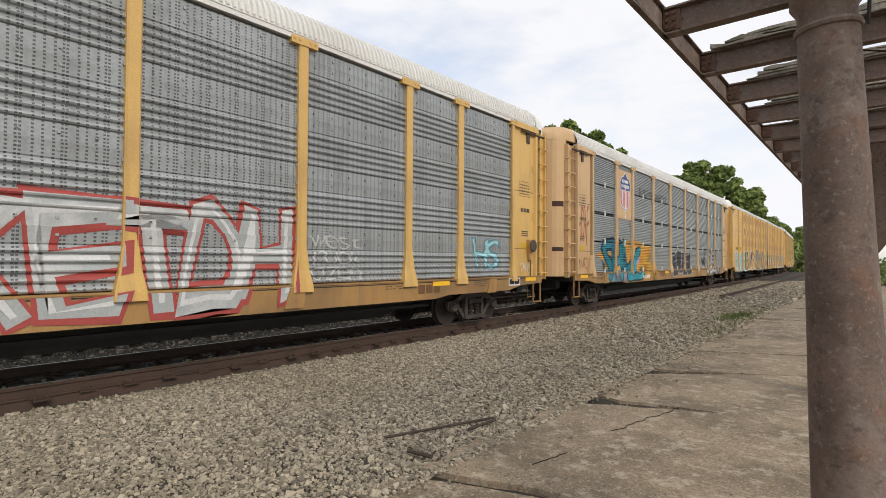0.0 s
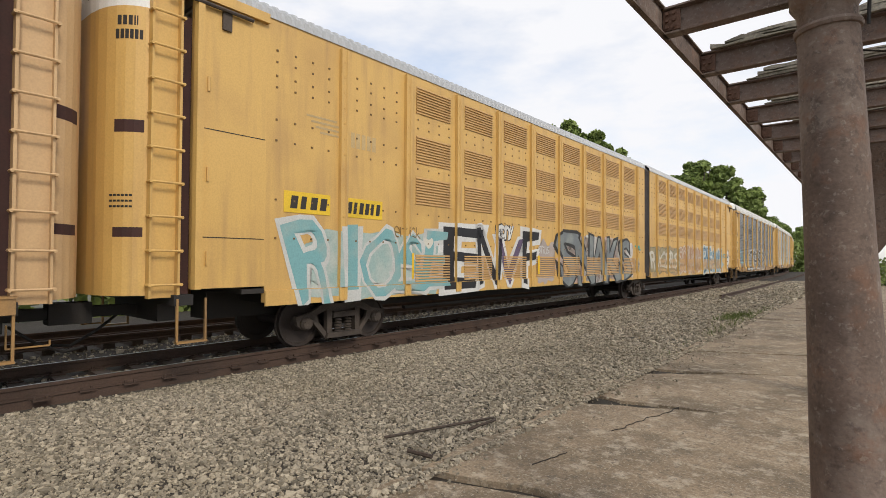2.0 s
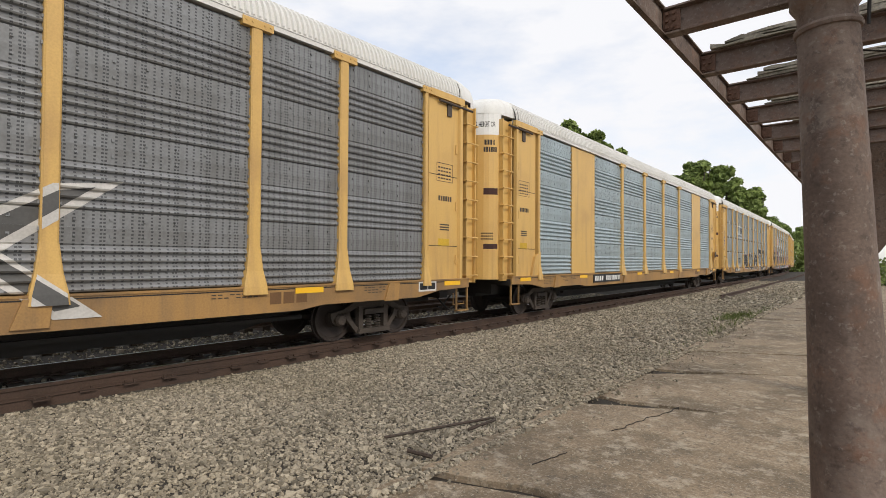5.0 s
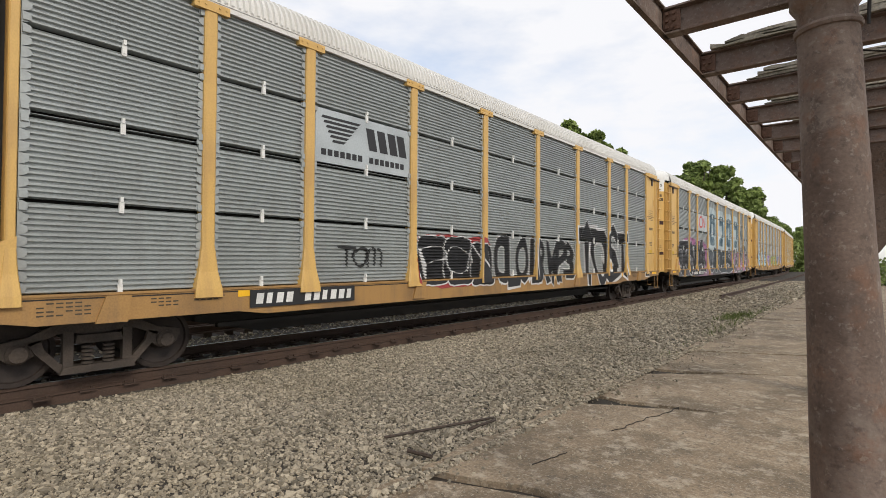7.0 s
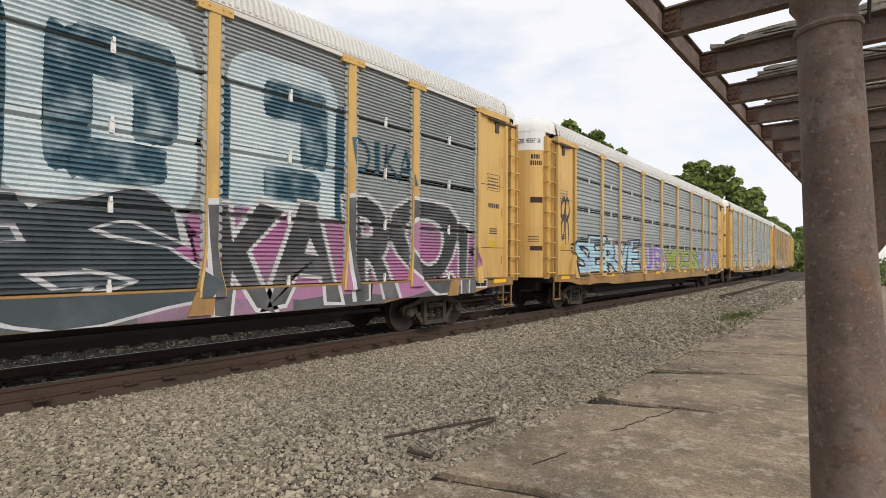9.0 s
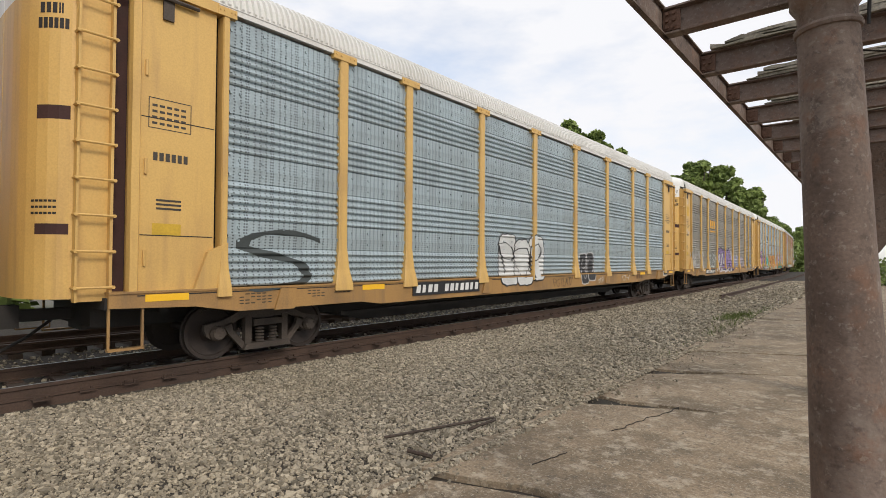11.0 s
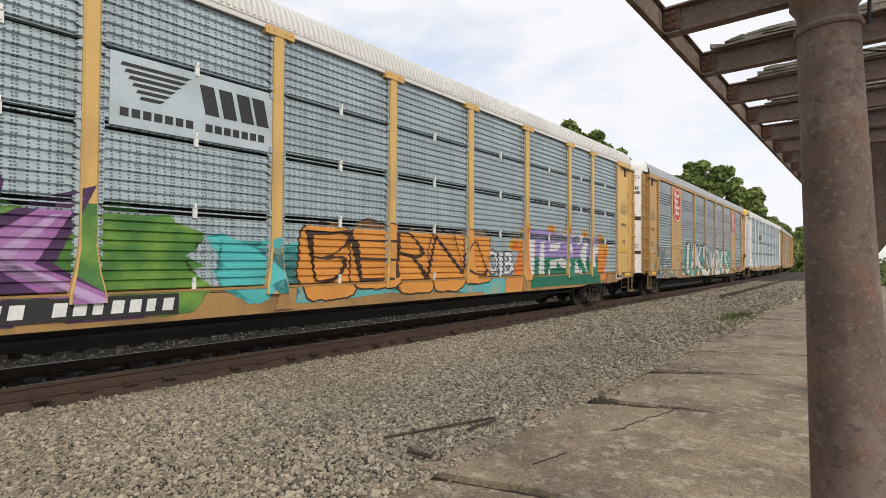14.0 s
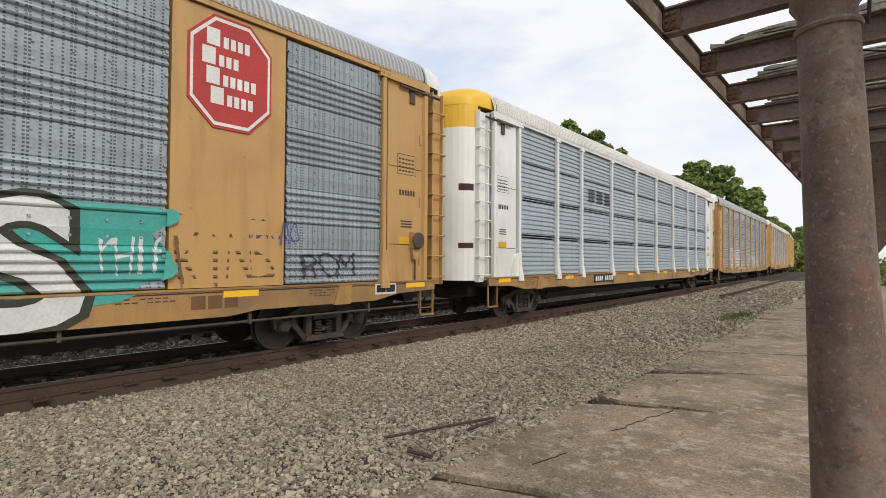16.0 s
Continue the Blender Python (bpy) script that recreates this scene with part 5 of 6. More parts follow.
def common_marks(car, shift=0.0):
    """Stencils that every car carries on its end plates and sill, as plain bars."""
    for turned, sgn in ((False, 1), (True, -1)):
        y = 11.55 - shift if sgn > 0 else -12.3
        m = []
        for r in range(4):
            for k in range(5):
                m.append((y + 0.08 + k * 0.1, y + 0.15 + k * 0.1, 3.62 + r * 0.085, 3.655 + r * 0.085))
        for a, b, c, d in ((0.03, 0.63, 3.56, 3.572), (0.03, 0.63, 3.99, 4.002), (0.03, 0.042, 3.56, 4.0), (0.618, 0.63, 3.56, 4.0)):
            m.append((y + a, y + b, c, d))
        for k in range(6):
            m.append((y + 0.1 + k * 0.085, y + 0.16 + k * 0.085, 3.1, 3.22))
        for r in range(3):
            m.append((y + 0.15, y + 0.5, 2.4 + r * 0.06, 2.43 + r * 0.06))
        flat(car, rects(m), (0.05, 0.04, 0.03), 1.5235, "stencil", "small dark stencil bars")
        flat(car, rects([(y + 0.1, y + 0.5, 2.02, 2.2)]), (0.6, 0.38, 0.03), 1.5235, "yellow_label")
    items = []
    for y, w, rows in ((-10.9, 0.7, 4), (-9.6, 0.4, 3), (-9.0, 0.6, 2), (9.3, 0.7, 3), (6.2, 0.8, 2), (0.6, 0.6, 2)):
        for r in range(rows):
            for k in range(int(w / 0.1)):
                if (k * 7 + r * 3 + int(abs(y))) % 5:
                    items.append((y + k * 0.1, y + k * 0.1 + 0.075, 1.12 - r * 0.05, 1.138 - r * 0.05))
    flat(car, rects(items), (0.06, 0.045, 0.03), 1.6035, "stencil", "small dark stencil bars")
    flat(car, rects([(10.9, 11.5, 0.98, 1.2)]), WHITE, 1.6035, "stencil_frame", "white-framed black stencil box")
    flat(car, rects([(10.94, 11.19, 1.02, 1.17), (11.21, 11.46, 1.02, 1.17)]), BLACK, 1.606, "stencil_box")
    flat(car, rects([(7.2 + k * 0.26, 7.42 + k * 0.26, 0.93, 1.13) for k in range(3)]), (0.16, 0.08, 0.03), 1.6045, "bar_row", "brown plain bars")


def train():
    car = autorack("yellow car carrier with grey perforated sheets and red graffiti", 0.066, "perf", "ribs")
    common_marks(car)
    brake_gear(car, 12.1)
    scrawl(car, "Wove", (11.4, 12.2, 1.35, 1.6), (0.6, 0.58, 0.52), 5)
    tag(car, "ribs", "KETDH", (-0.6, 3.97, 1.02, 2.42), (0.36, 0.38, 0.38), (0.36, 0.06, 0.05), "grey and red graffiti letters", (0.6, 0.6, 0.59), 0.1, 3, None, 0, 1.2, (0.6, 0.6, 0.6), 0, 0.034)
    tag(car, "ribs", "HS", (9.4, 10.5, 1.45, 2.25), (0.35, 0.6, 0.65), (0.1, 0.25, 0.3), "pale blue graffiti letters", None, 0.05, 4)
    for k, w in enumerate(("ozen", "ruok", "west")):
        tag(car, "ribs", w, (4.4, 5.6, 1.3 + 0.3 * k, 1.55 + 0.3 * k), (0.55, 0.55, 0.53), None, "thin white scrawl", None, -0.015, 5 + k)

    car = autorack("tan car carrier with grey corrugated sheets and a shield plate", 1.441, "grey", "fine", "tan", "roof_white", "tan")
    common_marks(car)
    scrawl(car, "HORF", (-12.3, -11.4, 2.3, 3.6), (0.35, 0.12, 0.06), 6)
    scrawl(car, "NC", (-12.2, -11.5, 1.4, 1.8), (0.3, 0.12, 0.05), 7)
    shield_plate(car, (-8.40, -7.22, 3.69, 5.36), (0.56, 0.37, 0.19))
    spray(car, "fine", blob(-10.1, -4.4, 0.8, 2.5, 7, 0.3), paint(0.62, 0.30, 0.05, (0.66, 0.5, 0.1)), 0, "orange sprayed patch")
    spray(car, "fine", blob(-10.1, -6.0, 0.8, 1.35, 9, 0.2), paint(0.16, 0.17, 0.19, (0.32, 0.33, 0.36)), 1, "grey sprayed base")
    tag(car, "fine", "SHA", (-10.0, -7.45, 0.95, 2.38), (0.02, 0.26, 0.32), (0.01, 0.03, 0.05), "teal graffiti letters with dark outline", (0.03, 0.12, 0.3), 0.10, 11, None, 0, 1.3)
    teal, deep = (0.01, 0.25, 0.33), (0.01, 0.02, 0.03)
    piece(car, "fine", [(-5.88, 2.24), (-6.3, 2.2), (-6.66, 1.99), (-7.27, 1.58), (-7.75, 1.4), (-7.6, 1.1), (-6.9, 1.25), (-6.55, 1.36), (-6.4, 1.62), (-6.1, 1.86)], teal, deep, "teal sprayed fin with a black edge", 3, 0.07, (0.08, 0.42, 0.46))
    piece(car, "fine", [(-7.7, 1.12), (-7.0, 1.14), (-6.6, 1.2), (-6.2, 1.08), (-5.95, 1.2), (-5.74, 1.38), (-5.68, 1.0), (-6.2, 0.9), (-7.0, 0.9), (-7.6, 0.88)], teal, deep, "teal sprayed jaw with a black edge", 3, 0.06, (0.08, 0.42, 0.46))
    piece(car, "fine", [(-6.45, 1.6), (-6.2, 1.78), (-6.0, 1.86), (-6.05, 1.72), (-6.35, 1.48)], (0.5, 0.42, 0.6), None, "pale violet highlight", 5, 0.0)
    for y, z, q in ((-4.75, 1.5, 0.22), (-4.5, 1.36, 0.14), (-5.2, 1.75, 0.3)):
        spray(car, "fine", blob(y - q, y + q, z - q * 0.7, z + q * 0.7, 3, 0.08), paint(0.66, 0.42, 0.06), 1, "yellow sprayed dot")
    bubble(car, "fine", "ELEF", (-1.2, 2.65, 0.9, 2.25), (0.05, 0.05, 0.055), (0.55, 0.55, 0.55), "dark swollen graffiti letters with white outline", 12, (0.5, 0.5, 0.5))
    tag(car, "fine", "UBER", (6.2, 9.7, 0.9, 2.26), (0.26, 0.26, 0.265), (0.02, 0.02, 0.02), "grey and black graffiti letters", (0.42, 0.42, 0.42), 0.16, 13, None, 0, 0.9, (0.6, 0.6, 0.6))
    tag(car, "fine", "VK", (5.3, 6.2, 1.4, 1.9), (0.03, 0.03, 0.03), None, "black sprayed wings", None, 0.05, 14)
    flat(car, lettering("BUILDING", *(-6.1, -4.3, 4.6, 4.9), -0.004, 0.0, 0.0, span=0.8), (0.04, 0.04, 0.045), 1.542, "lettering", "dark painted lettering")
    flat(car, lettering("AMERICA", *(-3.85, -2.05, 4.58, 4.88), -0.004, 0.0, 0.0, span=0.8), (0.04, 0.04, 0.045), 1.542, "lettering", "dark painted lettering")
    plain_bars(car, "fine", (-5.8, -4.85, 0.93, 1.1), 6, WHITE)
    tag(car, "fine", "nom", (-3.3, -2.5, 0.95, 1.15), (0.15, 0.05, 0.03), None, "thin dark scrawl", None, -0.01, 15)

    unit = articulated("yellow smooth-sided articulated car carrier unit with graffiti", 2.689, True)
    spray(unit, "smooth_turned", blob(-8.5, -4.1, 0.9, 2.3, 3, 0.15), paint(0.30, 0.42, 0.40, (0.5, 0.52, 0.48)), 0, "pale teal sprayed patch")
    tag(unit, "smooth_turned", "RIOSE", (-8.5, -4.2, 0.95, 2.3), (0.18, 0.38, 0.40), (0.55, 0.56, 0.54), "pale teal graffiti letters", (0.35, 0.4, 0.36), 0.08, 21, None, 0, 1.3)
    ink, rim = (0.018, 0.018, 0.022), (0.66, 0.66, 0.64)
    for char, box4, fill, seed in (("E", (-4.35, -3.0, 1.04, 2.52), ink, 22), ("N", (-2.95, -2.02, 1.1, 2.5), ink, 3), ("F", (-0.8, 0.05, 1.02, 2.45), ink, 5), ("V", (-2.1, -0.92, 1.05, 2.3), (0.12, 0.085, 0.15), 4)):
        tag(unit, "smooth_turned", char, box4, fill, rim, "black graffiti letter with a wide white edge", None, 0.2, seed, None, 0, 0.6, None, 0.12, 0.055)
    tag(unit, "smooth_turned", "aony", (-2.15, -1.25, 2.3, 2.64), (0.7, 0.7, 0.68), ink, "small white graffiti letters with black edges", None, 0.16, 6)
    spray(unit, "smooth_turned", blob(0.1, 1.2, 0.98, 2.25, 41, 0.2), paint(0.42, 0.36, 0.33), 0, "grey sprayed patch")
    tag(unit, "smooth_turned", "snus", (0.15, 0.85, 1.9, 2.15), (0.6, 0.6, 0.58), None, "thin white scrawl", None, -0.01, 7)
    tag(unit, "smooth_turned", "erick", (-6.05, -5.2, 2.18, 2.42), (0.22, 0.14, 0.05), None, "thin brown scrawl", None, -0.015, 8)
    piece(unit, "smooth_turned", [(-4.92, 1.95), (-5.08, 2.1), (-5.04, 2.2), (-4.93, 2.15), (-4.82, 2.2), (-4.76, 2.1)], (0.62, 0.6, 0.52), None, "white sprayed heart", 2)
    spray(unit, "smooth_turned", blob(1.3, 8.35, 0.9, 2.6, 6, 0.15), paint(0.50, 0.34, 0.28, (0.55, 0.5, 0.46)), 0, "pinkish sprayed patch")
    tag(unit, "smooth_turned", "SNAKS", (1.5, 7.95, 0.95, 2.5), (0.17, 0.19, 0.2), (0.03, 0.03, 0.03), "grey graffiti letters with dark outline", (0.3, 0.33, 0.3), 0.13, 23, (0.62, 0.61, 0.58), 0.05, 0.8)
    spray(unit, "smooth_turned", blob(7.5, 8.25, 0.98, 2.25, 14, 0.25), paint(0.62, 0.6, 0.58), 1, "white sprayed patch")
    spray(unit, "smooth_turned", blob(7.93, 8.14, 2.22, 2.46, 15, 0.05), paint(0.66, 0.64, 0.6), 1, "white sprayed dot")
    for k in range(3):
        spray(unit, "smooth_turned", blob(8.5 + 0.12 * k, 8.95 + 0.12 * k, 2.28 - 0.07 * k, 2.36 - 0.07 * k, 16 + k, 0.3), paint(0.02, 0.4, 0.4), 1, "turquoise sprayed stroke")
    tag(unit, "smooth_turned", "UMZ", (8.55, 9.05, 1.25, 1.75), (0.2, 0.2, 0.17), (0.5, 0.52, 0.5), "small pale graffiti", None, 0.05, 24)
    for y0, y1, n in ((-8.75, -7.75, 4), (-7.45, -6.4, 6)):
        board(unit, (y0, y1, 2.52, 2.9), (0.75, 0.5, 0.03), (0.03, 0.025, 0.02), n, None, "smooth")
    flat(unit, rects([(-8.3 + 0.1 * k, -7.6 + 0.1 * k, 4.3 - 0.09 * k, 4.34 - 0.09 * k) for k in range(4)]), (0.45, 0.33, 0.16), 1.5245, "stripe", "faded pale stripes")
    flat(unit, rects([(-7.4 + 0.14 * k, -7.3 + 0.14 * k, 3.9, 4.2) for k in range(6)]), (0.5, 0.36, 0.17), 1.5245, "bar_row", "faded pale bars")
    for y in (-5.55, 0.1, 5.2):
        flat(unit, rects([(y, y + 0.12, 1.27, 1.84)]), (0.8, 0.5, 0.02), 1.546, "reflector", "yellow reflective strip")

    unit = articulated("yellow smooth-sided articulated car carrier unit with blue graffiti", 3.691, False)
    spray(unit, "smooth", blob(-9.8, -4.9, 0.95, 2.4, 30, 0.2), paint(0.34, 0.25, 0.14, (0.44, 0.3, 0.17)), 0, "olive sprayed patch")
    bubble(unit, "smooth", "RAGERS", (-9.75, -4.95, 1.1, 2.35), (0.33, 0.28, 0.17), (0.17, 0.17, 0.11), "olive swollen graffiti letters with pale strokes", 9, (0.58, 0.55, 0.47), 0.012)
    tag(unit, "smooth", "SOYAHM", (-5.0, 0.1, 1.05, 2.4), (0.40, 0.26, 0.17), (0.60, 0.52, 0.44), "brown graffiti letters with pale outline", (0.5, 0.42, 0.34), 0.07, 32, (0.42, 0.24, 0.13), 0.12)
    spray(unit, "smooth", blob(0.3, 6.6, 0.9, 2.4, 8, 0.12), paint(0.22, 0.35, 0.42, (0.45, 0.52, 0.52)), 0, "pale blue sprayed patch")
    tag(unit, "smooth", "BEAMO", (0.5, 6.3, 0.95, 2.45), (0.25, 0.36, 0.42), (0.6, 0.62, 0.6), "pale blue graffiti letters", (0.42, 0.47, 0.46), 0.08, 33, None, 0, 1.2, (0.05, 0.12, 0.2))
    piece(unit, "smooth", [(7.62, 2.42), (8.0, 2.5), (8.3, 2.38), (8.52, 2.5), (8.5, 2.2), (8.72, 1.9), (8.55, 1.5), (8.3, 1.3), (8.1, 1.0), (7.95, 1.22), (7.66, 1.25)], (0.68, 0.68, 0.66), (0.02, 0.02, 0.022), "white sprayed patch with a black edge", 1, 0.045, None, 2)
    for k, pts in enumerate((((7.7, 2.1), (8.05, 2.2), (8.1, 2.15), (7.72, 2.03)), ((8.05, 2.0), (8.4, 2.15), (8.45, 2.05), (8.1, 1.92)), ((7.75, 1.6), (8.1, 1.72), (8.3, 1.62), (8.1, 1.64)), ((7.9, 1.3), (8.2, 1.45), (8.25, 1.4), (7.95, 1.25)))):
        piece(unit, "smooth", list(pts), (0.02, 0.02, 0.022), None, "black sprayed stroke", 3 + 0.1 * k, 0.0, None, 2)
    tag(unit, "smooth", "nook", (6.5, 7.9, 1.9, 2.2), (0.1, 0.35, 0.42), None, "small teal scrawl", None, 0.0, 35)
    for y in (-6.8, -0.1, 5.1):
        flat(unit, rects([(y, y + 0.12, 1.27, 1.84)]), (0.8, 0.5, 0.02), 1.546, "reflector", "yellow reflective strip")

    car = autorack("yellow car carrier with dark grimy sheets and white tags", 4.883, "perf_grey", "ribs", "yellow", "roof_white")
    common_marks(car)
    scrawl(car, "MLK", (-12.3, -11.4, 2.3, 2.7), (0.3, 0.14, 0.05), 8)
    scrawl(car, "MP", (-12.3, -11.4, 1.45, 1.9), (0.35, 0.16, 0.08), 9)
    tag(car, "ribs", "Wook", (-11.0, -9.3, 2.0, 2.6), (0.25, 0.5, 0.6), None, "pale blue thin scrawl", None, -0.01, 41)
    tag(car, "ribs", "Rhose", (-11.0, -8.9, 1.5, 2.0), (0.25, 0.5, 0.6), None, "pale blue thin scrawl", None, -0.01, 42)
    tag(car, "ribs", "CYPERIK", (-6.1, 4.6, 0.95, 2.62), (0.09, 0.088, 0.085), (0.55, 0.53, 0.5), "dark graffiti letters with white outline", None, 0.07, 43)
    flat(car, rects([(-6.5, -5.5, 4.45 - 0.09 * k, 4.49 - 0.09 * k) for k in range(5)]), (0.04, 0.04, 0.04), 1.527, "stripe", "dark stripes")
    flat(car, rects([(-5.45 + 0.3 * k, -5.25 + 0.3 * k, 4.1, 4.45) for k in range(3)] + [(-5.5 + 0.14 * k, -5.4 + 0.14 * k, zz, zz + 0.16) for k in range(8) for zz in (3.82, 3.56)]), (0.04, 0.04, 0.04), 1.527, "bar_row", "dark plain bars")
    board(car, (-7.6, -3.4, 0.9, 1.19), BLACK, WHITE, 16, 6)

    car = autorack("ochre car carrier with bluish sheets and plain plates", 6.245, "perf_blue", "ribs", "yellow", plates=True)
    common_marks(car)
    brake_gear(car, 12.1)
    board(car, (-7.2, -4.6, 0.9, 1.19), BLACK, WHITE, 12, 4)

    car = autorack("yellow car carrier with grey corrugated sheets and black graffiti", 7.624, "grey", "fine")
    common_marks(car)
    for k, w in enumerate(("NO", "GAS", "SORA")):
        scrawl(car, w, (-12.25, -11.6, 2.55 + 0.36 * k, 2.86 + 0.36 * k), (0.08, 0.1, 0.2), 10 + k)
    for k, w in enumerate(("THIS GAME", "KING IN", "NOBODY IS")):
        scrawl(car, w, (-12.35, -11.45, 1.4 + 0.17 * k, 1.54 + 0.17 * k), (0.08, 0.13, 0.03), 20 + k)
    railway_panel(car, (-6.79, -4.30, 3.51, 4.52))
    spray(car, "fine", blob(-4.1, -0.95, 1.0, 2.32, 44, 0.06), paint(0.35, 0.05, 0.05), 0, "dark red sprayed edge")
    bubble(car, "fine", "PON", (-4.02, -1.0, 1.02, 2.27), BLACK, (0.62, 0.62, 0.62), "black swollen graffiti letters with white edges", 51, (0.6, 0.6, 0.6))
    tag(car, "fine", "CLOIR", (-0.9, 2.0, 1.05, 2.3), BLACK, (0.6, 0.6, 0.6), "black graffiti letters with white outline", None, 0.2, 52, None, 0, 0.7, None, 0, 0.03)
    tag(car, "fine", "MP3", (2.1, 3.85, 1.1, 2.2), BLACK, (0.6, 0.6, 0.6), "black graffiti letters with white outline", None, 0.2, 55, None, 0, 1.0, None, 0, 0.03)
    for k in range(9):
        y = -0.7 + 0.5 * k
        piece(car, "fine", [(y - 0.12, 1.19), (y + 0.12, 1.19), (y + 0.03, 1.0 + 0.05 * (k % 3))], (0.6, 0.6, 0.59), None, "white paint drip", 1, 0.0, None, 1)
    tag(car, "fine", "TOST", (4.5, 8.9, 0.95, 2.75), BLACK, (0.66, 0.66, 0.66), "tall black graffiti letters with white outline", None, 0.18, 53, None, 0, 1.3, None, 0, 0.035)
    piece(car, "fine", [(4.5, 2.5), (5.0, 3.15), (5.5, 2.45)], BLACK, (0.66, 0.66, 0.66), "black pointed graffiti roof", 2, 0.07, None, 1)
    tag(car, "fine", "Tom", (-6.2, -5.1, 1.55, 1.95), (0.02, 0.02, 0.02), None, "thin black scrawl", None, -0.01, 54)
    board(car, (-8.1, -5.9, 0.9, 1.19), BLACK, WHITE, 11, 4)

    car = autorack("car carrier with grey sheets covered in dark graffiti", 8.985, "grey", "fine", "yellow")
    common_marks(car)
    plate(car, (-6.7, -4.25, 3.51, 4.52), (0.42, 0.46, 0.48), 1.535)
    path = [(-5.75, 4.36), (-6.15, 4.34), (-6.33, 4.2), (-6.36, 3.9), (-6.2, 3.76), (-5.68, 3.76), (-5.56, 3.86), (-5.5, 4.28), (-5.38, 4.3), (-5.02, 3.8), (-4.93, 3.8), (-4.88, 4.38)]
    bm = bmesh.new()
    lips = []
    for k, q in enumerate(path):
        d = Vector(path[min(k + 1, len(path) - 1)]) - Vector(path[max(k - 1, 0)])
        d.normalize()
        lips.append([bm.verts.new((0, q[0] - d.y * u, q[1] + d.x * u)) for u in (-0.055, 0.055)])
    for a, b in zip(lips, lips[1:]):
        bm.faces.new((a[0], b[0], b[1], a[1]))
    flat(car, bm, (0.6, 0.045, 0.035), 1.539, "red_mark", "bent red band")
    slate, white_line, pink = (0.06, 0.064, 0.07), (0.55, 0.55, 0.57), (0.42, 0.17, 0.33)
    spray(car, "fine", rects([(-7.8, -6.9, 0.8, 1.2), (-3.0, 3.1, 0.8, 1.2), (5.6, 7.8, 0.8, 1.2)]), paint(0.085, 0.09, 0.1, (0.15, 0.15, 0.16)), 0, "grey sprayed base on the girder")
    spray(car, "fine", rects([(-6.9, -3.0, 0.8, 1.2), (3.1, 5.6, 0.8, 1.2)]), paint(0.3, 0.17, 0.26, (0.16, 0.13, 0.16)), 0, "mauve sprayed base on the girder")
    spray(car, "fine", rects([(-11.2, -7.8, 0.87, 1.2), (7.8, 11.0, 0.87, 1.2)]), paint(0.085, 0.09, 0.1, (0.15, 0.15, 0.16)), 0, "grey sprayed base on the girder")
    spray(car, "fine", blob(-11.3, -3.9, 0.9, 3.0, 5, 0.1), paint(*pink, (0.26, 0.15, 0.24)), 0, "magenta sprayed patch")
    spray(car, "fine", blob(-11.2, -4.5, 0.95, 2.7, 8, 0.07), paint(*slate, (0.11, 0.11, 0.12)), 0.5, "slate sprayed patch")
    for text, box4, seed in (("OR", (-11.1, -8.5, 1.0, 2.7), 61), ("N", (-8.45, -7.15, 1.05, 2.72), 62), ("A", (-7.0, -4.72, 1.05, 2.8), 63)):
        tag(car, "fine", text, box4, (0.03, 0.03, 0.034), white_line, "near-black graffiti letters with thin white outline", (0.08, 0.08, 0.09), 0.16, seed, None, 0, 0.9, None, 0.1, 0.022)
    # pale blocks between the posts, with faded dark letters in them
    ink = (0.05, 0.12, 0.165)
    for k, (a, b) in enumerate(((-3.95, -1.5), (-1.25, 1.28), (1.5, 4.02), (4.3, 6.72))):
        spray(car, "fine", blob(a, b, 2.25, 5.25, 70 + k, 0.025), paint(0.62, 0.69, 0.71, (0.42, 0.52, 0.56)), 0.6, "pale sprayed block")
        w = b - a
        for c0, c1, z0, z1, q in ((0.2, 0.42, 2.75, 4.75, 1), (0.3, 0.85, 4.1, 4.8, 2), (0.6, 0.86, 3.3, 4.5, 3), (0.3, 0.8, 2.7, 3.3, 4))[k % 2:]:
            spray(car, "fine", blob(a + w * c0, a + w * c1, z0, z1, q + 9 * k, 0.06), paint(*ink, (0.34, 0.43, 0.47), 1.0, 2.6), 0.63 + 0.04 * q, "faded dark blue sprayed letter")
        spray(car, "fine", blob(a - 0.06, a + 0.16, 2.4, 5.1 - 0.15 * k, 80 + k, 0.06), paint(*ink), 0.85, "dark blue sprayed edge")
    spray(car, "fine", blob(6.55, 6.78, 2.4, 4.7, 84, 0.06), paint(*ink), 0.85, "dark blue sprayed edge")
    spray(car, "fine", blob(-4.1, 4.0, 0.95, 2.45, 17, 0.04), paint(0.075, 0.095, 0.11, (0.15, 0.18, 0.2)), 0.9, "dark navy sprayed patch")
    tag(car, "fine", "UKES", (-3.9, 3.75, 1.0, 2.42), (0.05, 0.065, 0.075), white_line, "dark navy graffiti letters with thin white outline", (0.1, 0.12, 0.135), 0.17, 63, None, 0, 1.1, None, 0.1, 0.02)
    spray(car, "fine", blob(3.6, 11.2, 0.95, 2.55, 19, 0.1), paint(*pink, (0.25, 0.2, 0.24)), 0.95, "pink sprayed patch")
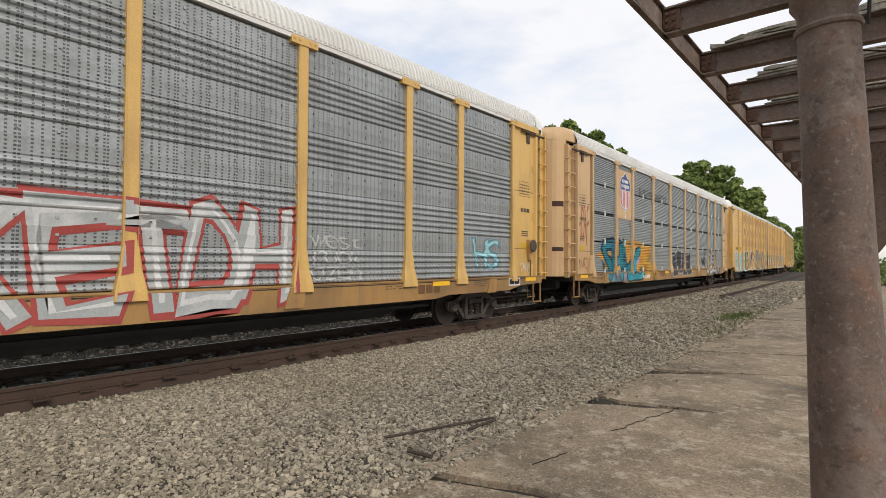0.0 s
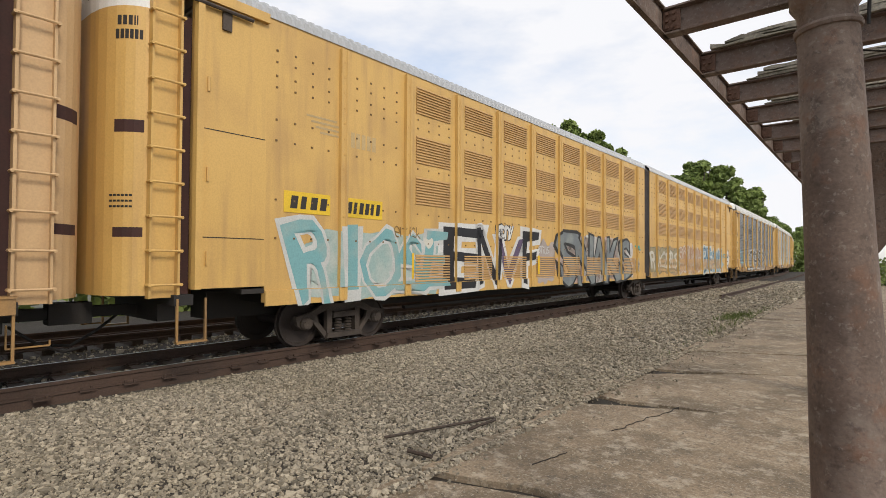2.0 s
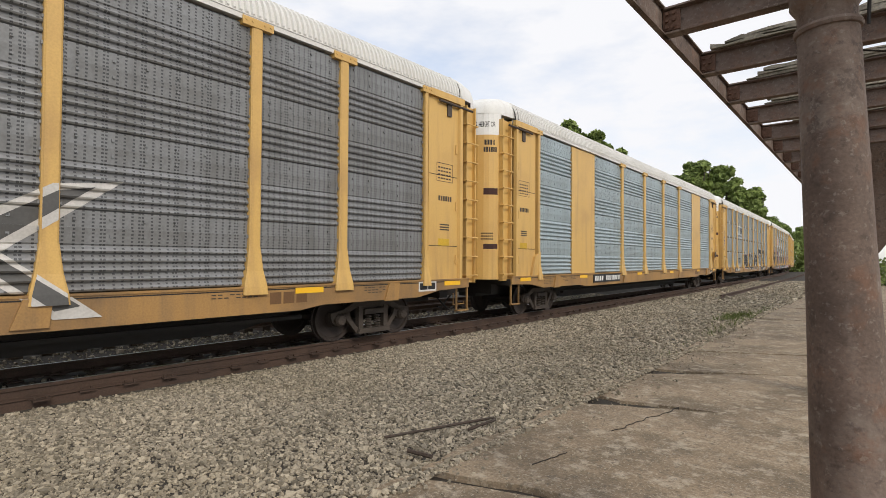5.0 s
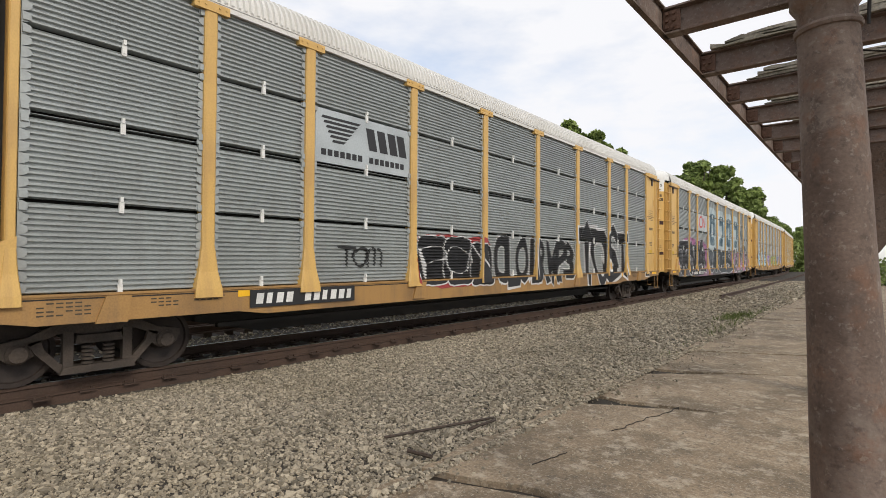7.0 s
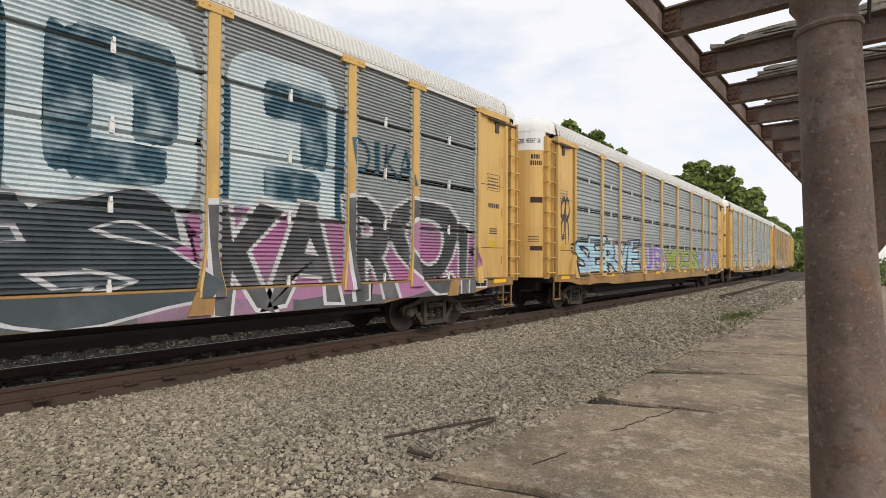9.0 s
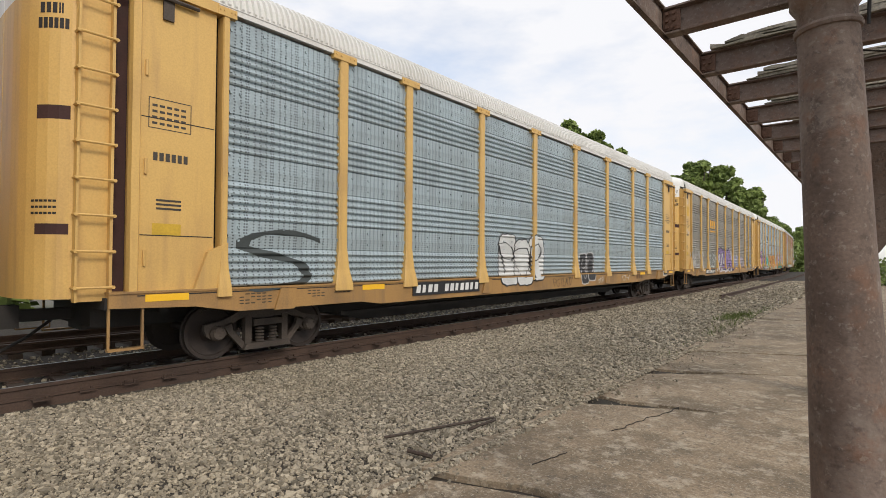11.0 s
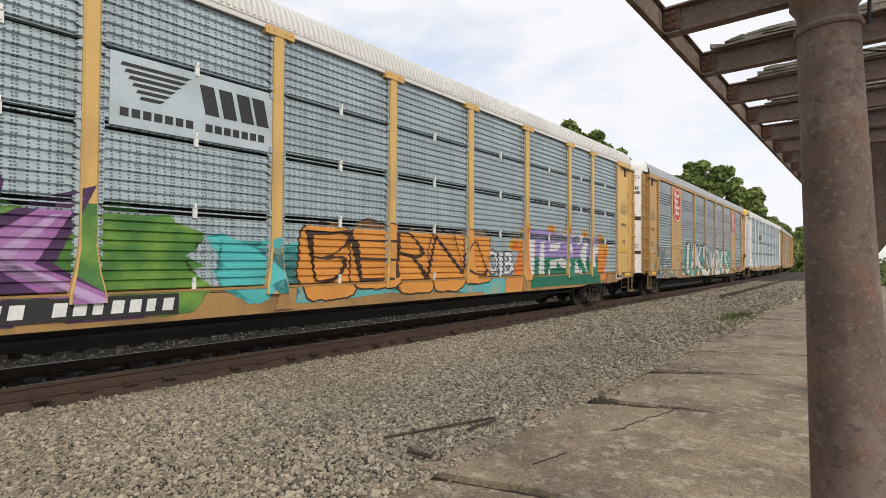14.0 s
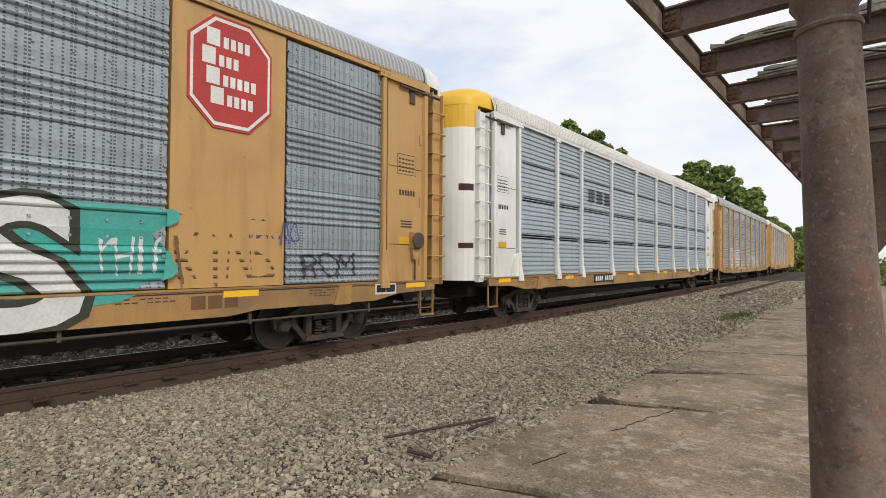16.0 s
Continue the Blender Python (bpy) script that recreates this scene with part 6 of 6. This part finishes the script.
    for text, box4, seed in (("K", (4.25, 5.3, 0.95, 2.5), 64), ("A", (5.15, 6.8, 0.95, 2.55), 65), ("R", (7.0, 8.2, 0.95, 2.85), 66), ("Q", (8.3, 10.2, 0.95, 2.9), 67), ("I", (10.25, 10.85, 0.95, 2.4), 68)):
        tag(car, "fine", text, box4, (0.075, 0.078, 0.082), (0.62, 0.62, 0.62), "dark grey graffiti letters with white outline", (0.17, 0.17, 0.18), 0.17, seed, None, 0, 0.8, None, 0.1, 0.035)
    girder_scrawl(car, "hope", (3.55, 4.1, 0.93, 1.12), (0.6, 0.56, 0.6), 9)
    board(car, (-8.1, -5.5, 0.88, 1.14), (0.02, 0.02, 0.022), WHITE, 11, 4)
    tag(car, "fine", "DIKA", (7.0, 8.7, 3.4, 4.1), (0.05, 0.12, 0.16), None, "dark blue stencilled scrawl", None, 0.0, 65)

    car = autorack("yellow car carrier with grey sheets and colourful low graffiti", 10.37, "grey", "wide")
    common_marks(car)
    scrawl(car, "8R", (-12.2, -11.5, 2.3, 3.9), (0.05, 0.04, 0.04), 31)
    tag(car, "wide", "SERVE", (-11.1, -4.6, 1.3, 2.4), (0.4, 0.62, 0.68), (0.02, 0.03, 0.05), "pale blue graffiti letters with dark outline", (0.3, 0.3, 0.55), 0.13, 71, (0.6, 0.58, 0.58), 0.15)
    tag(car, "wide", "JB", (-4.0, -0.9, 1.3, 2.3), (0.3, 0.2, 0.5), (0.6, 0.6, 0.62), "purple graffiti letters", None, 0.10, 72)
    tag(car, "wide", "MOQS", (-0.6, 5.6, 1.3, 2.3), (0.34, 0.42, 0.12), (0.1, 0.15, 0.05), "green and yellow graffiti letters", (0.5, 0.48, 0.1), 0.1, 73)
    tag(car, "wide", "RUAN", (5.9, 10.9, 1.3, 2.3), (0.2, 0.25, 0.5), (0.5, 0.5, 0.6), "blue graffiti letters", (0.3, 0.3, 0.4), 0.1, 74)

    car = autorack("ochre car carrier with bluish perforated sheets", 11.754, "perf_blue", "ribs", "yellow")
    common_marks(car)
    bubble(car, "ribs", "POP", (-3.33, -0.77, 0.95, 2.45), (0.62, 0.63, 0.62), BLACK, "white swollen graffiti letters with black outline", 3)
    bubble(car, "ribs", "80", (1.75, 2.95, 0.86, 1.98), (0.035, 0.035, 0.037), (0.6, 0.6, 0.6), "small black swollen graffiti letters with white outline", 6)
    girder_scrawl(car, "PGTEKO", (-0.3, 1.0, 0.86, 1.12), (0.05, 0.03, 0.02), 3)
    girder_scrawl(car, "dtw", (3.2, 3.7, 0.86, 1.1), (0.6, 0.58, 0.52), 4)
    girder_scrawl(car, "OH", (5.6, 6.3, 0.88, 1.1), (0.6, 0.58, 0.52), 5)
    tag(car, "ribs", "S", (-11.0, -9.2, 1.2, 2.2), (0.05, 0.06, 0.06), None, "dark curved scrawl", None, -0.02, 83)
    board(car, (-6.85, -4.35, 0.9, 1.19), BLACK, WHITE, 12, 4)

    car = autorack("yellow car carrier with grimy brown sheets and purple graffiti", 13.124, "perf_dark", "ribs", tail=0.55)
    common_marks(car, 0.55)
    scrawl(car, "Yah", (-12.3, -11.6, 4.85, 5.2), (0.6, 0.58, 0.55), 33)
    scrawl(car, "ense", (-12.3, -11.5, 3.2, 3.45), (0.6, 0.58, 0.55), 34)
    tag(car, "ribs", "SMCYS", (-11.2, -8.0, 1.25, 2.2), (0.28, 0.26, 0.24), (0.6, 0.59, 0.56), "white graffiti outline letters", None, 0.055, 91)
    tag(car, "ribs", "GUS", (-6.55, -4.9, 1.27, 2.12), (0.3, 0.32, 0.3), (0.06, 0.06, 0.06), "grey rounded graffiti letters", (0.48, 0.5, 0.48), 0.13, 92, (0.13, 0.13, 0.12), 0.03, 1.0, (0.6, 0.62, 0.6))
    spray(car, "ribs", blob(-4.4, 1.3, 0.9, 2.45, 13, 0.2), paint(0.55, 0.53, 0.55), 0, "pale sprayed patch")
    tag(car, "ribs", "OZMR", (-4.0, 1.0, 1.2, 2.55), (0.21, 0.14, 0.33), (0.03, 0.02, 0.05), "purple graffiti letters with dark outline", (0.36, 0.28, 0.46), 0.12, 93, None, 0, 1.2)
    tag(car, "ribs", "SHO", (1.7, 3.7, 1.3, 2.1), (0.25, 0.26, 0.45), (0.5, 0.5, 0.52), "blue and white graffiti letters", None, 0.10, 94)
    tag(car, "ribs", "IDL", (4.6, 6.9, 1.3, 2.0), (0.4, 0.36, 0.42), (0.2, 0.17, 0.2), "pale graffiti letters", None, 0.10, 95)
    tag(car, "ribs", "GMSO", (7.0, 10.4, 1.05, 2.0), (0.13, 0.14, 0.13), (0.38, 0.4, 0.38), "dark and white graffiti letters", None, 0.09, 96)
    gold = (0.72, 0.36, 0.02)
    for k in range(3):
        y = -6.28 + 0.55 * k
        flat(car, rects([(y - 0.03, y + 0.5, 3.77, 4.36)]), BLACK, 1.527, "logo_shadow")
        flat(car, rects([(y, y + 0.46, 3.8, 4.33)]), gold, 1.531, "logo_block", "plain yellow logo block")
    flat(car, rects([(-6.35, -4.65, 3.55, 3.67)]), gold, 1.531, "logo_bar", "plain yellow bar")
    plate(car, (-12.3, -11.6, 4.2, 4.75), (0.62, 0.36, 0.03), 1.526, "yellow_sign", "yellow sign with dark bars")
    board(car, (-7.9, -5.2, 0.9, 1.19), BLACK, WHITE, 12, 4)

    car = autorack("yellow car carrier with bluish sheets and bright graffiti", 14.454, "perf_blue", "wide")
    common_marks(car)
    railway_panel(car, (-6.71, -4.25, 3.51, 4.52), (0.45, 0.52, 0.56))
    spray(car, "wide", blob(-11.1, -5.2, 0.88, 2.45, 23, 0.2), paint(0.05, 0.16, 0.03, (0.2, 0.36, 0.05)), 0, "green sprayed patch")
    tag(car, "wide", "SHK", (-10.9, -6.7, 0.95, 2.5), (0.30, 0.12, 0.32), (0.06, 0.02, 0.08), "purple graffiti letters with dark outline", (0.42, 0.22, 0.44), 0.12, 101, None, 0, 1.5, (0.45, 0.3, 0.5))
    spray(car, "wide", blob(-5.2, -3.6, 1.0, 2.0, 25, 0.3), paint(0.08, 0.45, 0.45), 0, "turquoise sprayed patch")
    spray(car, "wide", blob(-4.3, 2.5, 0.9, 2.0, 26, 0.2), paint(0.10, 0.36, 0.36, (0.6, 0.3, 0.08)), 0, "turquoise and orange sprayed patch")
    bubble(car, "wide", "BERNO", (-3.7, 2.35, 0.92, 2.5), (0.64, 0.27, 0.05), (0.05, 0.025, 0.015), "orange swollen graffiti letters with dark outline", 12, None, -0.025)
    tag(car, "wide", "OIB", (2.25, 3.42, 1.32, 1.92), (0.62, 0.64, 0.66), BLACK, "black and white small graffiti letters", None, 0.14, 103)
    spray(car, "wide", blob(3.7, 10.2, 0.9, 2.55, 27, 0.14), paint(0.62, 0.2, 0.03, (0.68, 0.42, 0.04)), 0, "orange sprayed patch")
    spray(car, "wide", rects([(4.3, 9.35, 0.88, 1.2)]), paint(0.01, 0.15, 0.09), 1, "dark green sprayed base on the girder")
    piece(car, "wide", [(4.25, 1.26), (4.2, 2.5), (5.2, 2.6), (6.6, 2.42), (7.6, 2.58), (9.45, 2.45), (9.2, 1.26)], (0.62, 0.63, 0.62), None, "white sprayed field", 1, 0.0, None, 1)
    for k in range(5):
        for low in (True, False):
            bm = lettering("TESKG", 4.35, 9.3, 1.22, 2.48, 0.035, 0.0, 0.6, 104, 0.12, k)
            clip(bm, (0, 0, 1.78), (0, 0, 1 if low else -1))
            spray(car, "wide", bm, paint(0.012, 0.17, 0.1) if low else paint(0.3, 0.22, 0.46), 2.2 + 0.12 * k, "green and violet graffiti letter")
    spray(car, "wide", rects([(2.95, 4.28, 0.8, 1.2)]), paint(0.6, 0.24, 0.05, (0.6, 0.33, 0.09)), 1, "orange sprayed base on the girder")
    spray(car, "wide", rects([(1.9, 2.93, 0.8, 1.2)]), paint(0.08, 0.4, 0.42, (0.5, 0.3, 0.08)), 1, "turquoise sprayed base on the girder")
    piece(car, "wide", [(3.5, 1.26), (3.75, 1.9), (4.05, 2.75), (4.2, 2.5), (4.22, 1.26)], (0.6, 0.18, 0.03), None, "orange sprayed patch", 0.6, 0.0, (0.66, 0.36, 0.06), 2)
    flames(car, "wide", ((3.6, 2.0, 0.55), (4.2, 2.45, 0.5), (5.75, 2.5, 0.5), (6.9, 2.45, 0.55), (8.2, 2.45, 0.5), (9.6, 2.3, 0.6), (10.0, 1.9, 0.6)), 3)
    board(car, (-8.5, -5.8, 0.9, 1.19), BLACK, WHITE, 12, 4)

    car = autorack("ochre car carrier with bluish sheets and red octagon plates", 15.818, "perf_slate", "ribs", "brown", "roof_grey", "white", plates=True, doors="white", eave="brown")
    common_marks(car)
    brake_gear(car, 12.1)
    octagon_plate(car, (-8.5, -7.2, 3.74, 5.5))
    octagon_plate(car, (7.12, 8.52, 3.74, 5.52))
    spray(car, "ribs", blob(-6.9, -0.2, 0.88, 2.55, 33, 0.12), paint(0.05, 0.36, 0.31, (0.08, 0.28, 0.26)), 0, "turquoise sprayed patch")
    tag(car, "ribs", "JAKS", (-6.6, -0.6, 0.9, 2.6), (0.62, 0.63, 0.62), (0.03, 0.035, 0.02), "white graffiti letters with black outline on turquoise", (0.52, 0.54, 0.54), 0.22, 111, None, 0, 1.0, None, 0, 0.045)
    spray(car, "ribs", blob(0.0, 7.0, 1.0, 2.5, 35, 0.1), paint(0.05, 0.36, 0.31, (0.08, 0.28, 0.26)), 0, "turquoise sprayed patch")
    tag(car, "ribs", "MENOS", (0.15, 5.75, 0.85, 2.4), (0.62, 0.63, 0.62), (0.03, 0.035, 0.02), "white graffiti letters with black outline on turquoise", None, 0.22, 112, None, 0, 0.35, None, 0, 0.04)
    spray(car, "ribs", blob(-11.65, -9.05, 0.72, 2.35, 37, 0.16), paint(0.10, 0.11, 0.115, (0.17, 0.19, 0.2)), 0, "dark grey sprayed patch")
    tag(car, "ribs", "ABUSE", (-11.6, -9.05, 0.9, 2.5), (0.13, 0.145, 0.15), (0.45, 0.56, 0.56), "dark graffiti letters with pale outline", (0.2, 0.22, 0.23), 0.08, 113, None, 0, 1.3)
    tag(car, "ribs", "AFE", (-8.65, -6.75, 0.85, 2.4), (0.25, 0.15, 0.075), (0.55, 0.5, 0.42), "brown graffiti letters with pale outline", (0.32, 0.19, 0.09), 0.08, 116, None, 0, 1.2)
    tag(car, "ribs", "ok", (-8.5, -7.9, 0.9, 1.1), (0.5, 0.5, 0.46), None, "thin pale scrawl", None, -0.01, 117)
    scrawl(car, "WEX", (-12.1, -11.65, 2.1, 2.35), (0.4, 0.52, 0.52), 41)
    scrawl(car, "WO", (-12.3, -11.7, 1.3, 1.6), (0.3, 0.5, 0.55), 42)
    tag(car, "ribs", "rHlf", (6.0, 6.85, 1.5, 2.0), (0.62, 0.64, 0.63), None, "thin white scrawl on turquoise", None, -0.005, 118)
    tag(car, "ribs", "Sckno", (8.05, 9.15, 1.95, 2.35), (0.09, 0.1, 0.32), None, "thin violet scrawl", None, -0.02, 119)
    pipe = bmesh.new()
    rod(pipe, (1.5, 1.5, 0.66), (1.5, 12.3, 0.68), 0.022, 8)
    for y in (3.0, 5.6, 8.2, 10.8):
        box(pipe, 1.47, 1.53, y - 0.025, y + 0.025, 0.63, 0.88)
    part("brake_pipe", pipe, M["truck"], car, "air pipe hung below the girder")
    tag(car, "ribs", "KINS", (7.0, 8.6, 1.3, 2.1), (0.15, 0.08, 0.03), None, "thin brown scrawl", None, -0.02, 114)
    tag(car, "ribs", "ROM", (9.2, 10.4, 1.35, 1.8), (0.05, 0.05, 0.06), None, "thin dark scrawl", None, -0.01, 115)

    car = autorack("white car carrier with slim posts and grey sheets", 17.19, "blue", "wide", "white", "roof_white", "gold", slim=True, latches=False)
    common_marks(car)
    plain_bars(car, "wide", (-6.4, -4.2, 3.8, 4.4), 3, (0.08, 0.09, 0.1))
    board(car, (-6.0, -3.8, 0.9, 1.19), BLACK, WHITE, 12, 4)
    car = autorack("ochre car carrier with grey sheets and white tags", 18.56, "perf", "ribs", "brown", "roof_grey")
    common_marks(car)
    tag(car, "ribs", "SPIE", (-8.5, -3.5, 1.2, 2.6), (0.5, 0.5, 0.5), (0.6, 0.6, 0.6), "white graffiti letters", None, 0.05, 121)
    tag(car, "ribs", "DWNE", (-1.0, 5.5, 1.2, 2.4), (0.5, 0.5, 0.5), (0.6, 0.6, 0.6), "white graffiti letters", None, 0.05, 122)
    common_marks(autorack("yellow car carrier with bluish sheets", 19.93, "blue", "fine", "yellow"))
    common_marks(autorack("yellow car carrier with grey sheets", 21.30, "grey", "fine", "yellow"))
    common_marks(autorack("tan car carrier with dark sheets", 22.67, "dark", "ribs", "tan"))
    common_marks(autorack("yellow car carrier with pale sheets", 24.04, "perf", "ribs", "yellow"))


SPEED = 20.15
LAG = {11.5: 0.62}


def car_pose(s, pivot):
    ax, ay, _ = on_line(s - pivot)
    bx, by, _ = on_line(s + pivot)
    return pose((ax + bx) / 2, (ay + by) / 2, 0.0, 0, 0, math.degrees(math.atan2(-(bx - ax), by - ay)))


def motions():
    for car, when, pivot in CARS:
        times = [k * 0.5 for k in range(33)]
        walk(car, [(t, car_pose(SPEED * (when - t) + LAG.get(t, 0.0), pivot)) for t in times])
    # wheels roll towards the eye's side of the track, one row a thirtieth of a second
    for wheel, dy in WHEELS:
        walk(wheel, [(k / 30, pose(0, dy, 0.457, math.degrees(SPEED * k / 30 / 0.457))) for k in range(481)])


# ======== trees ========
def tree(x, y, height, spread, seed, base=-0.9):
    rng = np.random.default_rng(seed)
    root = tagged(new("tree"), "broad green deciduous tree in full leaf", "tree", "trees behind the tracks")
    root.location = (x, y, base)
    bm = bmesh.new()
    rod(bm, (0, 0, 0), (0.2, 0, height * 0.45), height * 0.028, 8, height * 0.018)
    limbs = []
    for k in range(11):
        a = rng.uniform(0, math.tau)
        r = spread * rng.uniform(0.3, 0.75)
        tip = Vector((r * math.cos(a), r * math.sin(a), height * rng.uniform(0.5, 0.88)))
        rod(bm, (0.2 * 0.7, 0, height * rng.uniform(0.25, 0.45)), tip, height * 0.012, 5, height * 0.004)
        limbs.append(tip)
    part("trunk", bm, M["bark"], root)
    verts, faces = [], []
    lumps = []
    for _ in range(70):
        d = rng.normal(0, 1, 3)
        d /= np.linalg.norm(d)
        d[2] = abs(d[2]) * 1.3 - 0.3
        q = rng.uniform(0.55, 0.86) * d * np.array((spread, spread, height * 0.42))
        lumps.append((q + np.array((0, 0, height * 0.58)), spread * rng.uniform(0.17, 0.3)))
    for c, r in lumps:
        n = 210
        d = rng.normal(0, 1, (n, 3))
        d /= np.linalg.norm(d, axis=1)[:, None]
        p = c + d * r * rng.uniform(0.55, 1.08, (n, 1)) * np.array((1, 1, 0.75))
        size = height * 0.021
        u = rng.normal(0, 1, (n, 3))
        u /= np.linalg.norm(u, axis=1)[:, None]
        w = np.cross(u, rng.normal(0, 1, (n, 3)))
        w /= np.linalg.norm(w, axis=1)[:, None]
        i0 = len(verts)
        quad = np.stack([p - u * size, p - w * size * 0.7, p + u * size, p + w * size * 0.7], 1).reshape(-1, 3)
        verts.extend(quad.tolist())
        faces.extend([[i0 + 4 * k, i0 + 4 * k + 1, i0 + 4 * k + 2, i0 + 4 * k + 3] for k in range(n)])
    me = bpy.data.meshes.new("crown")
    me.from_pydata(verts, [], faces)
    me.materials.append(M["leaf"])
    put("crown", me, root)
    return root


def trees():
    spots = ((-49.0, 90, 30.5, 4.2, 1), (-44.5, 91, 31.0, 4.6, 2), (-40.0, 92, 28.2, 4.0, 12), (-36.5, 94, 24.0, 3.4, 14), (-31.5, 111, 22.0, 4.6, 3), (-27.5, 112, 23.6, 5.2, 4), (-23.0, 114, 22.6, 4.8, 5), (-19.5, 116, 18.4, 4.2, 6), (-20.5, 150, 14.5, 5, 7), (-20.5, 165, 12.5, 5, 8), (-17.2, 190, 13.5, 5, 9), (-15, 196, 12.5, 5, 10), (-36, 118, 20, 6, 11))
    for x, y, hgt, spr, seed in spots:
        tree(x, y, hgt, spr, seed)


def cables():
    root = tagged(new("cable"), "old dark cable hanging by the canopy column", "cable")
    bm = bmesh.new()
    pts = [Vector((-0.02, 3.22, 2.86)), Vector((-0.015, 3.21, 3.0)), Vector((-0.03, 3.2, 3.1)), Vector((-0.02, 3.25, 3.25)), Vector((-0.03, 3.3, 3.4))]
    for a, b in zip(pts, pts[1:]):
        rod(bm, a, b, 0.009, 6)
    part("riser", bm, M["black"], root)
    bm = bmesh.new()
    last = None
    for k in range(13):
        f = k / 12
        q = Vector((-0.12 + 1.5 * f, 5.3 + 0.2 * f, 3.42 - 0.5 * f * (1 - f)))
        if last is not None:
            rod(bm, last, q, 0.007, 5)
        last = q
    part("loop", bm, M["black"], root)


def beyond():
    """A white building and bushes at the platform's far end."""
    house = tagged(new("building"), "low white building beyond the platform", "building")
    house.location = (1.2, 64, -0.9)
    bm = bmesh.new()
    box(bm, 0, 14, 0, 9, 0, 4.4)
    part("wall", bm, M["white"], house)
    bm = bmesh.new()
    prism(bm, [(-0.4, 4.4), (14.4, 4.4), (7, 6.4)], "y", -0.4, 9.4)
    part("roof", bm, M["roof_grey"], house)
    bm = bmesh.new()
    box(bm, 2, 3.4, -0.05, 0.0, 1.5, 3.0)
    part("window", bm, M["black"], house)
    rng = np.random.default_rng(21)
    for k, (x, y, r) in enumerate(((0.6, 52, 1.6), (3.2, 53, 1.8), (-11.5, 122, 3.0), (-13, 128, 4.0), (-9, 126, 3.4), (6, 55, 2.0), (-24, -6, 3.6), (-26, 2, 4.2), (-24, 9, 3.4), (-27, 16, 4.4), (-25, 24, 3.6), (-28, 33, 4.6), (-27, 43, 4.2), (-30, 54, 5.0), (-30, 66, 4.6))):
        n = 1500
        d = rng.normal(0, 1, (n, 3))
        d /= np.linalg.norm(d, axis=1)[:, None]
        p = d * r * rng.uniform(0.6, 1.05, (n, 1)) + np.array((x, y, r * 0.6 - 0.6))
        p[:, 2] = np.maximum(p[:, 2], -0.5)
        u = rng.normal(0, 1, (n, 3))
        w = np.cross(u, rng.normal(0, 1, (n, 3)))
        u, w = (q / np.linalg.norm(q, axis=1)[:, None] * r * 0.07 for q in (u, w))
        quad = np.stack([p - u, p - w, p + u, p + w], 1).reshape(-1, 3)
        me = bpy.data.meshes.new("bush")
        me.from_pydata(quad.tolist(), [], [[4 * i, 4 * i + 1, 4 * i + 2, 4 * i + 3] for i in range(n)])
        me.materials.append(M["leaf"])
        tagged(new("bush", me), "dense green leafy bush on open ground", "bush", "bushes beyond the platform")


beyond()
cables()
ground()
tracks()
stones()
platform()
litter()
canopy()
for k in range(6):
    column(-0.074, 3.3 + 5.45 * k, k > 0)
trees()
train()
motions()
